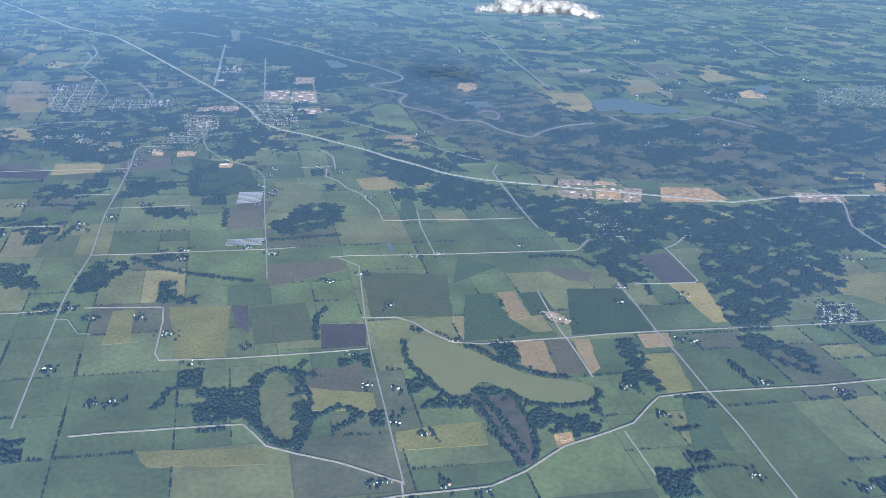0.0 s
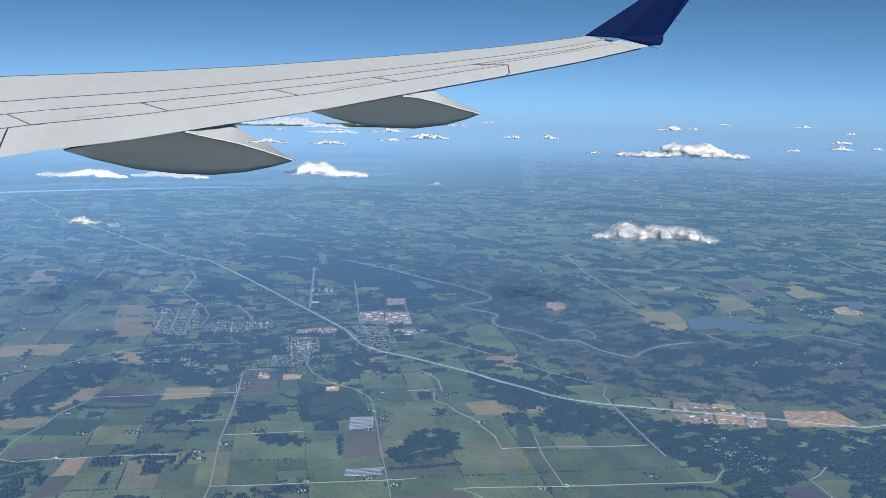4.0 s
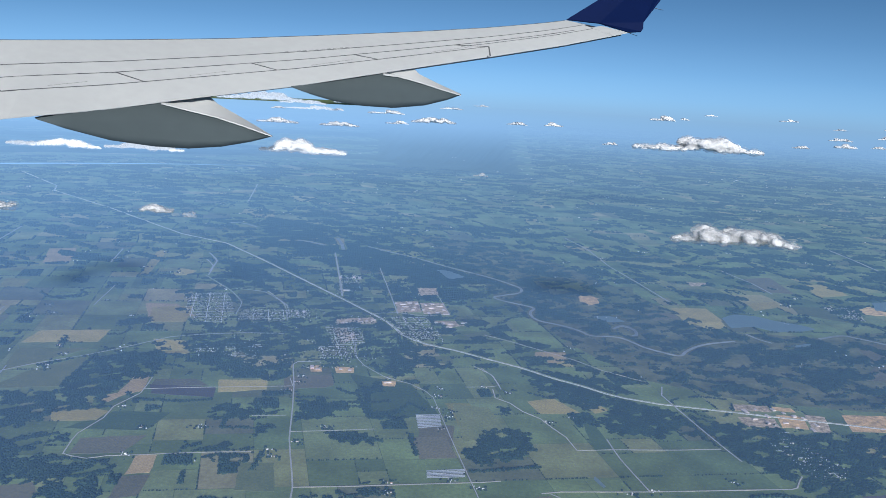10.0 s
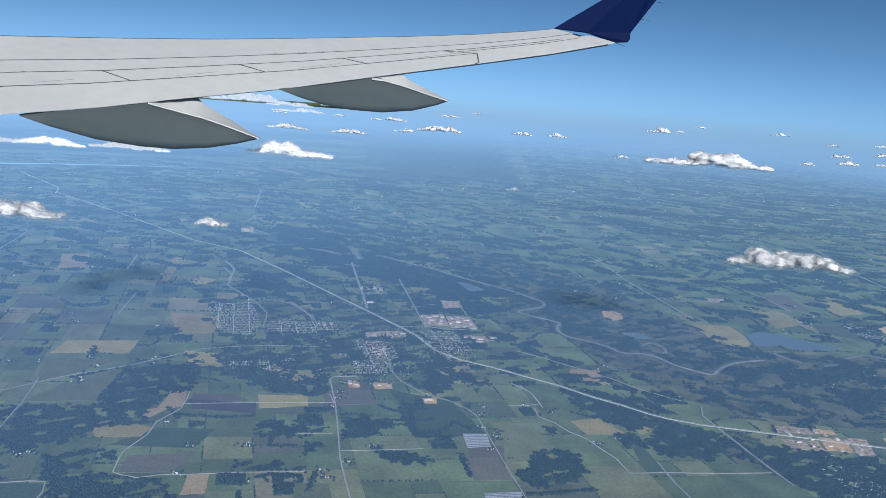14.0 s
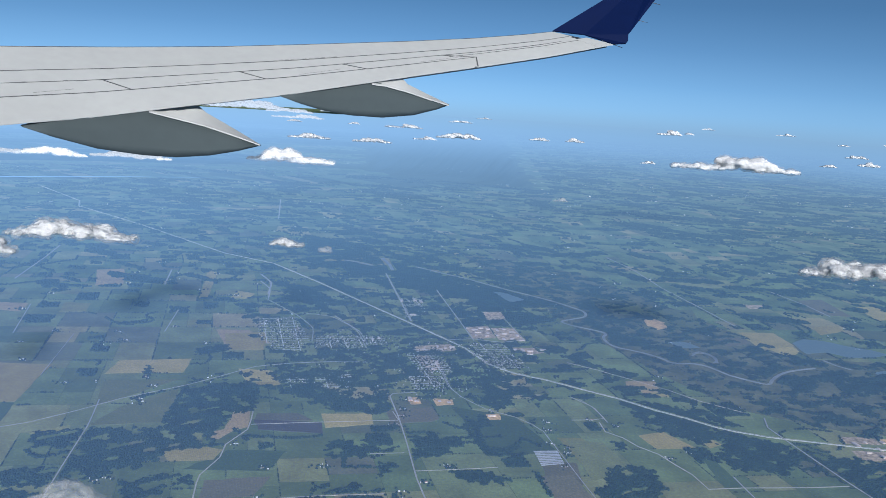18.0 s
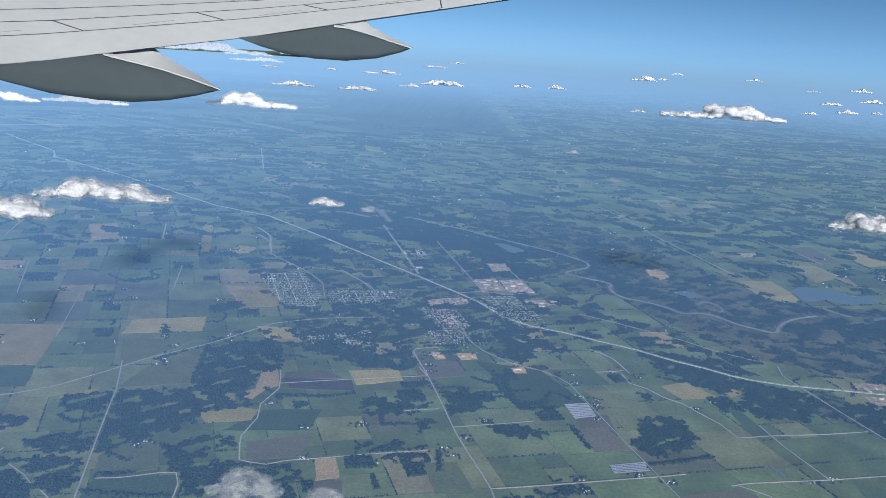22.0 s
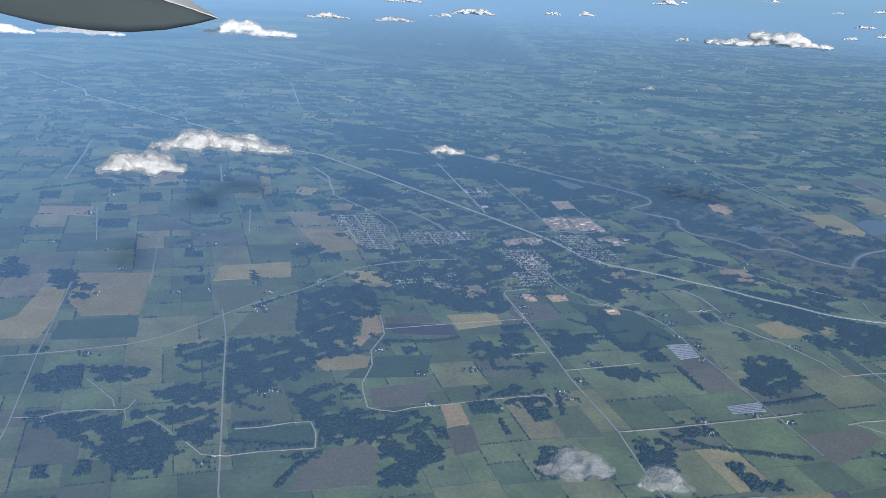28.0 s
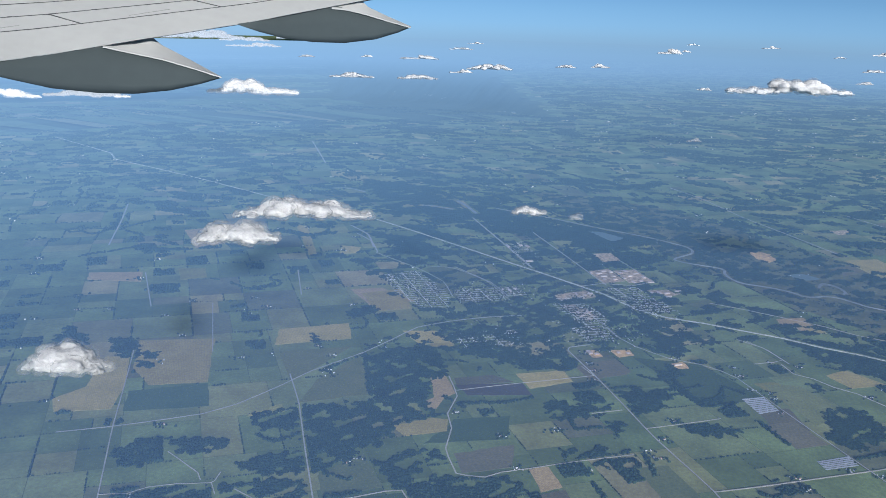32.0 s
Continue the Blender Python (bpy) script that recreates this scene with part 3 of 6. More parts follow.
lake("lake_green", [(-24.8, 155.5), (-21.3, 155.0), (-15.7, 153.0), (-10.2, 150.7), (-4.8, 147.7), (0.5, 144.9), (5.4, 143.8), (10.3, 144.0), (14.7, 143.5), (16.7, 141.5), (15.7, 138.2), (10.4, 135.8), (3.4, 135.2), (-1.6, 137.8), (-5.4, 139.5), (-7.8, 139.6), (-9.4, 137.2), (-9.7, 134.1), (-11.3, 133.2), (-14.4, 134.2), (-17.2, 136.7), (-21.1, 141.2), (-24.2, 144.8), (-26.1, 150.3)])
lake("lake_blue", [(22.7, 377.3), (30.0, 385.8), (40.2, 385.9), (49.4, 380.6), (58.6, 378.0), (64.0, 373.6), (56.1, 367.1), (43.7, 362.6), (34.9, 367.2), (24.4, 362.5)])
lake("lake_blue", [(-124.1, 421.3), (-116.1, 421.1), (-105.9, 410.8), (-113.4, 403.4)])
lake("lake_blue", [(-38.7, 357.9), (-30.4, 361.7), (-24.0, 355.4), (-31.5, 352.0)])
lake("lake_blue", [(110.0, 436.2), (119.0, 440.3), (113.5, 422.0), (106.6, 420.3)])
lake("pond", [(-41.1, 202.7), (-38.4, 197.7), (-39.0, 196.8), (-41.5, 200.7)])
lake("lake_blue", [(47.5, 344.5), (55.1, 349.1), (53.9, 345.2), (47.3, 341.8)])
# floodplain of the river, under its woods and fields
field("wetland", [(-155.5, 522.0), (-74.0, 487.8), (-33.7, 432.8), (-0.8, 382.5), (20.4, 354.2), (62.0, 360.0), (118.6, 391.9), (168.6, 411.8), (128.3, 294.7), (91.6, 280.8), (51.2, 274.1), (10.2, 272.3), (-22.0, 282.3), (-46.7, 312.0), (-85.5, 376.8)], 1.5)
field("brown", [(-14.2, 374.4), (-0.2, 378.5), (1.9, 369.7), (-10.0, 361.9)])
field("tan", [(0.4, 377.8), (11.4, 376.7), (21.2, 374.2), (22.1, 363.7), (15.0, 353.8), (6.6, 365.0)])
field("tan", [(81.1, 464.2), (98.4, 472.2), (102.5, 448.7), (84.4, 437.6)])
field("brown", [(51.1, 467.4), (67.1, 476.9), (71.8, 441.0), (55.7, 439.0)])
field("tan", [(41.1, 409.2), (56.4, 419.3), (57.2, 408.9), (41.8, 396.6)])
field("pasture", [(63.0, 411.6), (79.4, 416.1), (86.5, 389.5), (74.1, 393.6), (62.9, 398.9)])
field("brown", [(74.6, 357.2), (94.4, 359.2), (79.6, 310.6), (63.7, 307.2), (73.7, 326.4)])
field("sand", [(-44.2, 388.8), (-39.7, 396.9), (-30.4, 390.2), (-35.0, 382.5), (-40.3, 377.2)])
field("yard", [(15.4, 445.9), (27.0, 448.5), (26.3, 441.7), (16.9, 437.0)])
field("sand", [(96.7, 418.1), (105.8, 427.3), (111.7, 416.2), (110.0, 410.6), (98.2, 409.6)])
field("grass", [(-66.2, 417.4), (-45.0, 424.5), (-42.2, 406.2), (-54.5, 399.9)])
field("pasture", [(-42.6, 413.7), (-16.1, 423.4), (-16.6, 387.2), (-34.4, 385.2)])
field("crop", [(-101.3, 337.2), (-89.8, 342.7), (-84.8, 328.0), (-96.7, 325.1)])
field("soil", [(-60.0, 295.4), (-52.3, 301.0), (-48.9, 293.8), (-56.5, 288.5)])
field("yard", [(-130.9, 351.0), (-121.2, 355.9), (-115.9, 339.0), (-126.1, 334.1)])
field("yard", [(-119.6, 353.3), (-108.5, 356.8), (-103.0, 339.4), (-114.5, 336.7)])
field("yard", [(-109.0, 327.6), (-95.6, 331.2), (-94.4, 325.1), (-99.6, 320.9)])
field("yard", [(-141.9, 320.4), (-135.1, 323.8), (-131.3, 316.9), (-137.6, 312.3)])
field("yard", [(-143.8, 297.5), (-138.1, 302.8), (-133.5, 292.2), (-139.1, 287.2)])
field("sand", [(-142.0, 259.4), (-138.5, 260.9), (-136.2, 255.2), (-139.6, 253.7)])
field("sand", [(-133.2, 261.2), (-126.2, 262.3), (-125.1, 257.6), (-130.8, 255.2)])
field("sand", [(-113.5, 252.4), (-109.0, 254.3), (-108.0, 249.2), (-112.1, 248.3)])
field("yellow", [(-89.3, 240.3), (-81.3, 241.9), (-74.8, 233.8), (-67.3, 223.9), (-75.0, 214.8), (-81.3, 222.6)])
field("tan", [(-62.5, 249.3), (-53.6, 254.5), (-44.5, 244.5), (-57.6, 240.4)])
field("tan", [(-45.4, 254.6), (-40.7, 255.0), (-35.7, 249.9), (-40.1, 245.7)])
field("brown", [(-147.1, 246.6), (-132.2, 253.8), (-128.4, 244.3), (-130.5, 241.6), (-143.4, 236.2)])
field("pasture", [(-105.8, 281.8), (-94.0, 284.7), (-91.6, 277.3), (-103.1, 274.4)])
field("grass", [(-157.2, 286.2), (-149.5, 287.3), (-140.2, 266.4), (-146.2, 262.8)])
field("pasture", [(-206.6, 344.3), (-199.4, 348.0), (-185.4, 340.7), (-180.4, 329.6), (-197.0, 321.5)])
field("yellow", [(-101.1, 403.4), (-96.6, 409.9), (-92.0, 393.9), (-97.8, 390.9)])
field("crop", [(-115.2, 239.4), (-106.0, 243.1), (-100.3, 231.1), (-110.1, 224.1)])
field("pasture", [(-93.4, 313.3), (-84.1, 320.3), (-80.9, 306.7), (-87.8, 301.1)])
field("yellow", [(-85.7, 154.8), (-71.7, 158.7), (-64.3, 137.5), (-74.7, 134.5)])
field("yellow", [(-68.4, 105.0), (-45.6, 110.5), (-43.8, 106.3), (-64.5, 101.4)])
field("yellow", [(-22.5, 119.8), (-13.1, 123.9), (-6.5, 126.2), (-4.3, 119.4), (-20.9, 114.5)])
field("purple", [(-47.9, 155.0), (-37.5, 157.2), (-35.0, 147.9), (-44.7, 144.5)])
field("brown", [(-45.1, 136.2), (-38.8, 138.3), (-34.5, 141.5), (-31.2, 131.7), (-37.4, 128.9), (-43.3, 130.2)])
field("yellow", [(-45.1, 129.9), (-29.6, 131.1), (-27.6, 125.1), (-40.5, 122.8)])
field("soil", [(-7.7, 179.6), (-2.9, 181.3), (1.3, 169.1), (-2.7, 166.6)])
field("crop", [(-2.2, 180.5), (3.7, 182.4), (8.2, 172.0), (1.7, 169.7)])
field("soil", [(-2.1, 157.1), (5.1, 158.9), (8.5, 146.2), (1.6, 145.8)])
field("brown", [(5.8, 159.0), (11.1, 160.7), (14.7, 147.0), (9.1, 146.3)])
field("soil", [(11.7, 161.3), (15.8, 161.6), (18.1, 150.2), (15.9, 147.3)])
field("tan", [(37.9, 194.5), (47.3, 197.3), (50.5, 177.6), (46.9, 176.3)])
field("soil", [(27.4, 166.7), (35.0, 168.8), (35.7, 162.9), (28.9, 160.7)])
field("yellow", [(26.1, 157.7), (35.3, 159.6), (37.7, 145.8), (32.1, 143.6)])
field("crop", [(10.4, 185.7), (24.7, 189.0), (31.6, 168.9), (11.8, 162.8)])
field("crop", [(-15.8, 176.6), (-8.8, 179.0), (-3.6, 167.5), (3.6, 161.1), (-13.2, 154.2)])
field("purple", [(30.3, 210.5), (39.5, 214.0), (46.0, 197.8), (36.4, 194.8)])
field("yellow", [(86.6, 210.5), (101.5, 216.2), (94.4, 195.7), (86.2, 199.9)])
field("purple", [(-71.5, 158.8), (-67.4, 159.6), (-62.8, 147.4), (-67.0, 150.3)])
field("yellow", [(-92.8, 136.2), (-97.8, 150.2), (-92.9, 151.8), (-87.3, 138.5)])
field("sand", [(8.1, 125.0), (11.5, 126.5), (12.2, 123.5), (9.0, 121.1)])
field("yellow", [(43.7, 242.1), (57.3, 244.1), (62.8, 240.0), (46.6, 238.2)])
field("yard", [(6.5, 267.5), (19.0, 269.6), (19.6, 264.4), (7.2, 262.2)])
field("yard", [(7.1, 256.8), (19.0, 258.7), (19.3, 251.6), (7.8, 249.6)])
field("sand", [(20.3, 262.3), (29.4, 263.3), (28.4, 252.9), (20.0, 252.0)])
field("yard", [(30.1, 265.1), (36.7, 265.3), (35.2, 252.2), (29.3, 251.9)])
field("sand", [(43.2, 268.9), (60.5, 272.4), (66.0, 262.5), (57.9, 258.3), (42.4, 255.5)])
field("sand", [(20.0, 269.4), (26.9, 269.7), (27.8, 266.4), (20.6, 265.9)])
field("grass", [(-102.1, 335.3), (-90.5, 342.5), (-84.2, 328.8), (-93.6, 325.2)])
field("yard", [(4.0, 172.4), (7.4, 173.0), (11.8, 169.2), (10.6, 167.4), (6.6, 168.3)], 2.6)
field("yard", [(-149.9, 316.1), (-141.7, 320.7), (-138.9, 314.7), (-147.4, 308.4)])
field("yard", [(-146.7, 303.3), (-141.9, 306.2), (-139.4, 298.7), (-143.7, 295.7)])
field("yard", [(-126.5, 378.9), (-116.7, 382.5), (-113.2, 370.6), (-122.3, 365.3)])
field("brown", [(-94.4, 212.4), (-84.7, 215.8), (-79.5, 203.1), (-89.8, 199.8)])
field("crop", [(-44.1, 236.4), (-40.2, 236.6), (-35.7, 221.2), (-41.0, 218.8)])
field("grass", [(-86.3, 240.0), (-74.4, 240.3), (-66.2, 221.9), (-79.4, 213.9)])
field("soil", [(-195.0, 231.9), (-190.1, 234.3), (-186.3, 221.7), (-189.4, 218.3), (-191.4, 211.2), (-194.0, 211.3), (-194.9, 215.9), (-192.6, 218.4)])
field("purple", [(-186.6, 227.5), (-165.2, 231.4), (-162.3, 223.5), (-182.5, 220.7)])
field("brown", [(-187.2, 232.4), (-174.8, 236.2), (-168.0, 232.0), (-185.9, 226.5)])
field("soil", [(-164.8, 181.3), (-159.6, 183.2), (-156.6, 173.9), (-162.2, 171.3)])
field("brown", [(-162.6, 170.2), (-156.0, 173.1), (-153.4, 162.8), (-159.6, 159.5)])
field("tan", [(-203.4, 199.8), (-192.6, 205.6), (-187.5, 205.1), (-187.4, 198.4), (-199.0, 194.4)])
field("brown", [(-184.9, 186.7), (-168.4, 193.3), (-169.2, 181.8), (-182.2, 177.6)])
field("brown", [(-191.7, 156.1), (-181.7, 162.1), (-177.7, 157.9), (-177.6, 145.5), (-195.1, 140.9), (-194.8, 151.1)])
field("tan", [(-253.8, 264.7), (-229.5, 274.1), (-226.0, 259.7), (-251.7, 250.5)])
field("tan", [(-230.0, 307.0), (-214.6, 314.5), (-207.3, 292.1), (-221.3, 287.3)])
field("tan", [(-201.0, 265.9), (-189.7, 266.9), (-188.6, 258.2), (-196.4, 254.9)])
field("tan", [(-299.5, 248.6), (-273.7, 253.6), (-271.2, 242.3), (-264.7, 220.0), (-282.3, 216.0), (-292.2, 227.1)])
field("tan", [(-300.6, 212.7), (-305.0, 234.2), (-297.1, 235.5), (-289.1, 214.8), (-286.4, 199.9), (-301.8, 196.3), (-306.4, 203.8)])
field("soil", [(-352.9, 316.5), (-330.6, 320.7), (-325.7, 308.2), (-348.9, 307.3)])
field("yellow", [(-317.1, 327.6), (-305.3, 329.6), (-300.1, 316.9), (-310.2, 312.5)])
field("crop", [(-286.4, 211.3), (-264.3, 219.3), (-258.9, 204.8), (-282.4, 198.8)])
field("grass", [(-230.9, 226.0), (-220.7, 245.6), (-215.1, 229.6), (-213.3, 217.6), (-233.0, 210.0)])
field("yellow", [(-245.6, 201.9), (-237.9, 208.9), (-235.9, 204.2), (-245.8, 200.0)])
field("brown", [(-94.1, 222.3), (-83.5, 223.9), (-81.9, 210.4), (-92.5, 209.0)])
field("tan", [(-57.5, 293.2), (-47.3, 294.1), (-47.2, 287.5), (-56.4, 287.7)])
field("tan", [(110.0, 301.9), (124.4, 305.8), (121.6, 297.0), (109.8, 293.8)])
field("yard", [(90.3, 276.1), (108.0, 277.9), (107.8, 270.9), (89.5, 265.2)])
field("sand", [(123.4, 293.3), (129.0, 296.6), (125.1, 285.2), (121.7, 285.5)])
field("tan", [(-0.5, 387.0), (17.7, 392.2), (22.3, 372.8), (4.8, 359.7)])
field("soil", [(-62.2, 300.3), (-50.4, 303.4), (-50.4, 296.5), (-62.4, 292.4)])
field("sand", [(-45.0, 394.9), (-34.5, 392.5), (-38.7, 382.1), (-44.1, 382.2)])
field("tan", [(-167.2, 238.0), (-151.0, 242.5), (-148.6, 234.4), (-162.8, 227.6)])
field("soil", [(-235.8, 311.1), (-223.1, 315.0), (-207.1, 300.9), (-224.2, 293.0)])
field("tan", [(-208.7, 269.3), (-195.9, 270.8), (-191.0, 261.0), (-200.5, 256.9)])
field("soil", [(-338.3, 389.3), (-326.3, 396.6), (-310.4, 367.2), (-321.0, 359.2)])
field("tan", [(-284.0, 410.2), (-276.7, 406.4), (-260.3, 357.1), (-264.1, 355.6)])
field("tan", [(-252.0, 374.5), (-241.5, 372.5), (-242.1, 362.3), (-249.9, 360.0)])
field("crop", [(-125.8, 256.0), (-103.3, 252.8), (-88.3, 228.6), (-109.3, 223.1)])
field("crop", [(35.0, 143.2), (39.1, 143.0), (43.0, 126.7), (35.3, 125.2)])
field("brown", [(2.5, 197.0), (10.4, 197.3), (17.4, 197.1), (16.5, 190.8), (10.4, 190.4)])
field("pasture", [(-44.5, 182.9), (-21.7, 186.3), (-17.3, 165.1), (-37.0, 160.8)])
field("bog", [(-10.7, 132.9), (-7.5, 136.5), (-0.9, 136.9), (4.2, 125.9), (5.1, 116.1), (2.5, 114.8), (-2.9, 122.8)])
field("grass", [(-53.5, 129.2), (-51.7, 134.8), (-45.4, 128.9), (-40.9, 120.3), (-41.0, 113.6), (-45.5, 113.5), (-50.4, 119.2)])
field("brown", [(-71.1, 181.1), (-52.7, 188.8), (-47.8, 183.9), (-65.6, 169.3)])
field("pasture", [(-66.9, 158.4), (-54.3, 163.9), (-46.8, 148.3), (-59.9, 143.1)])
field("pasture", [(-136.7, 184.9), (-127.6, 187.2), (-122.1, 173.1), (-132.0, 170.9)])
field("crop", [(-20.2, 198.0), (-8.4, 194.5), (-19.5, 181.8)])
field("grass", [(-248.3, 244.8), (-224.5, 253.2), (-233.3, 234.3), (-239.2, 223.7)])
field("crop", [(-193.5, 190.9), (-187.0, 201.7), (-185.9, 205.4), (-169.4, 209.2), (-170.2, 196.0)])
field("pasture", [(-219.0, 172.5), (-209.3, 184.5), (-201.4, 169.4), (-215.8, 164.1)])
field("crop", [(-215.0, 161.9), (-195.9, 167.5), (-193.5, 158.9), (-213.8, 152.8)])
clear_patch([(-224.3, 332.4), (-209.9, 341.3), (-193.0, 309.5), (-193.1, 295.1), (-204.4, 293.2), (-217.1, 311.1)], 2)
clear_patch([(-192.9, 316.9), (-171.6, 323.2), (-169.7, 306.7), (-188.5, 301.1)], 2)
clear_patch([(-150.8, 303.8), (-135.9, 307.6), (-128.7, 288.7), (-139.9, 281.7)], 2)
clear_patch([(-145.7, 279.9), (-132.9, 284.4), (-129.6, 270.3), (-140.8, 266.2)], 2)
clear_patch([(-175.0, 321.4), (-164.7, 324.6), (-160.6, 314.4), (-169.3, 310.3)], 2)
clear_patch([(-118.8, 309.2), (-104.0, 313.6), (-99.9, 302.8), (-112.2, 299.6)], 2)
clear_patch([(-128.0, 327.1), (-111.6, 331.6), (-106.6, 315.0), (-120.2, 311.3)], 2)
clear_patch([(141.0, 437.3), (186.3, 463.8), (168.6, 411.8), (135.5, 407.2)], 2)
clear_patch([(75.3, 191.1), (86.3, 195.2), (83.7, 184.4), (73.9, 180.7)], 2)
clear_patch([(-96.6, 228.4), (-89.2, 230.6), (-87.1, 221.8), (-93.9, 218.7)], 2)
clear_patch([(-86.6, 193.6), (-76.6, 197.3), (-75.8, 192.5), (-85.7, 189.3)], 2)
road("railway", 0.36, [(-84.7, 314.9), (-73.5, 310.0), (-59.5, 302.3), (-46.3, 294.9), (-36.4, 287.0), (-19.9, 279.1)])
road("paved_road", 0.8, [(-187.9, 440.4), (-170.8, 391.4), (-157.1, 351.6)])
road("paved_road", 0.48, [(-154.1, 414.0), (-136.0, 362.4), (-125.3, 331.5)])
road("paved_road", 0.4, [(-193.0, 347.8), (-176.4, 328.4), (-168.4, 310.7)])
road("paved_road", 0.7, [(-53.6, 546.6), (-39.1, 515.3), (-26.1, 467.4), (-12.1, 432.2), (0.9, 397.1)])
road("paved_road", 1.3, [(131.6, 586.3), (137.5, 560.2), (144.2, 523.2)])
road("paved_road", 0.8, [(40.7, 483.4), (52.3, 458.2), (59.2, 435.1)])
road("paved_road", 0.36, [(-136.8, 328.9), (-126.8, 333.8), (-113.6, 333.0), (-103.7, 339.0)])
road("paved_road", 0.32, [(-114.1, 369.9), (-103.0, 339.4)])
road("gravel_lane", 0.28, [(-84.5, 255.5), (-76.6, 258.1), (-72.9, 260.3), (-75.8, 268.3), (-81.2, 275.7)])
road("paved_road", 0.32, [(-134.8, 291.6), (-128.9, 273.5)])
road("paved_road", 0.32, [(-233.0, 364.8), (-210.3, 343.3), (-197.2, 326.3), (-192.0, 308.0)])
road("paved_road", 0.32, [(-208.9, 346.9), (-194.3, 346.1), (-178.1, 329.8), (-168.2, 307.0)])
road("paved_road", 0.44, [(-139.8, 265.0), (-147.5, 261.7), (-148.2, 259.0), (-141.2, 240.3), (-135.1, 222.1), (-128.7, 201.9), (-123.1, 188.0), (-118.3, 176.0), (-114.0, 159.2), (-110.0, 147.6), (-100.9, 123.6), (-94.2, 106.4)])
road("paved_road", 0.4, [(-240.6, 228.8), (-232.8, 209.4), (-224.9, 184.2), (-218.2, 163.7), (-210.2, 138.5), (-205.3, 126.8)])
road("paved_road", 0.32, [(-287.0, 287.5), (-271.0, 242.3)])
road("paved_road", 0.36, [(-297.9, 240.1), (-291.3, 220.8), (-281.2, 190.2), (-268.7, 156.0), (-264.2, 140.3)])
road("paved_road", 0.4, [(-295.1, 185.4), (-281.2, 190.2), (-268.7, 195.5), (-259.0, 200.0), (-251.1, 206.8), (-241.6, 219.8), (-234.4, 231.4), (-219.3, 248.5), (-210.0, 262.6), (-203.2, 273.1), (-191.2, 280.7), (-178.5, 286.3), (-163.0, 290.7)])
road("gravel_lane", 0.28, [(-269.8, 158.8), (-263.2, 159.8), (-259.1, 163.0), (-252.9, 165.1), (-244.6, 166.4), (-243.9, 167.4), (-243.7, 171.4)])
road("gravel_lane", 0.28, [(-237.9, 164.5), (-231.6, 160.7), (-227.9, 157.5)])
road("gravel_lane", 0.36, [(-224.1, 155.3), (-218.7, 151.1), (-214.7, 151.1), (-212.8, 151.4), (-206.1, 154.0), (-193.4, 157.4)])
road("gravel_lane", 0.36, [(-214.5, 162.4), (-208.6, 164.0), (-200.9, 167.5), (-196.8, 168.4), (-194.3, 163.6), (-193.1, 157.4)])
road("gravel_road", 0.4, [(-189.0, 233.3), (-185.6, 219.9), (-187.9, 208.4), (-186.2, 200.2), (-187.2, 189.1), (-186.2, 184.9), (-183.7, 177.3), (-180.7, 176.6)])
road("gravel_road", 0.32, [(-180.7, 176.6), (-176.2, 176.4), (-172.0, 179.1), (-163.3, 182.1), (-153.0, 186.1), (-143.8, 189.1), (-136.0, 191.5)])
road("gravel_road", 0.4, [(-118.3, 176.0), (-103.4, 180.5), (-87.7, 185.7), (-71.7, 190.9), (-66.3, 193.0)])
road("gravel_road", 0.4, [(-55.2, 189.3), (-50.2, 191.5), (-26.8, 197.7), (-6.0, 204.0), (12.2, 209.4), (13.8, 210.6), (15.6, 215.1), (17.0, 217.9)])
road("gravel_lane", 0.28, [(-129.9, 206.3), (-119.7, 209.8), (-106.6, 214.7)])
road("gravel_lane", 0.32, [(-186.1, 223.6), (-170.6, 229.4), (-141.3, 239.5)])
road("gravel_lane", 0.28, [(-145.0, 213.5), (-135.1, 216.8)])
road("paved_road", 0.29, [(-67.6, 173.3), (-71.6, 184.5), (-81.7, 211.0), (-93.6, 243.5), (-97.4, 248.3), (-103.3, 252.8), (-113.1, 256.4), (-123.2, 265.3), (-128.0, 272.3), (-133.4, 289.4), (-135.3, 296.9)])
road("gravel_road", 0.4, [(-84.0, 276.7), (-76.7, 269.9), (-72.0, 257.1)])
road("gravel_road", 0.4, [(-74.9, 256.4), (-73.3, 249.1), (-67.9, 245.9), (-63.5, 240.4), (-57.7, 236.5), (-53.3, 230.2), (-49.3, 225.1), (-46.0, 216.9), (-35.6, 220.3), (-16.4, 225.4), (-3.1, 229.7)])
road("paved_road", 0.4, [(-37.0, 226.9), (-33.7, 215.0), (-26.8, 197.7)])
road("paved_road", 0.48, [(-15.6, 276.6), (-16.5, 268.3), (-12.6, 257.7), (-7.8, 245.3), (-2.4, 231.8), (1.6, 222.8)])
road("highway", 1.1, [(-559.4, 660.6), (-478.9, 596.7), (-464.1, 572.6), (-422.4, 545.9), (-382.4, 519.8), (-340.0, 489.0), (-293.6, 455.8), (-256.2, 440.5), (-218.8, 406.9), (-185.4, 375.1), (-156.8, 348.2), (-136.8, 328.9), (-127.1, 318.9), (-116.1, 302.8), (-105.3, 295.6), (-93.0, 291.8), (-80.5, 286.3), (-66.0, 280.2), (-54.7, 273.4), (-44.1, 268.7), (-35.3, 263.8), (-18.4, 260.0), (66.3, 260.2), (89.2, 271.5), (109.9, 277.8), (123.7, 281.0)])
road("gravel_road", 0.4, [(-38.8, 159.8), (-30.9, 161.8), (-26.3, 160.4), (-21.6, 156.7), (-15.8, 153.6), (-9.2, 154.3), (-2.8, 156.7), (10.4, 161.2)])
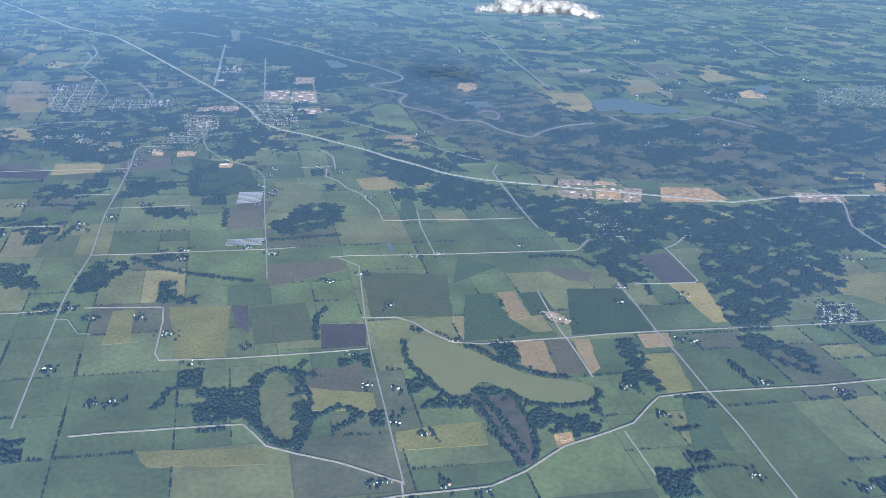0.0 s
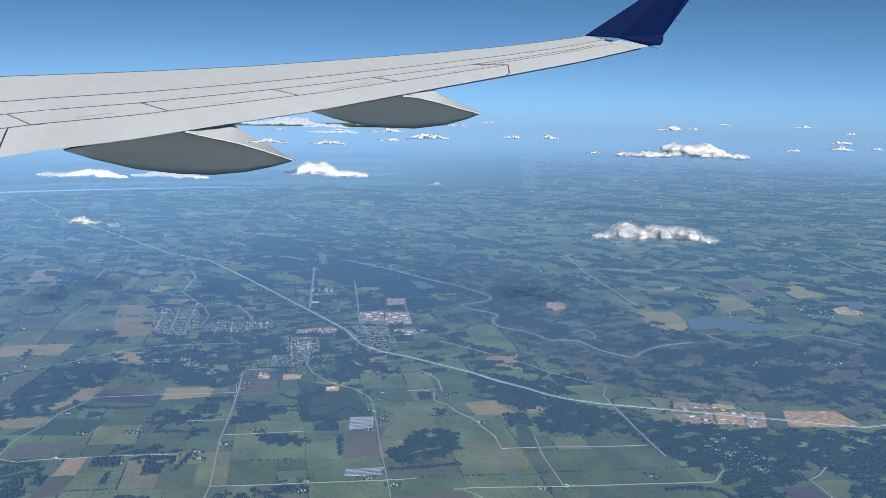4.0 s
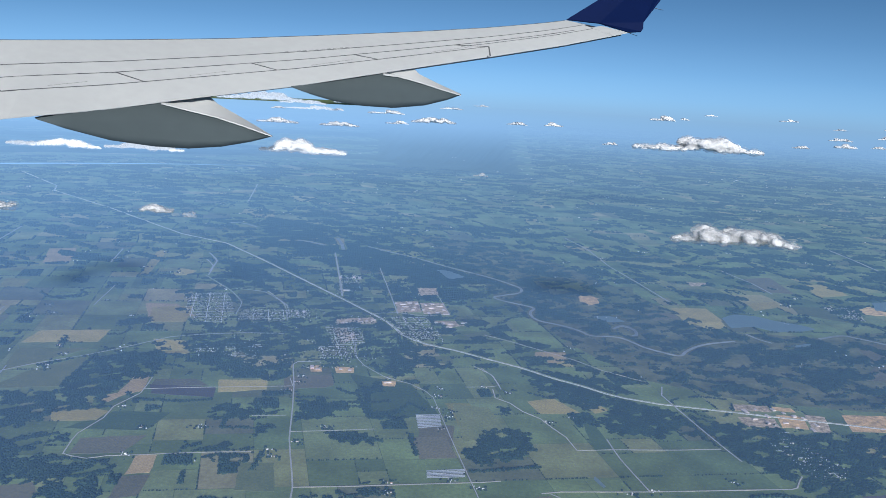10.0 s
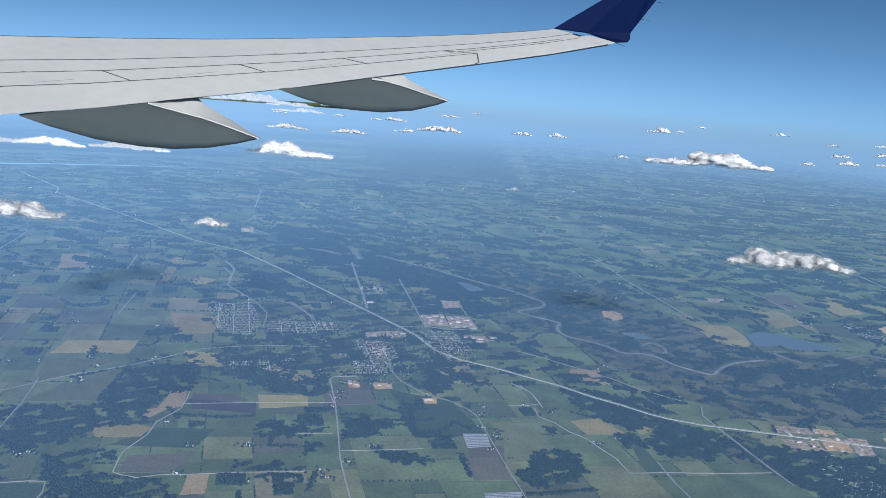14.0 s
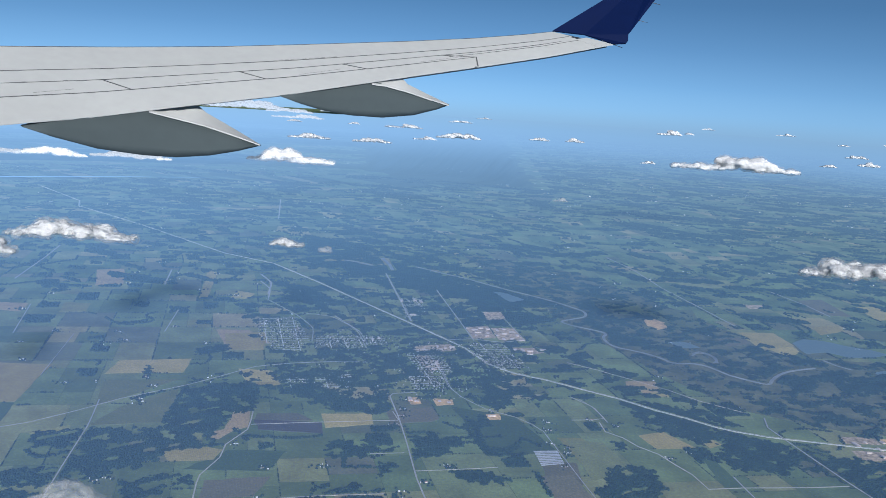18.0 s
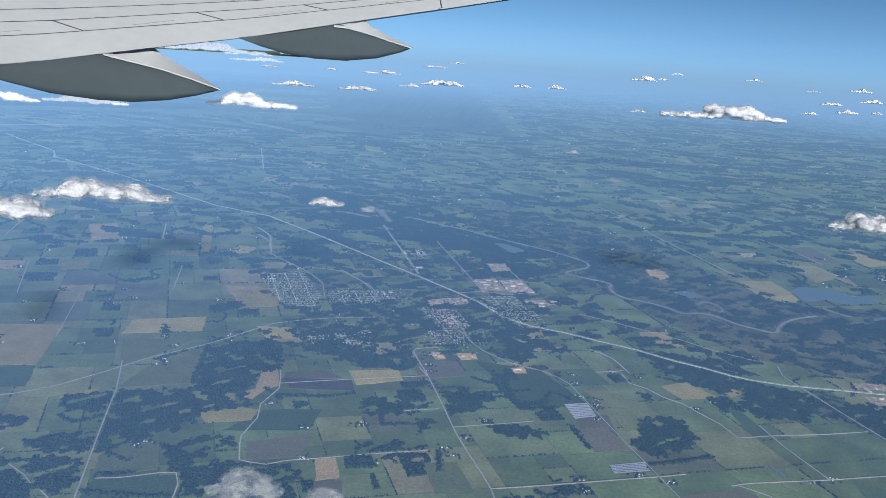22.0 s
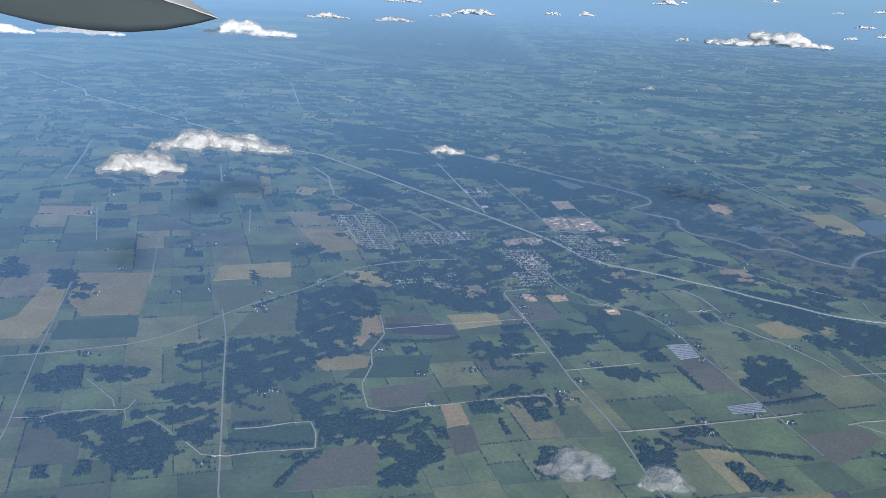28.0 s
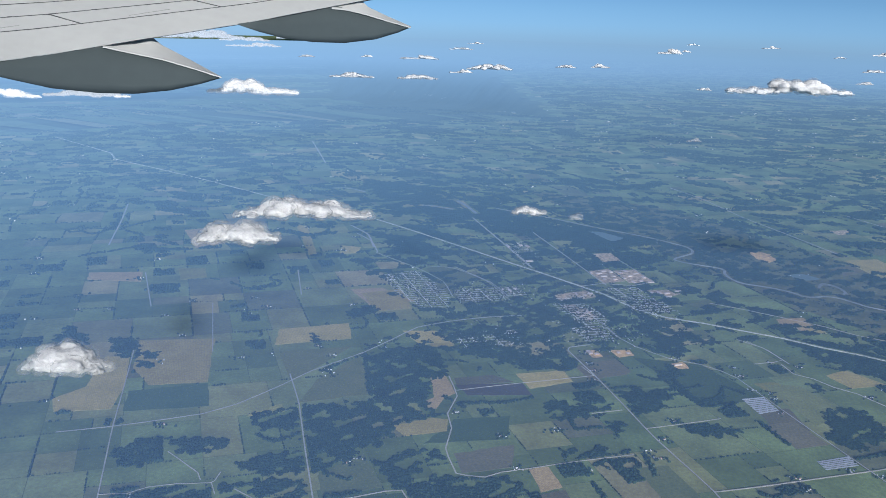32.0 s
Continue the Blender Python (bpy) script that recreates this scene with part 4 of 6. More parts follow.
road("paved_road", 0.4, [(10.4, 161.2), (21.2, 165.3), (32.2, 168.8), (49.2, 173.8), (66.6, 178.9), (91.5, 186.8)])
road("paved_road", 0.44, [(24.1, 192.1), (27.9, 182.0), (32.2, 168.8), (36.5, 158.6), (40.8, 146.4), (45.6, 135.0), (48.9, 124.6), (51.9, 115.8), (54.2, 109.7)])
road("gravel_road", 0.4, [(2.9, 182.3), (9.0, 164.0), (10.4, 161.2), (14.2, 151.7), (16.3, 146.0)])
road("gravel_lane", 0.32, [(22.1, 128.6), (27.0, 116.9)])
road("gravel_road", 0.4, [(-24.6, 100.2), (-17.2, 103.3), (-2.7, 108.3), (3.2, 113.4), (10.3, 121.9), (17.0, 126.4), (24.1, 131.7), (28.1, 138.8), (30.1, 141.8), (38.2, 144.9), (52.1, 149.1), (66.3, 153.3), (81.9, 158.9)])
road("gravel_lane", 0.32, [(-122.4, 143.4), (-115.4, 145.9), (-109.6, 148.3)])
road("gravel_road", 0.4, [(-104.9, 150.1), (-88.3, 154.2), (-86.8, 154.0), (-84.1, 148.0), (-79.8, 135.5), (-77.8, 133.2), (-64.0, 136.7), (-45.2, 143.0), (-34.5, 147.0)])
road("gravel_road", 0.44, [(-82.7, 106.3), (-76.6, 108.5), (-65.3, 112.1), (-52.1, 116.1), (-49.7, 114.3), (-45.7, 111.0), (-39.9, 110.0), (-31.0, 109.1), (-24.2, 107.6), (-18.7, 106.2), (-17.4, 101.6)])
road("paved_road", 0.32, [(-52.9, 189.8), (-46.0, 186.0), (-38.3, 160.5), (-32.0, 142.0), (-26.2, 126.8), (-21.4, 114.1), (-18.1, 105.6)])
road("gravel_lane", 0.4, [(46.1, 226.7), (42.9, 221.0), (39.5, 217.3), (42.2, 209.7), (46.1, 198.4), (45.0, 196.8), (28.7, 192.4)])
road("paved_road", 0.7, [(97.3, 280.7), (105.4, 269.3), (102.1, 249.1), (107.4, 233.4)])
road("paved_road", 1.0, [(-339.1, 689.3), (-305.5, 588.3)])
road("paved_road", 0.48, [(-263.7, 332.8), (-254.5, 301.5)])
road("paved_road", 0.48, [(-328.7, 319.5), (-309.3, 280.5)])
road("paved_road", 0.8, [(-391.6, 438.0), (-379.4, 404.6), (-363.8, 357.1)])
road("paved_road", 0.8, [(-302.3, 403.6), (-290.5, 372.2)])
road("paved_road", 0.7, [(-248.4, 397.6), (-238.1, 384.0), (-232.1, 365.2)])
road("gravel_lane", 0.28, [(-144.6, 246.0), (-141.3, 239.5)])
road("gravel_lane", 0.24, [(-108.9, 143.6), (-105.8, 144.3), (-100.4, 139.4), (-97.5, 139.6)])
road("gravel_lane", 0.28, [(-260.8, 179.3), (-249.4, 170.5), (-247.5, 167.3)])
road("gravel_lane", 0.24, [(-241.9, 161.8), (-244.4, 166.5)])
road("paved_road", 1.0, [(-235.3, 373.7), (-241.8, 396.1), (-253.9, 412.6)])


# ---------------------------------------------------------------- woods, hedges and lone trees
def clumps(name, x, y, size, seed=0, squash=0.85, level=2):
    """Many small crowns, each a rough dome of its own, in one mesh."""
    r = np.random.RandomState(seed)
    x, y, size = np.asarray(x), np.asarray(y), np.asarray(size)
    far = np.hypot(x + 89, y)
    keep = (CLEAR[cell(x, y)] < level) & ((far < 920) | (np.degrees(np.arctan2(x - EYE_X, y)) > -4.5))
    x, y, size = x[keep], y[keep], size[keep]
    far = np.hypot(x + 89, y)
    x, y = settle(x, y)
    size = size * np.hypot(x + 89, y) / far
    n = len(x)
    base_a = np.arange(5) * 2 * np.pi / 5
    lower = np.stack([np.cos(base_a) * 0.85, np.sin(base_a) * 0.85, np.full(5, -0.1)], -1)
    upper = np.stack([np.cos(base_a + 0.6) * 0.72, np.sin(base_a + 0.6) * 0.72, np.full(5, 0.62)], -1)
    shape = np.vstack([lower, upper, [[0, 0, 1.05]]])
    t = []
    for k in range(5):
        m = (k + 1) % 5
        t += [(k, m, 5 + k), (m, 5 + m, 5 + k), (5 + k, 5 + m, 10)]
    t = np.array(t)
    turn = r.uniform(0, 6.28, n)
    c, s = np.cos(turn), np.sin(turn)
    v = np.repeat(shape[None], n, 0) * (1 + r.uniform(-0.22, 0.22, (n, 11, 1)))
    sz = (np.asarray(size) * r.uniform(0.7, 1.25, n))[:, None]
    vx, vy = (v[..., 0] * c[:, None] - v[..., 1] * s[:, None]) * sz, (v[..., 0] * s[:, None] + v[..., 1] * c[:, None]) * sz
    vz = v[..., 2] * np.minimum(sz, 0.5 + 0.22 * sz) * squash * r.uniform(0.8, 1.35, (n, 1))
    x, y = np.asarray(x), np.asarray(y)
    co = np.stack([vx + x[:, None], vy + y[:, None], vz + ground_z(x, y)[:, None] + 0.1], -1).reshape(-1, 3)
    return fast_mesh(name, co, (t[None] + 11 * np.arange(n)[:, None, None]).reshape(-1, 3), LEAVES)


def jitter_grid(x0, y0, x1, y1, step, seed):
    r = np.random.RandomState(seed)
    gx, gy = np.meshgrid(np.arange(x0, x1, step), np.arange(y0, y1, step))
    return gx.ravel() + r.uniform(-0.5, 0.5, gx.size) * step, gy.ravel() + r.uniform(-0.5, 0.5, gx.size) * step


def lumpy(x, y, size, seed=0.0):
    """Smooth waves between 0 and 1, to leave clearings and ragged edges."""
    return 0.5 + 0.2 * (np.sin(x / size + 1.7 * np.sin(y / size * 0.7 + seed)) + np.sin(y / size * 1.1 + 1.3 * np.sin(x / size * 0.9 + seed * 2)) + 0.5 * np.sin((x - y) / size * 2.3 + seed))


wood_count = 0


def wood(pts):
    global wood_count
    wood_count += 1
    xs, ys = zip(*pts)
    d = math.hypot(sum(xs) / len(xs) + 80, sum(ys) / len(ys))
    step = 0.52 if d < 260 else 0.52 * d / 260
    x, y = jitter_grid(min(xs), min(ys), max(xs), max(ys), step, wood_count)
    rag = step * 1.5
    keep = in_polygon(x + rag * np.sin(y * 1.9), y + rag * np.sin(x * 1.7), pts) & (lumpy(x, y, 1.7 if d < 300 else 7.0, wood_count) > (0.30 if d < 300 else 0.40))
    x, y = x[keep], y[keep]
    return tagged(new("woodland", clumps("woodland", x, y, np.full(len(x), step * 0.98), wood_count, 0.46)), "dense dark green broadleaf woodland among the fields", "woodland", kind="stuff")


# added wood: its dark crowns stand in for a cloud's shadow here
wood([(-237, 396), (-223, 421), (-200, 403), (-185, 373), (-211, 371), (-231, 381)])
wood([(-233.5, 208.5), (-223.2, 210.5), (-210.5, 214.1), (-219.3, 246.9), (-209.4, 254.5), (-197.7, 252.6), (-191.5, 244.1), (-189.5, 233.8), (-194.5, 229.5), (-194.6, 223.1), (-193.9, 211.2), (-188.5, 208.0), (-195.6, 203.9), (-203.7, 199.8), (-202.0, 193.6), (-204.2, 188.3), (-211.5, 188.2), (-210.8, 182.3), (-215.5, 178.1), (-220.7, 172.8), (-225.1, 182.3), (-227.6, 191.7)])
wood([(-204.9, 178.9), (-197.6, 187.2), (-190.5, 188.4), (-186.0, 184.5), (-193.9, 182.0), (-192.5, 174.7), (-184.1, 176.2), (-178.9, 172.9), (-170.6, 177.8), (-165.0, 171.6), (-176.1, 165.1), (-181.9, 161.5), (-190.1, 159.2), (-196.9, 167.5), (-201.9, 172.8)])
wood([(-241.6, 175.0), (-235.0, 180.7), (-225.5, 183.4), (-222.3, 173.6), (-233.2, 170.9)])
wood([(-267.4, 158.7), (-261.0, 161.5), (-252.2, 164.8), (-239.9, 166.5), (-228.2, 170.6), (-221.8, 169.4), (-218.3, 158.0), (-222.5, 151.7), (-226.0, 149.4), (-227.9, 142.4), (-232.8, 141.7), (-238.4, 144.3), (-246.1, 150.3), (-254.4, 152.9)])
wood([(-278.1, 177.2), (-271.2, 180.6), (-262.1, 178.2), (-262.5, 172.2), (-269.4, 171.3)])
wood([(-264.2, 185.4), (-255.5, 187.6), (-246.0, 187.3), (-246.0, 181.4), (-255.0, 179.1)])
wood([(-246.0, 202.1), (-233.0, 207.1), (-229.0, 195.3), (-237.7, 192.5), (-243.0, 197.0)])
wood([(-199.9, 153.2), (-193.8, 155.8), (-191.3, 154.4), (-196.9, 148.5)])
wood([(-311.2, 249.4), (-301.7, 250.6), (-296.7, 239.1), (-304.0, 237.5)])
wood([(-298.4, 238.9), (-289.1, 240.2), (-286.2, 231.8)])
wood([(-331.7, 257.9), (-323.8, 257.6), (-319.1, 248.6), (-326.5, 246.9)])
wood([(-233.3, 286.5), (-224.5, 290.6), (-221.2, 281.2), (-228.2, 275.1)])
wood([(-178.8, 162.7), (-167.7, 166.2), (-161.9, 161.9), (-161.9, 154.1), (-174.7, 151.8)])
wood([(-159.3, 219.1), (-148.0, 222.6), (-147.6, 211.4), (-157.2, 209.7)])
wood([(-120.2, 247.7), (-114.0, 252.1), (-109.9, 241.6), (-116.3, 239.0)])
wood([(-121.9, 288.0), (-112.9, 301.8), (-105.8, 281.8), (-105.2, 265.4), (-111.1, 259.0)])
wood([(-74.6, 217.5), (-66.0, 223.4), (-59.2, 220.9), (-60.5, 215.3), (-74.0, 210.2)])
wood([(-73.1, 242.0), (-67.3, 242.7), (-67.1, 235.2)])
wood([(-39.8, 242.2), (-18.5, 253.9), (-18.7, 231.9), (-26.5, 234.1), (-34.8, 230.9)])
wood([(-53.7, 264.7), (-36.7, 268.3), (-24.7, 257.5), (-40.4, 251.0)])
wood([(-63.0, 277.6), (-37.2, 278.9), (-24.7, 266.9), (-48.3, 261.7)])
wood([(-103.0, 276.6), (-93.4, 279.4), (-91.0, 272.3), (-100.4, 269.5)])
wood([(-133.5, 217.8), (-126.6, 223.5), (-124.0, 218.6), (-132.2, 212.5)])
wood([(-123.2, 211.7), (-111.1, 211.1), (-106.8, 211.5), (-103.7, 207.5), (-115.0, 204.4)])
wood([(-38.0, 248.9), (-29.2, 255.7), (-18.4, 257.0), (-18.4, 252.5), (-28.9, 244.0)])
wood([(-132.2, 230.8), (-129.7, 233.4), (-120.3, 220.3), (-131.2, 225.8)])
wood([(-262.4, 185.3), (-253.3, 186.7), (-251.7, 179.3), (-258.6, 178.8)])
wood([(-73.7, 223.4), (-65.8, 226.7), (-60.0, 224.8), (-62.8, 212.9), (-73.1, 206.4), (-76.9, 208.4)])
wood([(-114.8, 172.9), (-104.8, 174.7), (-106.1, 160.3), (-112.3, 158.4)])
wood([(-140.1, 163.8), (-130.7, 165.7), (-120.3, 156.4), (-139.3, 154.0)])
wood([(-156.0, 191.5), (-143.4, 195.7), (-142.2, 190.2), (-154.4, 186.2)])
wood([(-177.1, 158.0), (-172.1, 161.1), (-166.1, 153.7), (-168.0, 146.8), (-175.4, 144.6)])
wood([(-157.8, 215.3), (-149.1, 220.8), (-148.5, 212.1), (-156.0, 208.8)])
wood([(-134.7, 227.9), (-127.0, 233.5), (-124.4, 224.5), (-132.1, 217.5)])
wood([(-141.2, 208.6), (-135.2, 209.9), (-139.3, 199.6)])
wood([(-241.7, 263.4), (-239.4, 264.0), (-236.1, 254.0), (-238.4, 253.4)])
wood([(-232.2, 285.8), (-225.0, 294.4), (-219.4, 289.2), (-225.8, 276.8)])
wood([(-305.3, 243.7), (-299.0, 247.6), (-294.6, 234.9), (-300.1, 234.0)])
wood([(-295.0, 233.5), (-286.9, 237.5), (-284.6, 228.5), (-289.9, 227.5)])
wood([(-330.3, 249.8), (-320.8, 251.5), (-315.4, 242.1), (-327.1, 237.4)])
wood([(-79.9, 205.1), (-73.3, 217.8), (-63.2, 221.2), (-57.5, 214.9), (-62.7, 206.6), (-72.8, 199.8)])
wood([(-38.6, 238.0), (-32.1, 260.4), (-15.4, 255.8), (-3.3, 250.8), (10.3, 243.9), (29.0, 242.2), (41.4, 236.9), (64.3, 238.5), (77.8, 238.6), (68.8, 220.3), (60.7, 227.7), (50.9, 219.4), (42.1, 228.2), (37.3, 215.8), (30.3, 210.5), (33.7, 197.4), (25.5, 190.7), (20.0, 201.0), (17.0, 208.9), (10.5, 217.2), (1.5, 223.6), (-8.2, 237.5), (-21.3, 236.7), (-30.0, 232.0)])
wood([(48.6, 214.9), (61.2, 221.7), (81.1, 224.9), (90.9, 225.4), (87.8, 205.1), (70.5, 194.5), (64.1, 180.0), (52.1, 174.7), (51.0, 179.9), (48.7, 195.9)])
wood([(85.0, 240.4), (101.2, 248.8), (110.5, 242.5), (107.4, 233.4), (99.0, 231.4), (86.8, 228.4)])
wood([(51.8, 173.2), (57.2, 173.0), (68.5, 165.4), (66.5, 156.4), (59.8, 161.2), (52.9, 164.5)])
wood([(10.4, 130.2), (17.5, 136.7), (18.1, 128.7), (10.3, 123.3)])
wood([(22.2, 149.0), (29.2, 151.6), (32.2, 144.7), (25.5, 142.9)])
wood([(-63.4, 116.7), (-64.5, 124.0), (-54.5, 127.0), (-51.0, 118.3), (-58.4, 117.1)])
wood([(-116.9, 165.9), (-109.6, 168.2), (-106.6, 158.1), (-111.9, 155.4)])
wood([(-89.8, 160.2), (-82.3, 161.9), (-80.0, 158.3), (-88.6, 156.4)])
wood([(-53.8, 120.4), (-56.0, 132.8), (-55.0, 132.7), (-53.5, 125.3), (-49.8, 116.6), (-46.3, 112.8), (-42.3, 112.5), (-41.3, 116.0), (-43.4, 121.6), (-46.5, 128.7), (-44.8, 129.0), (-41.1, 123.9), (-38.9, 117.4), (-39.0, 110.7), (-43.3, 110.6), (-48.3, 113.8)])
wood([(-9.9, 134.1), (-7.7, 138.2), (-1.6, 137.8), (-0.2, 135.1), (-4.8, 134.1)])
wood([(2.3, 132.6), (5.7, 134.3), (10.4, 129.6), (10.4, 125.3), (4.8, 126.0)])
wood([(22.5, 163.6), (26.5, 163.9), (27.4, 158.0), (29.7, 154.9), (25.5, 150.8), (22.9, 158.2)])
wood([(-147.8, 185.9), (-137.4, 194.6), (-135.3, 189.8), (-144.4, 183.8)])
wood([(-156.7, 208.1), (-145.4, 221.3), (-137.3, 220.9), (-142.0, 212.0)])
wood([(-134.5, 219.1), (-124.7, 226.9), (-122.2, 219.7), (-130.4, 215.0)])
wood([(-123.2, 212.0), (-112.8, 209.9), (-104.5, 209.8), (-104.2, 203.0), (-115.7, 204.6)])
wood([(-102.6, 175.8), (-100.5, 184.6), (-95.5, 178.0)])
wood([(-98.3, 186.8), (-93.1, 179.5), (-94.8, 178.2)])
wood([(-146.8, 379.3), (-113.2, 417.7), (-90.8, 374.9), (-108.7, 357.6), (-134.4, 359.9)])
wood([(-68.8, 282.6), (-45.6, 278.8), (-32.5, 263.3), (-42.0, 246.7), (-58.9, 258.9)])
wood([(-224.9, 453.7), (-192.2, 476.3), (-132.1, 440.2), (-81.5, 415.5), (-96.0, 397.3), (-141.3, 407.3), (-181.4, 413.9)])
wood([(-3.1, 249.2), (10.3, 250.0), (12.2, 244.3), (-1.0, 242.0)])
wood([(39.7, 310.3), (64.1, 321.9), (64.6, 309.5), (42.8, 293.7)])
wood([(63.0, 298.8), (78.7, 306.3), (73.3, 288.9), (62.5, 284.8)])
wood([(90.3, 342.9), (124.1, 365.3), (152.5, 364.8), (144.8, 342.8), (103.3, 329.5), (90.1, 309.4), (87.9, 325.2)])
wood([(-24.5, 331.1), (0.4, 329.8), (19.7, 327.9), (10.0, 309.2), (-12.9, 306.2)])
wood([(-66.5, 366.3), (-43.2, 358.3), (-28.3, 343.5), (-43.9, 325.3), (-61.3, 337.9)])
wood([(22.4, 337.0), (61.5, 357.2), (69.4, 341.8), (40.4, 318.0), (24.1, 317.2)])
wood([(-241.3, 399.8), (-222.6, 396.4), (-195.9, 370.6), (-200.3, 359.8), (-223.6, 367.6)])
wood([(-268.3, 536.5), (-227.2, 522.6), (-199.0, 466.1), (-167.1, 435.7), (-188.2, 416.4), (-215.2, 432.5), (-238.2, 452.8)])
wood([(-167.1, 435.7), (-118.9, 439.2), (-92.2, 402.4), (-108.3, 387.4), (-136.5, 393.9), (-157.0, 403.4)])


def scattered_woods(cover, size, pts):
    """Broken woodland: patches and strips of trees with many clearings; cover is its share of the land."""
    global wood_count
    size *= 0.5
    wood_count += 1
    xs, ys = zip(*pts)
    d = math.hypot(sum(xs) / len(xs) + 80, sum(ys) / len(ys))
    step = max(0.55, 0.45 * d / 260)
    x, y = jitter_grid(min(xs), min(ys), max(xs), max(ys), step, wood_count)
    a, b = to_grid(x, y)
    plot = np.random.RandomState(wood_count).rand(997)[(np.floor(a / size / 0.9 + 0.3 * np.sin(b / size)).astype(int) * 31 + np.floor(b / size / 0.6).astype(int) * 57) % 997]
    wave = lumpy(x, y, size * 0.55, wood_count)
    rim = size * 0.25
    inside = in_polygon(x + rim * np.sin(y / rim * 0.7), y + rim * np.sin(x / rim * 0.6), pts)
    keep = inside & (0.55 * plot + 0.9 * (1 - wave) + 0.12 * np.random.RandomState(wood_count).rand(len(x)) < cover * 1.45)
    x, y = x[keep], y[keep]
    return tagged(new("woodland", clumps("woodland", x, y, np.full(len(x), step * 0.9), wood_count, 0.7)), "broken dark woodland with many small clearings", "woodland", kind="stuff")


scattered_woods(0.46, 13, [(-248.4, 356.4), (-210.8, 395.6), (-163.2, 399.3), (-121.8, 364.2), (-79.6, 327.6), (-44.9, 300.8), (-31.0, 266.8), (-52.2, 267.1), (-76.3, 276.8), (-93.3, 274.1), (-95.5, 248.8), (-131.0, 263.1), (-152.8, 242.0), (-182.8, 249.4)])
scattered_woods(0.44, 11, [(-155.5, 522.0), (-74.0, 487.8), (-33.7, 432.8), (-0.8, 382.5), (20.4, 354.2), (62.0, 360.0), (118.6, 391.9), (168.6, 411.8), (128.3, 294.7), (91.6, 280.8), (51.2, 274.1), (10.2, 272.3), (-22.0, 282.3), (-46.7, 312.0), (-85.5, 376.8)])
scattered_woods(0.64, 7, [(2.6, 250.7), (35.2, 251.3), (65.5, 255.9), (88.0, 266.9), (122.0, 276.2), (106.6, 231.3), (82.9, 225.4), (53.6, 226.1), (28.3, 230.2)])
scattered_woods(0.4, 13, [(-281.1, 701.6), (-180.3, 582.7), (-151.0, 499.2), (-118.0, 452.3), (-75.0, 418.4), (-43.2, 370.3), (-74.9, 345.4), (-124.6, 359.5), (-165.7, 390.0), (-195.3, 426.3), (-244.6, 535.4)])
scattered_woods(0.33, 16, [(-536.0, 606.3), (-469.8, 673.4), (-361.5, 601.7), (-276.9, 504.1), (-213.6, 420.3), (-183.6, 355.5), (-225.2, 377.3), (-277.0, 419.0), (-343.7, 469.0), (-402.2, 477.1), (-466.8, 488.0)])
scattered_woods(0.42, 7, [(-222.2, 254.2), (-208.6, 265.1), (-195.0, 281.0), (-173.6, 304.9), (-150.4, 314.6), (-148.2, 248.4), (-167.0, 241.4), (-190.2, 253.9), (-206.3, 255.1)])
scattered_woods(0.42, 7, [(-190.0, 328.2), (-152.9, 315.1), (-121.0, 330.7), (-103.4, 311.3), (-103.3, 298.9), (-123.3, 297.0), (-128.9, 271.4), (-150.1, 262.0), (-160.4, 249.3), (-183.7, 295.0)])
scattered_woods(0.52, 14, [(-290.8, 510.2), (-225.1, 537.8), (-201.8, 493.0), (-152.8, 461.0), (-134.4, 439.5), (-116.2, 412.2), (-144.3, 414.8), (-189.7, 439.4), (-240.9, 456.1), (-263.3, 454.9)])
scattered_woods(0.4, 20, [(11.2, 551.0), (90.8, 629.1), (246.0, 638.6), (191.4, 478.7), (111.1, 484.1), (45.2, 475.6)])


def tree_line(pts):
    line = smooth_line(pts, 0.45)
    r = np.random.RandomState(len(line))
    x, y = np.array([p.x for p in line]), np.array([p.y for p in line])
    d = math.hypot(x.mean() + 80, y.mean())
    s = 0.42 if d < 230 else 0.42 * d / 230
    k = 3
    x, y = np.repeat(x, k) + r.normal(0, s * 0.9, k * len(x)), np.repeat(y, k) + r.normal(0, s * 0.9, k * len(y))
    return tagged(new("tree_row", clumps("tree_row", x, y, np.full(len(x), s), len(line))), "ragged row of dark trees along a field edge", "hedge", kind="stuff")


tree_line([(-115.1, 239.3), (-110.6, 225.3), (-103.3, 227.1)])
tree_line([(-103.3, 227.1), (-100.0, 236.0), (-94.6, 232.5)])
tree_line([(-106.6, 176.6), (-97.3, 173.1), (-85.3, 171.8), (-71.2, 171.4)])
tree_line([(-115.8, 239.1), (-110.5, 224.0), (-103.7, 225.3), (-101.0, 220.3)])
tree_line([(-126.1, 241.7), (-120.6, 238.8), (-118.0, 241.6)])
tree_line([(-226.0, 142.7), (-226.9, 156.6), (-226.1, 160.6)])
tree_line([(-190.2, 272.7), (-182.8, 267.5), (-176.6, 270.6), (-166.2, 264.1)])
tree_line([(-55.1, 132.0), (-53.8, 125.1), (-50.0, 116.6), (-45.4, 111.8), (-41.9, 110.9), (-39.5, 113.9), (-39.7, 119.6), (-42.4, 127.4), (-45.9, 132.8), (-50.5, 135.1), (-53.6, 133.3)])
tree_line([(-54.0, 131.6), (-52.8, 124.9), (-49.4, 117.1), (-45.5, 113.0), (-42.1, 112.0)])
tree_line([(-40.9, 120.3), (-40.5, 115.3), (-42.1, 112.0)])
tree_line([(-64.2, 123.1), (-58.5, 123.2), (-53.8, 125.1)])
tree_line([(-61.8, 117.0), (-56.7, 118.9), (-51.9, 118.4)])
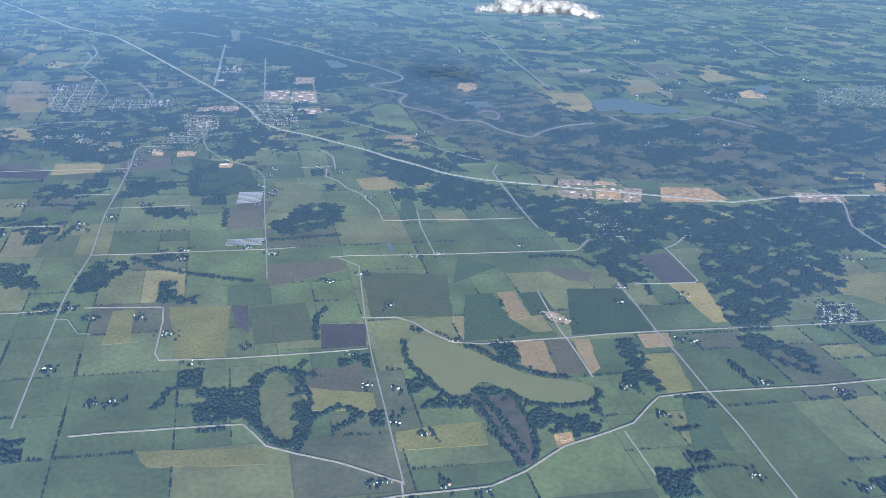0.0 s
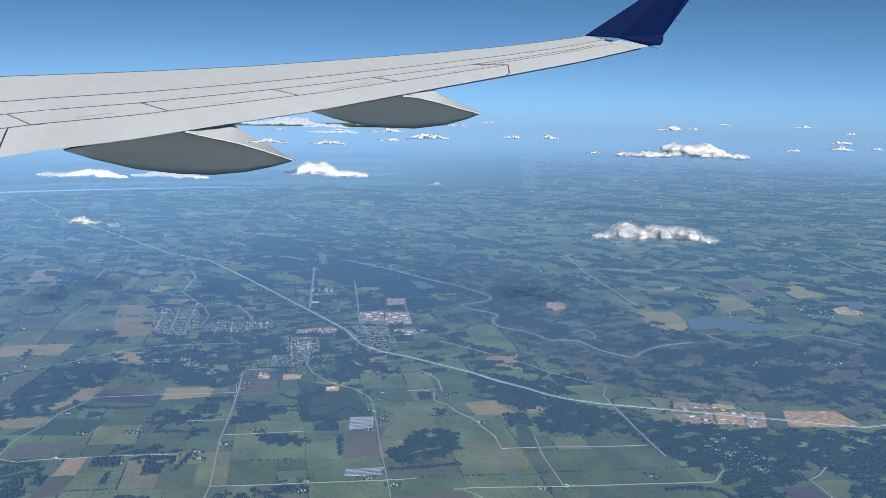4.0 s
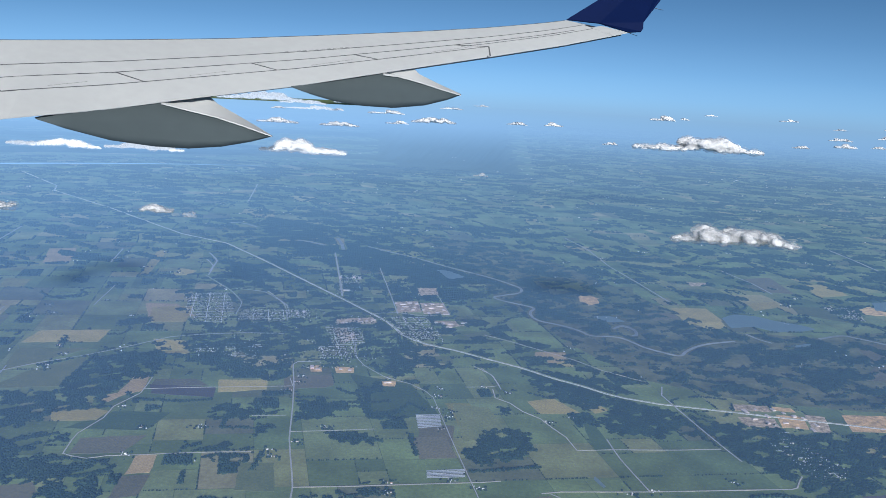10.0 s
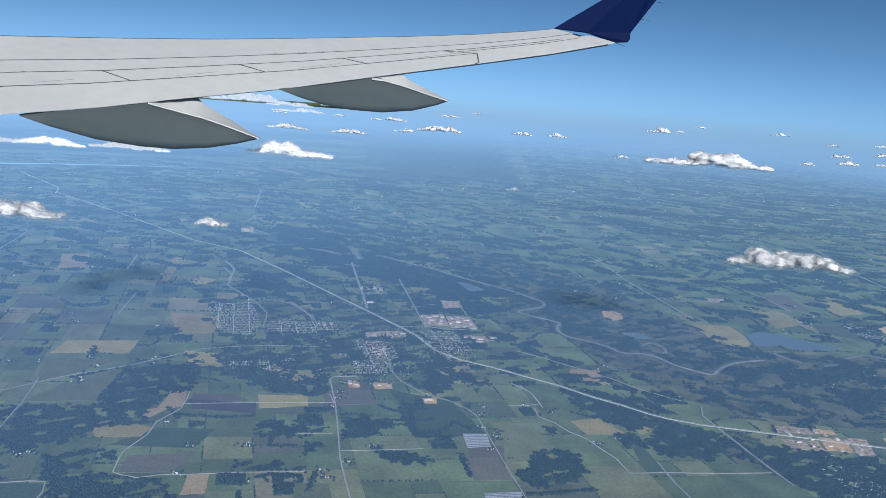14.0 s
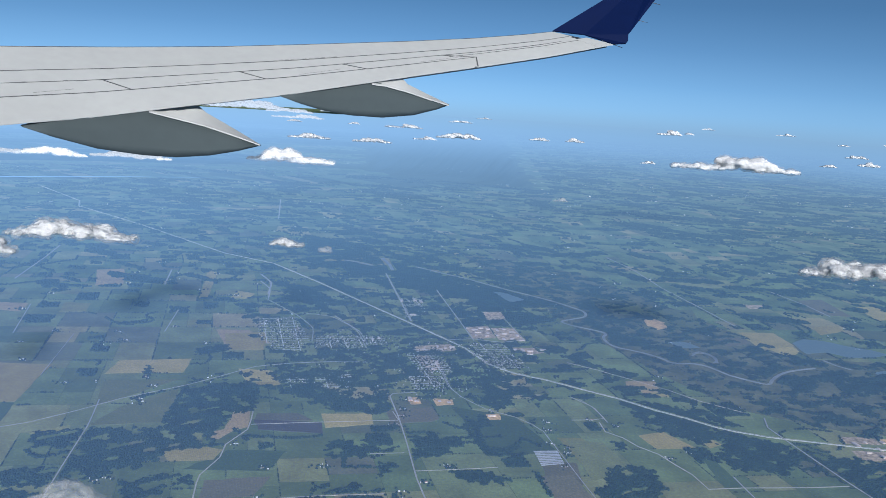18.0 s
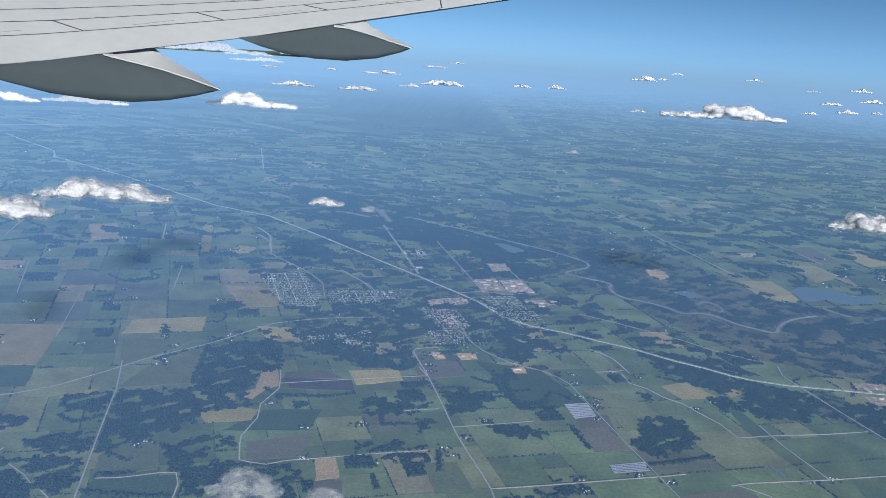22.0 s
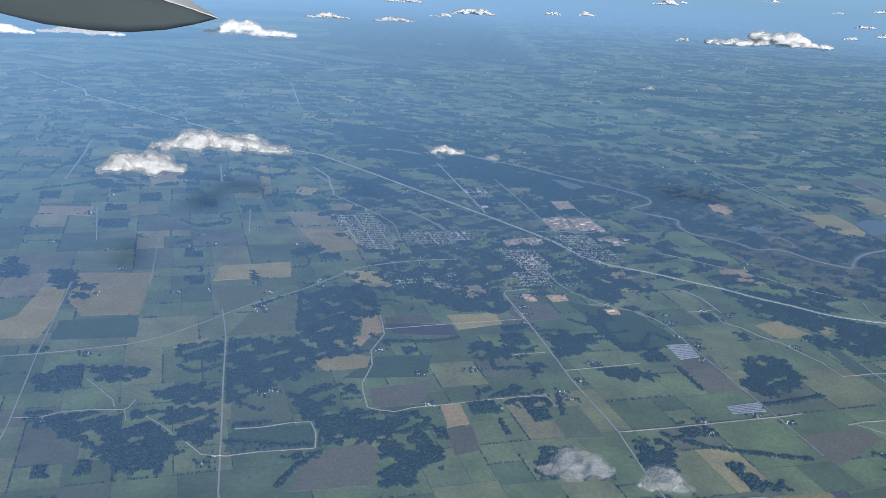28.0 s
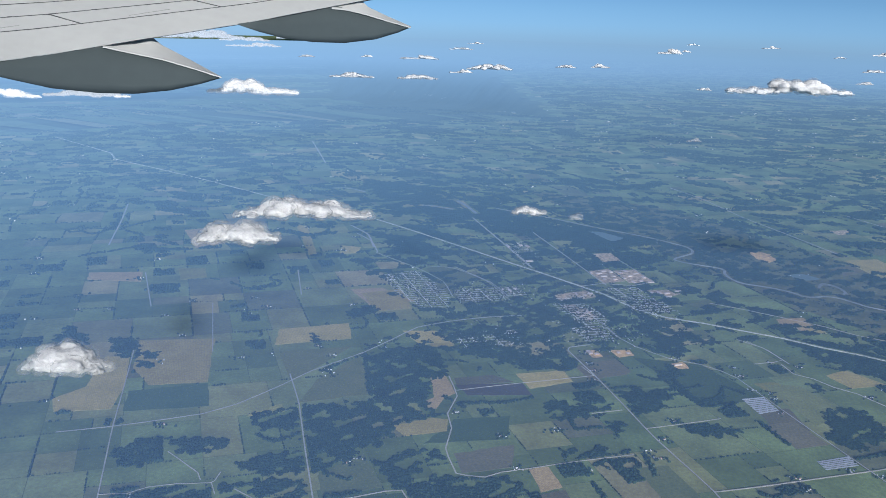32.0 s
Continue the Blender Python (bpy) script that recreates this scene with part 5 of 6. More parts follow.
tree_line([(-228.6, 196.1), (-222.6, 181.7), (-217.2, 174.2), (-210.6, 171.5)])
tree_line([(-211.6, 214.1), (-210.1, 196.7), (-210.0, 187.3)])
tree_line([(-10.7, 132.9), (-7.0, 130.8), (-2.9, 122.8), (2.5, 114.8)])
tree_line([(-0.9, 136.9), (4.2, 125.9), (5.1, 116.1)])
tree_line([(-7.3, 134.6), (-3.3, 129.6), (-0.8, 124.9), (2.9, 118.8)])
tree_line([(-64.8, 123.9), (-55.1, 126.9)])
tree_line([(30.6, 117.2), (36.7, 120.4)])
tree_line([(32.9, 131.2), (36.9, 132.8)])
tree_line([(0.7, 201.9), (7.2, 205.0), (13.7, 204.8), (18.4, 200.6)])
tree_line([(-119.7, 242.2), (-110.2, 222.8), (-98.9, 225.8)])
tree_line([(-136.6, 230.8), (-129.5, 232.8), (-126.4, 226.4), (-112.4, 230.2)])
tree_line([(-111.9, 207.9), (-102.7, 207.9)])
tree_line([(32.0, 142.6), (39.1, 143.0), (42.4, 141.1)])
tree_line([(-106.9, 236.1), (-113.6, 233.4), (-123.8, 230.4)])
tree_line([(-114.5, 233.2), (-110.4, 225.9), (-101.0, 229.8)])
tree_line([(-119.9, 208.5), (-111.5, 210.3), (-109.1, 206.1)])
tree_line([(-151.8, 211.3), (-150.3, 204.1), (-143.0, 205.7)])
tree_line([(-138.7, 165.2), (-130.6, 166.1), (-128.6, 158.1)])
tree_line([(-26.8, 151.3), (-24.3, 143.6), (-20.8, 139.7), (-17.0, 135.1), (-13.0, 132.3), (-9.5, 132.9)])
tree_line([(-26.1, 157.3), (-21.0, 156.8), (-15.9, 154.4), (-8.9, 151.5), (-2.1, 147.2), (5.4, 145.1), (10.9, 145.0)])
tree_line([(17.6, 141.7), (16.3, 137.0), (10.5, 134.6), (3.4, 134.0), (-1.5, 136.1)])
tree_line([(-48.7, 162.3), (-49.7, 158.0), (-47.0, 148.3)])
tree_line([(-17.3, 129.6), (-13.9, 129.8), (-9.3, 130.7)])
tree_line([(31.8, 193.8), (32.7, 187.6)])
tree_line([(-46.6, 139.0), (-47.8, 134.5), (-42.7, 134.6)])
tree_line([(-40.1, 119.5), (-35.2, 125.0), (-30.1, 123.3), (-33.6, 118.7)])
tree_line([(-71.1, 116.9), (-70.8, 123.7)])
tree_line([(-192.6, 168.9), (-181.9, 175.1), (-173.1, 175.7)])
tree_line([(-206.0, 180.7), (-200.3, 177.9), (-196.2, 172.8)])
tree_line([(-215.0, 156.7), (-193.5, 158.0)])
tree_line([(-194.9, 167.8), (-192.7, 159.0)])
tree_line([(-198.1, 142.3), (-195.8, 149.9), (-191.7, 156.1)])
tree_line([(-133.0, 191.7), (-131.8, 182.3)])
tree_line([(-148.7, 176.3), (-146.5, 171.0)])
tree_line([(-184.6, 215.6), (-169.9, 218.0), (-162.2, 221.6)])
tree_line([(-189.5, 219.0), (-183.4, 213.0)])
tree_line([(-239.8, 190.4), (-234.0, 187.9), (-227.7, 193.0)])
tree_line([(-230.9, 232.6), (-219.0, 247.1), (-212.4, 217.9)])
tree_line([(-91.9, 225.0), (-86.6, 226.5)])
tree_line([(-91.2, 202.2), (-95.3, 214.5)])
tree_line([(-84.5, 191.8), (-75.9, 193.7)])
tree_line([(-75.0, 196.0), (-56.7, 203.8)])
tree_line([(48.0, 158.7), (52.6, 148.9)])
tree_line([(100.6, 278.7), (127.2, 291.4)])
tree_line([(10.0, 305.5), (36.6, 298.7), (61.9, 292.1)])
tree_line([(-16.3, 290.8), (5.7, 286.9), (22.8, 282.0)])

# farm woodlots and hedges along the parcels
r = np.random.RandomState(5)
hx, hy, hs, lx, ly, ls = [], [], [], [], [], []
for a0, b0, a1, b1 in parcels:
    x, y = grid_xy((a0 + a1) / 2, (b0 + b1) / 2)
    d = math.hypot(x + 80, y)
    step = 0.6 if d < 230 else 0.6 * d / 230
    chance = (0.13 if d < 300 else 0.24 if d < 700 else 0.40) + 0.22 * float(lumpy(np.array(x), np.array(y), 60.0, 2.0))
    if r.rand() < chance:
        f0, f1 = r.uniform(0, 0.5, 2)
        e0, e1 = r.uniform(0.3, 0.6, 2) if d < 700 else (r.uniform(0.5, 1.2), r.uniform(0.15, 0.4))
        wa, wb = a0 + f0 * (a1 - a0), b0 + f1 * (b1 - b0)
        ga, gb = jitter_grid(wa, wb, min(a1, wa + e0 * (a1 - a0)), min(b1, wb + e1 * (b1 - b0)), step, r.randint(1 << 30))
        gx, gy = grid_xy(ga, gb)
        keep = lumpy(gx, gy, 2.2 + d / 200, d) > 0.27
        lx.append(gx[keep]), ly.append(gy[keep]), ls.append(np.full(keep.sum(), step * 0.9))
    if d < 950:
        for side in range(2):
            if r.rand() < (0.5 if d < 300 else 0.6 if d < 420 else 0.28):
                n = int(((a1 - a0) if side else (b1 - b0)) / step * r.uniform(0.5, 1.0)) + 1
                run = np.arange(n) * step + r.uniform(-0.2, 0.2, n)
                keep = r.rand(n) < r.uniform(0.5, 1.0)
                a, b = (a0 + run, np.full(n, b0)) if side else (np.full(n, a0), b0 + run)
                gx, gy = grid_xy(a[keep], b[keep] + r.uniform(-0.15, 0.15, keep.sum()))
                hx.append(gx), hy.append(gy), hs.append(np.full(keep.sum(), step * r.uniform(0.36, 0.6)))
hx, hy, hs, lx, ly, ls = (np.concatenate(k) for k in (hx, hy, hs, lx, ly, ls))
tagged(new("hedgerows", clumps("hedgerows", hx, hy, hs, 3, level=1)), "rows of hedge trees along field edges", "hedge", kind="stuff")
tagged(new("woodlots", clumps("woodlots", lx, ly, ls, 4, level=1)), "small dark farm woodlots scattered between fields", "woodland", kind="stuff")

# long uneven woods across the far plain
r = np.random.RandomState(41)
wx, wy, ws = [], [], []
for k in range(620):
    d, b = 430 + 950 * r.rand() ** 1.3, r.uniform(-0.62, 0.55)
    x, y = -89 + d * math.sin(b), d * math.cos(b)
    step, way = 0.62 * d / 230, r.normal(-0.1, 0.35)
    long, broad = d / 30 * r.uniform(0.5, 2.0), d / 60 * r.uniform(0.25, 1.0)
    u, v = jitter_grid(-long / 2, -broad, long / 2, broad, step, r.randint(1 << 30))
    edge = 0.35 + 0.65 * lumpy(u, v * 3, long / 7, k)
    keep = np.abs(v) < broad * edge * (1 - (2 * np.abs(u) / long) ** 3)
    u, v = u[keep], v[keep]
    wx.append(x + u * math.cos(way) - v * math.sin(way)), wy.append(y + u * math.sin(way) + v * math.cos(way)), ws.append(np.full(len(u), step * 0.9))
tagged(new("far_woods", clumps("far_woods", np.concatenate(wx), np.concatenate(wy), np.concatenate(ws), 43)), "long uneven strips of dark woodland across the far plain", "woodland", kind="stuff")

# winding streams lined with trees
r = np.random.RandomState(17)
sx, sy, ss = [], [], []
for k in range(52):
    d, b = r.uniform(240, 700), r.uniform(-0.75, 0.45)
    x, y, way, bend = -80 + d * math.sin(b), d * math.cos(b), r.uniform(0, 6.28), 0.0
    size = 0.34 if d < 230 else 0.34 * d / 230
    for n in range(r.randint(30, 110)):
        bend = 0.85 * bend + r.normal(0, 0.14)
        way += bend * 0.5
        x, y = x + math.cos(way) * size * 1.5, y + math.sin(way) * size * 1.5
        if math.sin(n * 0.21 + k) > -0.75:
            for m in range(2):
                sx.append(x + r.normal(0, size * 0.7)), sy.append(y + r.normal(0, size * 0.7)), ss.append(size)
tagged(new("stream_trees", clumps("stream_trees", np.array(sx), np.array(sy), np.array(ss), 23, level=1)), "winding lines of dark trees along small streams", "tree", kind="stuff")


# ---------------------------------------------------------------- farms and town
def box_bm(x0, y0, z0, x1, y1, z1):
    bm = bmesh.new()
    vs = [bm.verts.new((x, y, z)) for z in (z0, z1) for x, y in ((x0, y0), (x1, y0), (x1, y1), (x0, y1))]
    for f in ((0, 3, 2, 1), (4, 5, 6, 7), (0, 1, 5, 4), (1, 2, 6, 5), (2, 3, 7, 6), (3, 0, 4, 7)):
        bm.faces.new([vs[i] for i in f])
    return bm


def gable_bm(w, l, z0, z1, over=0.06):
    """A gable roof with eaves and thickness."""
    bm = bmesh.new()
    rows = []
    for y in (-l / 2 - over, l / 2 + over):
        rows.append([bm.verts.new(c) for c in ((-w / 2 - over, y, z0 - over * 0.5), (0, y, z1), (w / 2 + over, y, z0 - over * 0.5), (w / 2 + over, y, z0 - over * 0.5 + 0.04), (0, y, z1 + 0.05), (-w / 2 - over, y, z0 - over * 0.5 + 0.04))])
    for k in range(6):
        bm.faces.new((rows[0][k], rows[0][(k + 1) % 6], rows[1][(k + 1) % 6], rows[1][k]))
    for row in rows:
        bm.faces.new((row[0], row[1], row[4], row[5])), bm.faces.new((row[1], row[2], row[3], row[4]))
    return bm


def building(name, w, l, h, ridge, roof_mat, label, cat, door=True, wall_mat=None):
    top = tagged(new(name), label, cat, "farm buildings")
    walls = box_bm(-w / 2, -l / 2, -0.1, w / 2, l / 2, h)
    for y in (-l / 2, l / 2):
        walls.faces.new([walls.verts.new(c) for c in ((-w / 2, y, h), (w / 2, y, h), (0, y, ridge))])
    part("wall", walls, wall_mat or WALL_WHITE, top)
    part("roof", gable_bm(w, l, h, ridge), roof_mat, top, "pitched roof")
    if door:
        part("door", box_bm(-w * 0.18, -l / 2 - 0.02, -0.05, w * 0.18, -l / 2 + 0.01, h * 0.75), ROOF_RED, top, "large dark door")
    return top


def silo(label):
    top = tagged(new("silo"), label, "silo", "farm buildings")
    bm = bmesh.new()
    bmesh.ops.create_cone(bm, cap_ends=True, segments=12, radius1=0.11, radius2=0.11, depth=0.7, matrix=Matrix.Translation((0, 0, 0.3)))
    part("tower", bm, ROOF_METAL, top)
    bm = bmesh.new()
    bmesh.ops.create_uvsphere(bm, u_segments=12, v_segments=6, radius=0.11, matrix=Matrix.Translation((0, 0, 0.65)))
    part("dome", bm, ROOF_GREY, top, "domed cap")
    return top


KINDS = [building("farmhouse", 0.34, 0.42, 0.2, 0.34, ROOF_GREY, "small white farmhouse with a grey pitched roof", "house"),
         building("barn", 0.5, 1.0, 0.3, 0.5, ROOF_METAL, "long white barn with a pale metal roof", "barn"),
         building("shed", 0.36, 0.7, 0.2, 0.3, ROOF_METAL, "low pale machine shed beside a farm lane", "shed"),
         building("red_roofed_barn", 0.46, 0.8, 0.3, 0.48, ROOF_RED, "white barn with a brown roof", "barn"),
         silo("tall pale farm silo with a domed cap")]
FARMS_WEST = [(-268.3, 192.5), (-261.8, 158.7), (-217.0, 147.5), (-215.3, 151.0), (-212.7, 179.4), (-210.0, 181.3), (-185.5, 209.0), (-167.7, 180.8), (-149.3, 182.1), (-132.0, 193.8), (-126.5, 200.9), (-156.0, 202.3), (-171.8, 197.2), (-141.4, 236.2), (-141.6, 248.9), (-121.1, 211.5), (-91.1, 234.7), (-86.2, 233.1), (-87.0, 220.5), (-79.2, 189.7)]
FARMS_WEST += [(-95.3, 184.3), (-54.5, 234.3), (-47.3, 240.0), (-236.2, 251.4), (-229.3, 244.6), (-296.0, 288.4), (-286.4, 254.2), (-323.3, 275.4), (-335.4, 273.3), (-300.0, 271.8), (-229.1, 233.0), (-264.5, 286.6), (-272.3, 296.0), (-253.7, 309.7), (-231.6, 292.4), (-259.9, 239.1), (-92.7, 251.6), (-78.0, 257.3), (-69.1, 254.9), (-110.9, 256.2)]
FARMS_WEST += [(-71.5, 187.8)]
FARMS_EAST = [(-108.8, 149.3), (-101.0, 145.6), (-90.6, 148.7), (-80.8, 143.1), (-69.2, 133.6), (-60.8, 142.2), (-99.1, 125.0), (-83.9, 116.2), (-79.6, 118.0), (-57.6, 116.6), (-37.0, 143.8), (-31.2, 132.8), (-24.6, 133.1), (-23.0, 122.4), (-16.4, 120.1), (-10.6, 106.8), (-23.5, 104.6), (-21.2, 105.7), (-3.6, 106.7), (-33.4, 167.1)]
FARMS_EAST += [(4.9, 171.6), (8.7, 169.3), (-44.1, 181.4), (-51.2, 175.8), (-32.1, 195.3), (-25.2, 198.1), (-15.8, 154.2), (-4.1, 155.9), (6.8, 170.3)]
FARMS_SOUTH = [(10.3, 168.9), (24.7, 189.6), (24.2, 181.2), (41.5, 188.1), (37.4, 166.2), (40.6, 165.7), (23.7, 144.0), (30.7, 135.4), (29.9, 115.6), (45.9, 120.1), (53.7, 151.2), (69.6, 152.3), (70.8, 150.4), (66.2, 121.0), (83.8, 179.2), (74.9, 179.6), (-3.0, 209.0), (10.4, 123.7), (-142.5, 234.3), (-141.1, 243.5)]
FARMS_SOUTH += [(-93.8, 179.4), (-129.5, 190.4), (-92.1, 245.1), (-85.7, 229.3), (-102.4, 295.1), (47.2, 228.2), (28.3, 230.2), (24.9, 234.0)]
r = random.Random(11)
tx, ty, used = [], [], set()
for fx, fy in FARMS_WEST + FARMS_EAST + FARMS_SOUTH:
    picks = [0, r.choice((1, 1, 3)), r.choice((2, 1, 3))] + ([4] if r.random() < 0.5 else []) + ([2] if r.random() < 0.4 else [])
    for n, k in enumerate(picks):
        a, b = (n % 3 - 1) * 0.9 + r.uniform(-0.3, 0.3), (n // 3) * 1.0 + r.uniform(-0.5, 0.5)
        x, y = fx + EAST[0] * a + NORTH[0] * b, fy + EAST[1] * a + NORTH[1] * b
        m = pose(x, y, lift(x, y, 2.9), 0, 0, 20.3 + r.choice((0, 90)) + r.uniform(-3, 3)) @ Matrix.Scale(r.uniform(0.6, 0.9), 4)
        if k in used:
            copy_thing(KINDS[k], m)
        else:
            KINDS[k].matrix_basis = m
            used.add(k)
    for n in range(r.randint(7, 16)):
        tx.append(fx + r.gauss(0, 1.3)), ty.append(fy + r.gauss(0, 1.1))
tagged(new("farmyard_trees", clumps("farmyard_trees", np.array(tx), np.array(ty), np.full(len(tx), 0.42), 9)), "shade trees standing round farmyards", "tree", kind="stuff")

SHEDS = [(10.3, 261.8), (14.3, 264.6), (17.1, 259.9), (20.3, 266.2), (23.2, 264.3), (26.1, 262.3), (29.0, 261.4), (12.2, 255.8), (16.0, 254.1), (21.9, 255.8), (24.7, 252.8), (29.6, 252.5), (31.7, 256.8), (91.6, 273.7), (94.9, 271.8), (99.7, 272.0), (104.0, 274.2), (-130.1, 348.1), (-126.6, 347.8), (-124.1, 351.1)]
SHEDS += [(-120.7, 350.8), (-125.1, 339.6), (-120.3, 340.1), (-116.3, 350.3), (-113.6, 353.0), (-109.5, 349.8), (-112.3, 337.8), (-108.7, 339.6), (-104.5, 338.7), (-106.7, 324.7), (-103.5, 324.5), (-100.4, 324.4), (-94.9, 328.1), (-139.7, 318.6), (-136.1, 317.5), (-133.7, 319.7), (-137.7, 315.0), (-141.0, 296.2), (-137.7, 295.3), (-137.3, 290.4)]
SHEDS += [(-137.1, 298.1), (-167.9, 384.4), (-164.2, 384.7), (-161.5, 387.8), (-158.3, 387.0), (-158.1, 361.9), (-124.8, 344.2), (-120.2, 344.5), (-115.9, 342.2), (-112.7, 345.7), (-106.7, 344.9), (-100.4, 320.3), (-140.7, 258.0), (-138.3, 257.0), (-130.4, 259.2), (-127.0, 259.1), (-111.2, 251.5), (-171.0, 319.7), (-168.0, 318.6), (-165.8, 321.0)]
factory = building("warehouse", 1.3, 2.8, 0.4, 0.52, ROOF_WORKS, "long low pale warehouse on a gravel yard", "warehouse", wall_mat=ROOF_WORKS)
for n, (x, y) in enumerate(SHEDS):
    far = max(1.0, math.hypot(x + 80, y) / 330.0)
    m = pose(x, y, lift(x, y, 3.0), 0, 0, 20.3 + r.choice((0, 90))) @ Matrix.Diagonal((far * r.uniform(0.4, 1.1), far * r.uniform(0.35, 1.0), far * r.uniform(0.5, 1.0), 1))
    if n:
        ob = copy_thing(factory, m)
        ob.matrix_basis = m
    else:
        factory.matrix_basis = m

town_v, town_f, town_trees, street_v, street_f = [], [], [], [], []


def town(count, pts, streets=True):
    """Houses in rows along the streets of a built-up area, and their garden trees."""
    xs, ys = zip(*pts)
    d = math.hypot(sum(xs) / len(xs) + 80, sum(ys) / len(ys))
    size = 0.26 if d < 400 else 0.36
    ca, cb = zip(*(to_grid(x, y) for x, y in pts))
    wide = 0.14 if d < 400 else 0.1
    for along in (0, 1) if streets else ():
        gap, run, cross = (2.4, ca, cb) if along == 0 else (6.5, cb, ca)
        for k in range(math.floor(min(cross) / gap), math.ceil(max(cross) / gap) + 1):
            for s in np.arange(min(run), max(run), 0.8):
                a, b = (s, k * gap) if along == 0 else (k * gap, s)
                x, y = grid_xy(a, b)
                if not bool(in_polygon(np.array(x), np.array(y), pts)):
                    continue
                n = len(street_v)
                for da, db in ((-0.4, -wide), (0.4, -wide), (0.4, wide), (-0.4, wide)):
                    px, py = grid_xy(a + da, b + db) if along == 0 else grid_xy(a + db, b + da)
                    street_v.append((px, py, lift(px, py, 3.7 + 0.15 * along)))
                street_f.append((n, n + 1, n + 2, n + 3))
    r = random.Random(count + len(town_v))
    made = 0
    for tries in range(count * 60):
        x, y = r.uniform(min(xs), max(xs)), r.uniform(min(ys), max(ys))
        if not bool(in_polygon(np.array(x), np.array(y), pts)):
            continue
        a, b = to_grid(x, y)
        b = round(b / 2.4) * 2.4 + r.choice((-0.6, 0.6)) + r.gauss(0, 1.0 if not streets else 0.14 if d < 400 else 0.5)
        x, y = grid_xy(a, b)
        w, l, h = size * r.uniform(0.7, 1.1), size * r.uniform(0.9, 1.5), size * r.uniform(0.5, 0.7)
        z = lift(x, y, 2.0)
        k = len(town_v)
        for sx, sy, hz in ((-w, -l, 0), (w, -l, 0), (w, l, 0), (-w, l, 0), (-w, -l, h), (w, -l, h), (w, l, h), (-w, l, h), (0, -l, h * 1.6), (0, l, h * 1.6)):
            px, py = grid_xy(a + sx * 0.5, b + sy * 0.5)
            town_v.append((px, py, z + hz))
        town_f.extend(tuple(k + i for i in f) for f in ((0, 1, 5), (0, 5, 4), (1, 2, 6), (1, 6, 5), (2, 3, 7), (2, 7, 6), (3, 0, 4), (3, 4, 7), (4, 5, 8), (6, 7, 9), (5, 6, 9), (5, 9, 8), (7, 4, 8), (7, 8, 9)))
        for t in range(r.choice((1, 2, 2, 3))):
            town_trees.append((x + r.gauss(0, 1.2), y + r.gauss(0, 1.2), 0.4 if d < 400 else 0.55))
        made += 1
        if made >= count * 2.8:
            break


town(70, [(-224.3, 332.4), (-209.9, 341.3), (-193.0, 309.5), (-193.1, 295.1), (-204.4, 293.2), (-217.1, 311.1)])
town(35, [(-192.9, 316.9), (-171.6, 323.2), (-169.7, 306.7), (-188.5, 301.1)])
town(45, [(-150.8, 303.8), (-135.9, 307.6), (-128.7, 288.7), (-139.9, 281.7)])
town(34, [(-145.7, 279.9), (-132.9, 284.4), (-129.6, 270.3), (-140.8, 266.2)])
town(18, [(-175.0, 321.4), (-164.7, 324.6), (-160.6, 314.4), (-169.3, 310.3)])
town(25, [(-118.8, 309.2), (-104.0, 313.6), (-99.9, 302.8), (-112.2, 299.6)])
town(25, [(-128.0, 327.1), (-111.6, 331.6), (-106.6, 315.0), (-120.2, 311.3)])
town(26, [(-169.5, 389.6), (-159.5, 396.9), (-152.3, 364.7), (-161.3, 355.2)])
town(30, [(-123.7, 317.9), (-106.4, 317.3), (-105.2, 302.7), (-118.5, 301.6)])
town(30, [(-149.5, 311.0), (-139.6, 319.0), (-134.8, 295.0), (-142.4, 286.2)])
town(110, [(-187.6, 328.9), (-150.0, 328.0), (-103.6, 326.5), (-120.6, 264.0), (-152.0, 252.0), (-180.9, 246.6)], False)
town(50, [(141.0, 437.3), (186.3, 463.8), (168.6, 411.8), (135.5, 407.2)])
town(40, [(18.0, 254.8), (33.1, 222.5), (20.7, 215.4), (12.2, 235.6)])
town(25, [(75.3, 191.1), (86.3, 195.2), (83.7, 184.4), (73.9, 180.7)])
town(40, [(-191.1, 268.2), (-167.4, 276.7), (-162.9, 262.7), (-184.1, 255.0)])
town(40, [(79.4, 416.1), (94.7, 419.9), (92.1, 396.5), (82.5, 397.3)])
HOUSES = plain("mixed_house_paint", (0.50, 0.44, 0.40), 0.8, 0.0, 0.6, 0.3)
tagged(new("town_streets", fast_mesh("town_streets", street_v, street_f, CONCRETE)), "grid of pale streets through a small river town", "street", kind="stuff")
tagged(new("town_houses", fast_mesh("town_houses", town_v, town_f, HOUSES)), "many small pale houses of a river town", "house", kind="stuff")
T = np.array(town_trees)
tagged(new("garden_trees", clumps("garden_trees", T[:, 0], T[:, 1], T[:, 2], 12, level=3)), "garden and street trees between town houses", "tree", kind="stuff")


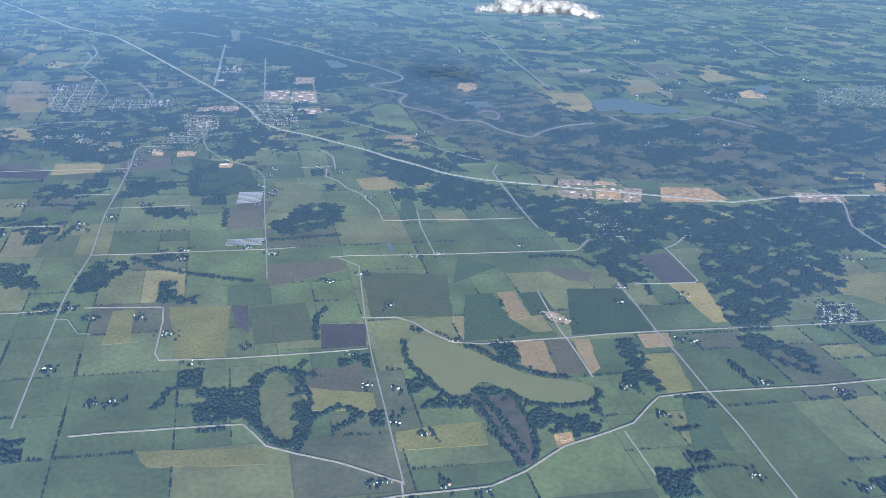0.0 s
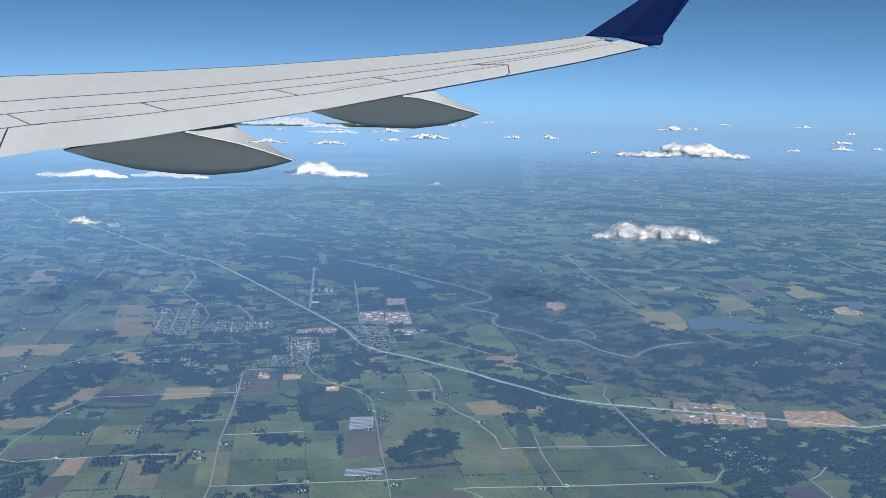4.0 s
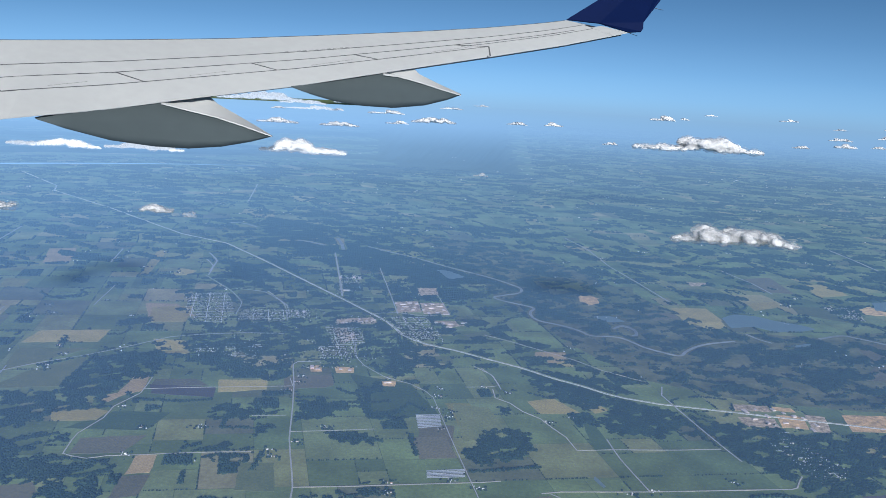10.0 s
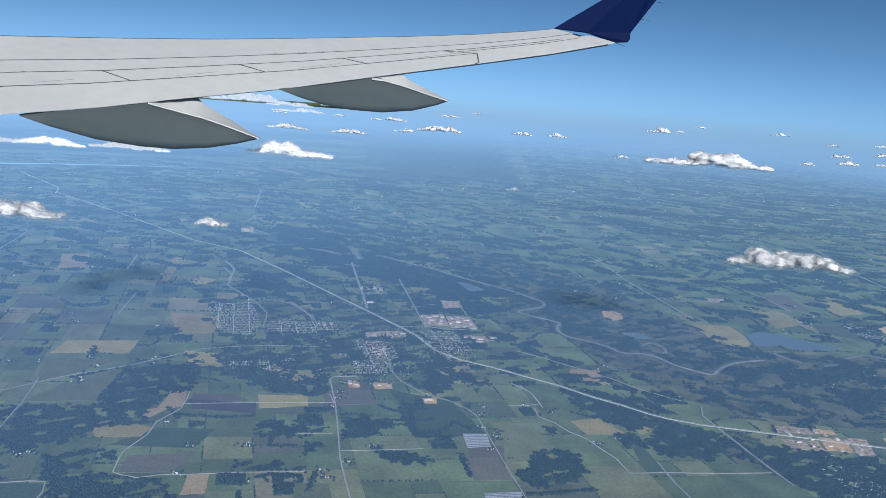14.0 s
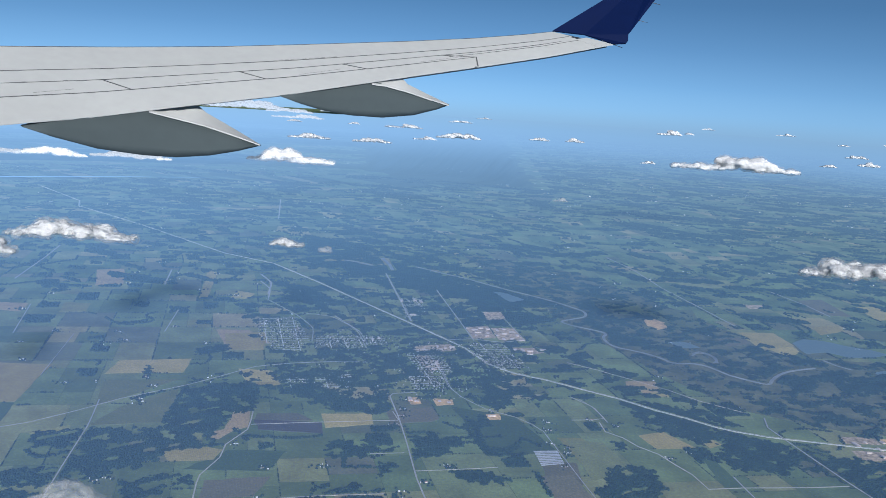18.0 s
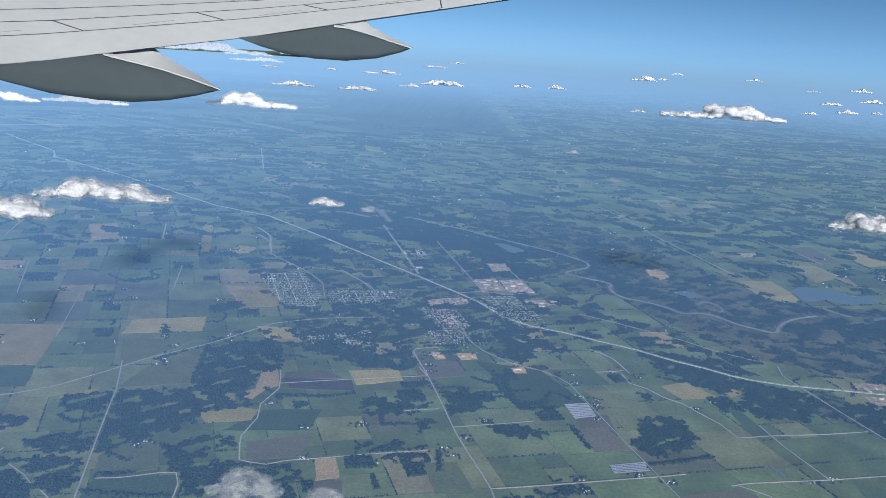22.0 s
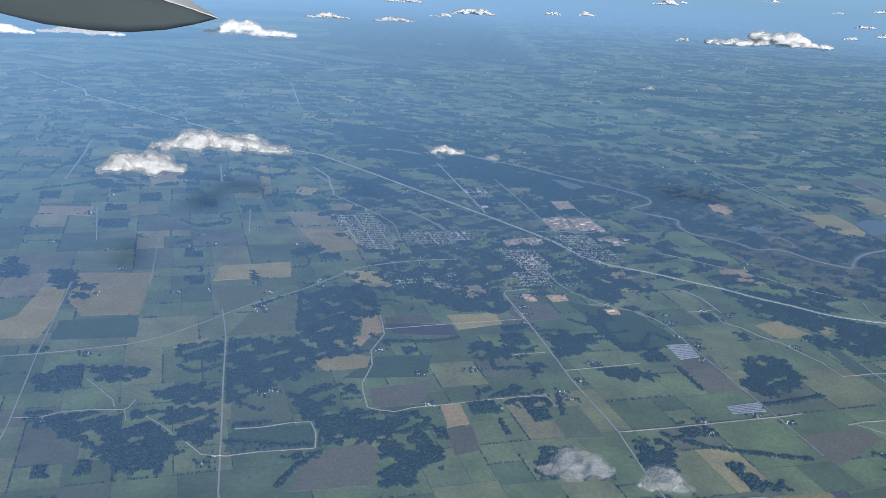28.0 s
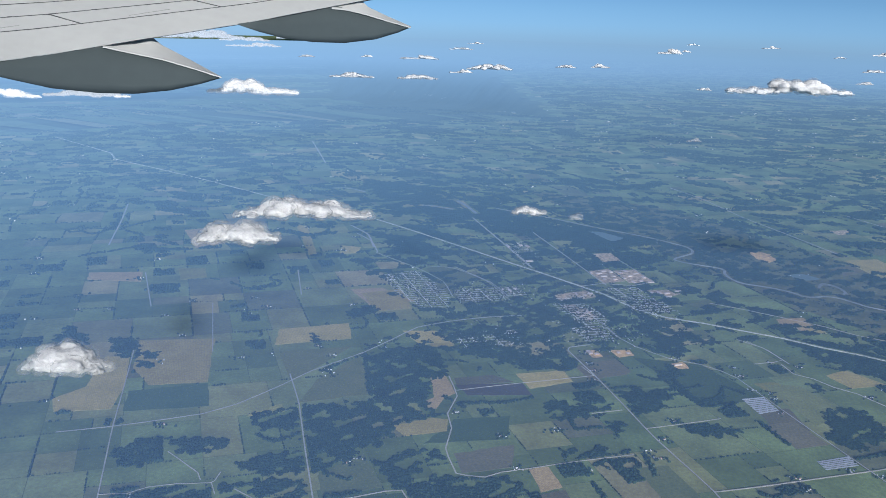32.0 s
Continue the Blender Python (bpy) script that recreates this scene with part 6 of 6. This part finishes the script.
# far farmsteads, specks of white roofs over the whole plain
r = random.Random(21)
far_v, far_f, yard_trees = [], [], []
for a0, b0, a1, b1 in parcels:
    x, y = grid_xy(a0, b0)
    d = math.hypot(x + 80, y)
    if d < 260 or d > 1100 or r.random() > 0.13:
        continue
    for n in range(r.randint(4, 9)):
        yard_trees.append((*grid_xy(a0 + r.gauss(0, 1.0 + d / 500), b0 + r.gauss(0, 0.8 + d / 700)), 0.4 * max(1.0, d / 260)))
    for n in range(r.randint(2, 4)):
        a, b, s = a0 + r.gauss(0, 1.6), b0 + r.gauss(0, 1.6), (0.19 + d / 3000.0) * r.uniform(0.6, 1.2)
        l, h = s * r.uniform(1.0, 2.2), s * 0.8
        k = len(far_v)
        for sa, sb, z in ((-s, -l, 0), (s, -l, 0), (s, l, 0), (-s, l, 0), (-s, -l, h), (s, -l, h), (s, l, h), (-s, l, h), (0, -l, h * 1.5), (0, l, h * 1.5)):
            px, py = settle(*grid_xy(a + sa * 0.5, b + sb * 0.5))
            far_v.append((px, py, lift(px, py, 1.5) + z))
        far_f.extend(tuple(k + i for i in f) for f in ((0, 1, 5), (0, 5, 4), (1, 2, 6), (1, 6, 5), (2, 3, 7), (2, 7, 6), (3, 0, 4), (3, 4, 7), (4, 5, 8), (6, 7, 9), (5, 6, 9), (5, 9, 8), (7, 4, 8), (7, 8, 9)))
tagged(new("far_farmsteads", fast_mesh("far_farmsteads", far_v, far_f, FARM_WHITE)), "white farm buildings scattered over the distant plain", "farm", kind="stuff")
Y = np.array(yard_trees)
tagged(new("shelter_trees", clumps("shelter_trees", Y[:, 0], Y[:, 1], Y[:, 2], 31)), "clusters of shelter trees round distant farms", "tree", kind="stuff")


def solar_array(pts, rows):
    """Long tilted rows of panels on a mown plot."""
    top = tagged(new("solar_array"), "rectangular solar array of pale grey-blue panel rows", "solar array", "solar arrays")
    (ax, ay), (bx, by), (cx, cy), (dx, dy) = pts
    for k in range(rows):
        f0, f1 = (k + 0.05) / rows, (k + 0.93) / rows
        bm = bmesh.new()
        vs = []
        for f, up in ((f0, 0.10), (f1, 0.22)):
            for (px, py), (qx, qy) in (((ax, ay), (dx, dy)), ((bx, by), (cx, cy))):
                x, y = px + (qx - px) * f, py + (qy - py) * f
                for z in (0.0, -0.04):
                    vs.append(bm.verts.new((x, y, lift(x, y, 3.0) + up + z)))
        for q in ((0, 2, 6, 4), (1, 5, 7, 3), (0, 1, 3, 2), (4, 6, 7, 5), (0, 4, 5, 1), (2, 3, 7, 6)):
            bm.faces.new([vs[i] for i in q])
        part("panel_row", bm, PANEL, top)
    return top


solar_array([(-96.6, 228.4), (-89.2, 230.6), (-87.1, 221.8), (-93.9, 218.7)], 9)
solar_array([(-86.6, 193.6), (-76.6, 197.3), (-75.8, 192.5), (-85.7, 189.3)], 6)


# ---------------------------------------------------------------- aircraft wing
# stations along the span: trailing edge and leading edge
WING = [
    (-2243, 1807, -184, -2491, 2278, 124),
    (-2015, 2059, -131, -2278, 2550, 146),
    (-1849, 2201, -93, -2087, 2705, 162),
    (-1681, 2467, -63, -1866, 2973, 187),
    (-1439, 2739, -9, -1564, 3238, 220),
    (-1181, 3000, 44, -1251, 3488, 261),
    (-823, 3422, 137, -864, 3858, 319),
    (-519, 3767, 214, -564, 4113, 367),
    (-191, 4122, 299, -322, 4354, 416),
    (132, 4418, 392, -175, 4484, 449)]
SPAN = [0.0, 0.176, 0.274, 0.392, 0.512, 0.62, 0.751, 0.842, 0.927, 1.0]
W = np.array(WING, dtype=float)


def wing_point(s, c, up=0.0):
    """A point of the wing at span s and chord c (0 at the trailing edge), up metres off its mean surface."""
    te, le = (Vector([np.interp(s, SPAN, W[:, k + o]) for k in range(3)]) for o in (0, 3))
    s2 = min(s, 0.98)
    ahead = Vector([np.interp(s2 + 0.02, SPAN, W[:, k]) - np.interp(s2, SPAN, W[:, k]) for k in range(3)])
    normal = (le - te).cross(ahead).normalized()
    if normal.z < 0:
        normal = -normal
    chord = (le - te).length
    bulge = 0.012 * chord * 4 * c * (1 - c)
    return te + (le - te) * c + normal * (bulge + up)


def plate(s0, s1, c0, c1, up, thick, t0=None, t1=None, n=16, m=5):
    """A panel of the wing's skin, from span s0 to s1 at its rear edge and t0 to t1 at its front edge."""
    t0, t1 = s0 if t0 is None else t0, s1 if t1 is None else t1
    bm, rows = bmesh.new(), []
    for i in range(n + 1):
        f = i / n
        top, low = [], []
        for j in range(m + 1):
            g = j / m
            s = (s0 + (s1 - s0) * f) * (1 - g) + (t0 + (t1 - t0) * f) * g
            c = c0 + (c1 - c0) * g
            top.append(bm.verts.new(wing_point(s, c, up))), low.append(bm.verts.new(wing_point(s, c, up - thick)))
        rows.append((top, low))
    for (ta, la), (tb, lb) in zip(rows, rows[1:]):
        for j in range(m):
            bm.faces.new((ta[j], ta[j + 1], tb[j + 1], tb[j])), bm.faces.new((la[j], lb[j], lb[j + 1], la[j + 1]))
        bm.faces.new((ta[0], tb[0], lb[0], la[0])), bm.faces.new((ta[m], la[m], lb[m], tb[m]))
    for top, low in (rows[0], rows[-1]):
        for j in range(m):
            bm.faces.new((top[j], low[j], low[j + 1], top[j + 1]))
    return bm


def span_of(x):
    return (x + 420) / 1532.0


wing = tagged(new("aircraft_wing"), "pale grey airliner wing with flap fairings and navy winglet", "aircraft wing")
wing.matrix_basis = pose(-89, 0, 0) @ pose(0, 0, 0, 0, 0, -0.8) @ pose(89, 0, 0)
part("wing_box", plate(0.0, 0.996, 0.05, 0.985, -5, 14, n=40, m=8), WING_DARK, wing, "dark inner structure seen in panel gaps", True)
G = 0.0011
hinges = [(-420, -420), (-20, -80), (240, 182), (480, 425), (662, 612), (868, 800)]
for (r0, f0), (r1, f1) in zip(hinges, hinges[1:]):
    part("spoiler", plate(span_of(r0) + G, span_of(r1) - G, 0.3015, 0.467, 0, 4, span_of(f0) + G, span_of(f1) - G), WING_PAINT, wing, "hinged spoiler panel")
for a, b in ((-420, -68), (-64, 866)):
    part("flap", plate(span_of(a), span_of(b), 0.0, 0.298, 0, 3, n=24), WING_PAINT, wing)
part("aileron", plate(span_of(872), span_of(1085), 0.0, 0.465, 0, 4, span_of(812), span_of(1085)), WING_PAINT, wing)
part("upper_skin", plate(0.0, 0.985, 0.469, 0.631, 0, 4, n=40), WING_PAINT, wing)
part("leading_edge_skin", plate(0.0, 0.99, 0.634, 1.0, 0, 4, n=40, m=8), WING_PAINT, wing)
part("wing_tip", plate(span_of(1086), 1.0, 0.0, 0.465, 0, 4, n=6), WING_PAINT, wing)


def seam(points, up=2.0):
    """A thin dark line of sealant along the skin."""
    bm, last = bmesh.new(), None
    for (s, c), (ds, dc) in points:
        row = [bm.verts.new(wing_point(s - ds, c - dc, u)) for u in (up, -3)] + [bm.verts.new(wing_point(s + ds, c + dc, u)) for u in (up, -3)]
        if last:
            for a, b in ((0, 2), (0, 1), (2, 3)):
                bm.faces.new((last[a], last[b], row[b], row[a]))
        last = row
    return bm


for c, h, s0, s1 in ((0.2995, 0.0016, 0.0, span_of(868)), (0.468, 0.0010, 0.0, 0.96), (0.6325, 0.0013, 0.0, 0.985), (0.4, 0.0010, span_of(815), span_of(1085))):
    part("seam", seam([((s0 + (s1 - s0) * k / 40, c), (0, h)) for k in range(41)]), WING_LINE, wing, "dark line of sealant between skin panels")
for r0, f0 in hinges[1:]:
    part("seam", seam([((span_of(r0 + (f0 - r0) * k / 4), 0.30 + 0.167 * k / 4), (0.00045, 0)) for k in range(5)]), WING_LINE, wing, "dark line of sealant between skin panels")
part("seam", seam([((span_of(872 + (868 - 872) * k / 4), 0.30 * k / 4), (0.0007, 0)) for k in range(5)]), WING_LINE, wing, "dark line of sealant between skin panels")
part("leading_edge_line", seam([((0.985 * k / 40, 0.996), (0, 0.0012)) for k in range(41)]), WING_LINE, wing, "thin dark line along the leading edge")
for x in (-330, -255, 30, 105, 250, 300, 440, 500, 620, 690):
    part("hinge_bracket", seam([((span_of(x + j * 9), 0.472), (0, 0.004)) for j in range(2)], 1.2), WING_LINE, wing, "small dark hinge bracket")
for k in range(11):
    part("stencil_mark", seam([((span_of(478 + k * 11 + j * 7), 0.655 + 0.002 * math.sin(k * 2.3)), (0, 0.0016)) for j in range(2)], 0.8), WING_LINE, wing, "small dark stencilled mark")
for x in (60, 320, 540, 760):
    part("vent_slot", seam([((span_of(x + j * 18), 0.335 + 0.006 * j), (0, 0.0003)) for j in range(5)], 0.7), WING_LINE, wing, "thin scratched slot in the panel")


def fairing(bottom, top, wide, away):
    """A long canoe-shaped pod that hangs under the flap; bottom and top run along it from nose to tail."""
    pod = bmesh.new()
    rows = []
    n = len(bottom)
    for k in range(n):
        lo, hi = Vector(bottom[k]), Vector(top[k])
        w = wide * math.sin(math.pi * min(0.96, 0.06 + k / (n - 1) * 0.9)) ** 0.6
        h = hi - lo
        ring = [hi, lo + h * 0.55, lo + h * 0.2, lo + away * w * 0.1, lo + h * 0.06 + away * w * 0.6, lo + h * 0.4 + away * w, hi + away * w * 0.95]
        rows.append([pod.verts.new(c) for c in ring])
    for a, b in zip(rows, rows[1:]):
        for j in range(len(a)):
            pod.faces.new((a[j], a[(j + 1) % len(a)], b[(j + 1) % len(a)], b[j]))
    pod.faces.new(rows[0]), pod.faces.new(rows[-1])
    return pod


def sheet(front, back, thick=4.0):
    """A thin plate between two edges, its rims apart from its smooth faces."""
    bm, n, down = bmesh.new(), len(front), Vector((0, 0, -thick))
    edges = [[Vector(p) for p in edge] for edge in (front, back)]
    for drop in (Vector(), down):
        a, b = ([bm.verts.new(p + drop) for p in edge] for edge in edges)
        for k in range(n - 1):
            bm.faces.new((a[k], a[k + 1], b[k + 1], b[k]))
    for edge in edges:
        a, b = ([bm.verts.new(p + drop) for p in edge] for drop in (Vector(), down))
        for k in range(n - 1):
            bm.faces.new((a[k], a[k + 1], b[k + 1], b[k]))
    return bm


ACROSS = Vector((-0.80, 0.58, 0.12))  # away from the cabin, square to the pods' sides
# sides carry painted shade; the lit tail tops take the paler wing paint
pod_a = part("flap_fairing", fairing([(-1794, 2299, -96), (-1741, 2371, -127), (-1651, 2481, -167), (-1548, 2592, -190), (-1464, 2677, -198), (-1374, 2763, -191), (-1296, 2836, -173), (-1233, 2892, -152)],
                             [(-1793, 2301, -93), (-1744, 2378, -77), (-1658, 2496, -59), (-1558, 2615, -34), (-1496, 2676, -51), (-1406, 2757, -79), (-1316, 2830, -112), (-1234, 2894, -147)], 60, ACROSS), POD_SHADE_PAINT, wing, "grey canoe-shaped flap track fairing", True)
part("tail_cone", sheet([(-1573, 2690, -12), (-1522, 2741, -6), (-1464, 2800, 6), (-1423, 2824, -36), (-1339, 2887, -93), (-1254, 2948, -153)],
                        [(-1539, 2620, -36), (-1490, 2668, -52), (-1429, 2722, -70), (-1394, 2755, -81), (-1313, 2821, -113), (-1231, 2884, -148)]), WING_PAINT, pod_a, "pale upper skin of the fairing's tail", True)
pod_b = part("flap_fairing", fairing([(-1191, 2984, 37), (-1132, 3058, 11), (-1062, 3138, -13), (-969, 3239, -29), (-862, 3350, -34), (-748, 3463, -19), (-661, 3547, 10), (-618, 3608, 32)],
                             [(-1192, 2985, 41), (-1134, 3064, 55), (-1068, 3149, 72), (-980, 3254, 95), (-899, 3343, 116), (-788, 3446, 83), (-710, 3513, 63), (-618, 3609, 35)], 60, ACROSS), POD_SHADE_PAINT, wing, "grey canoe-shaped flap track fairing", True)
part("tail_cone", sheet([(-922, 3377, 134), (-871, 3429, 144), (-827, 3474, 153), (-791, 3496, 115), (-719, 3556, 80), (-623, 3650, 36)],
                        [(-910, 3318, 106), (-860, 3367, 102), (-814, 3411, 91), (-779, 3441, 82), (-708, 3503, 60), (-616, 3598, 33)]), WING_PAINT, pod_b, "pale upper skin of the fairing's tail", True)


def blade(corners, thick):
    """A swept upright blade with a rounded outline."""
    bm = bmesh.new()
    c = [Vector(p) for p in corners]
    normal = (c[2] - c[0]).cross(c[6] - c[0]).normalized() * thick
    a, b = [bm.verts.new(p + normal) for p in c], [bm.verts.new(p - normal) for p in c]
    bm.faces.new(a), bm.faces.new(b[::-1])
    for k in range(len(c)):
        bm.faces.new((a[k - 1], a[k], b[k], b[k - 1]))
    return bm


part("winglet", blade([(-198, 4512, 451), (-21, 4558, 443), (141, 4567, 402), (207, 4562, 408), (217, 4571, 423), (216, 4586, 457), (497, 4889, 882), (456, 4892, 895), (392, 4890, 889), (362, 4889, 864)], 5), BLUE_PAINT, wing, "navy blue upswept winglet")
for k, s in enumerate((60, -25, -182, 61, -24, -182)):
    root = wing_point(s, 0.0, 0)
    bm = bmesh.new()
    bmesh.ops.create_cone(bm, segments=6, radius1=1.8, radius2=0.9, depth=62, cap_ends=True, matrix=look(root + Vector((26, 12, -7)), root))
    part("static_wick", bm, METAL_DARK, wing, "thin dark static wick")
tip_low, tip_high = Vector((216, 4586, 457)), Vector((497, 4889, 882))
for f in (0.2, 0.45, 0.7, 0.92):
    root = tip_low.lerp(tip_high, f)
    bm = bmesh.new()
    bmesh.ops.create_cone(bm, segments=6, radius1=1.8, radius2=0.9, depth=50, cap_ends=True, matrix=look(root + Vector((24, 8, -4)), root))
    part("static_wick", bm, METAL_DARK, wing, "thin dark static wick")


# ---------------------------------------------------------------- clouds
def cloud(base, length, height, seed, tail=0.0, kind="near", deep=0.45):
    """A fair-weather cumulus: rounded heads on a flat base, ragged and thin towards its ends; tail is the share of low shreds on one side."""
    r = random.Random(seed)
    source = bmesh.new()
    bmesh.ops.create_icosphere(source, subdivisions=2, radius=1.0)
    ball = np.array([v.co[:] for v in source.verts])
    tri = np.array([[v.index for v in f.verts] for f in source.faces])
    source.free()
    vs = []
    heads = [(r.uniform(-0.5, 0.6), r.uniform(0.2, 0.4), r.uniform(0.65, 1.0)) for k in range(4)]
    count = int(22 + 13 * min(5.0, length / height))
    for k in range(count):
        u = 2 * (k + r.random()) / count - 1
        crest = 0.36 * (1 - abs(u) ** 3) + max(h * math.exp(-((u - c) / w) ** 2) for c, w, h in heads) * 0.64
        if u < 2 * tail - 1:
            crest = 0.22 + 0.12 * math.sin(9 * u + seed)
        crest *= (1 - abs(u) ** 6)
        size = height * r.uniform(0.24, 0.40) * (0.5 + 0.5 * crest)
        x, y = u * length / 2, r.gauss(0, 0.34) * length * deep * 0.5 * (1 - 0.5 * abs(u))
        z = size * 0.5 + max(0.0, crest * height - 1.6 * size) * r.random() ** 0.7
        p = ball * size * np.array((r.uniform(1.15, 1.9), r.uniform(1.0, 1.6), r.uniform(0.75, 1.0)))
        p[:, 2] = np.maximum(p[:, 2], -0.55 * size)
        vs.append(p + np.array((x, y, z)))
    turn = radians(6)
    spin = np.array(((math.cos(turn), math.sin(turn), 0), (-math.sin(turn), math.cos(turn), 0), (0, 0, 1)))
    me = fast_mesh("cloud", np.vstack(vs) @ spin, np.vstack([tri + n * len(ball) for n in range(count)]), VAPOUR[kind][0])
    ob = None
    for n, (grow, rough) in enumerate(((-0.08, 0.20), (0.04, 0.42)) if kind in ("near", "veil") else ((-0.05, 0.16), (0.02, 0.30))):
        data = me if n == 0 else me.copy()
        data.materials[0] = VAPOUR[kind][n]
        shell = new("wisp" if ob else "cloud", data)
        if ob:
            shell.parent = ob
            tagged(shell, "thin ragged vapour round the cloud")
        else:
            ob = shell
            ob.location = base
        whole = shell.modifiers.new("whole", "REMESH")
        whole.mode, whole.voxel_size, whole.use_smooth_shade = "VOXEL", max(height / 26.0, length / 170.0), True
        billow = bpy.data.textures.new("billow", "CLOUDS")
        billow.noise_scale, billow.noise_depth = height * (0.40, 0.34)[n], (2, 4)[n]
        push = shell.modifiers.new("billow", "DISPLACE")
        push.texture, push.strength, push.mid_level, push.texture_coords = billow, height * rough, 0.5 - grow / rough, "LOCAL"
    label = {"near": "white cumulus cloud with ragged edges floating over farmland", "veil": "loose half-clear white cloud with ragged edges over farmland", "sheer": "small thin wisp of white cloud over farmland", "far": "flat-based white cumulus cloud low over the far horizon", "vast": "broad white cumulus cloud far beyond the wing", "self_lit": "long pale bank of cloud at the far horizon"}[kind]
    return tagged(ob, label, "cloud", "fair-weather clouds")


cloud((-226, 194, 62.5), 34, 5.6, 1, 0.15, "near", 0.42)
cloud((-236, 170, 62.5), 17, 5.4, 2, 0.0, "near", 0.6)
cloud((-168, 201, 64), 8.5, 2.6, 3, 0.0, "veil", 0.6)
cloud((-156, 197, 64), 2.8, 2.3, 4, 0.0, "sheer", 0.6)
cloud((-5, 241, 61), 35, 5.4, 5, 0.2, "veil", 0.6)
cloud((36, 600, 62), 92, 13, 6, 0.40, "far", 0.4)
# three large ones lie far off, beyond the wing
# their vapour holds an added glow, since the wing shades them
cloud((-1128, 3098, -226), 340, 70, 7, 0.1, "vast", 0.2)
cloud((-1603, 2690, -211), 290, 34, 8, 0.15, "self_lit", 0.2)
cloud((-1845, 2521, -202), 340, 38, 9, 0.2, "self_lit", 0.2)
cloud((-238, 100, 63.5), 11, 4.4, 10, 0.2, "veil", 0.6)
cloud((-145, 67, 65), 6.6, 2.6, 11, 0.0, "sheer", 0.6)
cloud((-136.5, 65.5, 65), 4.6, 2.4, 12, 0.0, "sheer", 0.6)
cloud((-134, 61, 65), 4.0, 1.6, 13, 0.0, "sheer", 0.6)
# small flat clouds out to the horizon, all on one level of the air; the last four lie far beyond the wing
FAR_CLOUDS = [(-288, 606, 33, 4.8), (-238, 610, 30, 4.8), (-262, 872, 41, 5.5), (-321, 881, 13, 3), (-381, 851, 16, 3), (-208, 687, 20, 3.6), (-184, 736, 40, 6.4), (-229, 1140, 33, 4), (-216, 1394, 26, 4), (-110, 800, 20, 4),
              (-74, 816, 18, 5), (76, 1208, 35, 9), (118, 1293, 15, 4), (224, 1702, 26, 5), (360, 1636, 37, 6), (334, 1246, 20, 3), (223, 885, 24, 4), (186, 752, 18, 6.4), (312, 996, 28, 5.5), (222, 776, 12, 3), (466, 1394, 33, 9),
              (135, 703, 13.5, 3), (-27, 592, 11, 2.6), (-93, 339, 6, 2), (-1623, 3812, 383, 50), (-1410, 3889, 236, 24), (-1371, 3900, 265, 24), (-1134, 3970, 265, 35)]
for n, (x, y, length, height) in enumerate(FAR_CLOUDS):
    away = math.hypot(x + 89, y)
    cloud((x, y, 64 - away * away / (2 * R_LAND) if away < 2500 else (-48, -59, -86, -45)[n - 24]), length, height, 30 + n, 0.25 * (n % 3), "sheer" if n == 23 else "far" if n < 24 else "self_lit", 0.35)
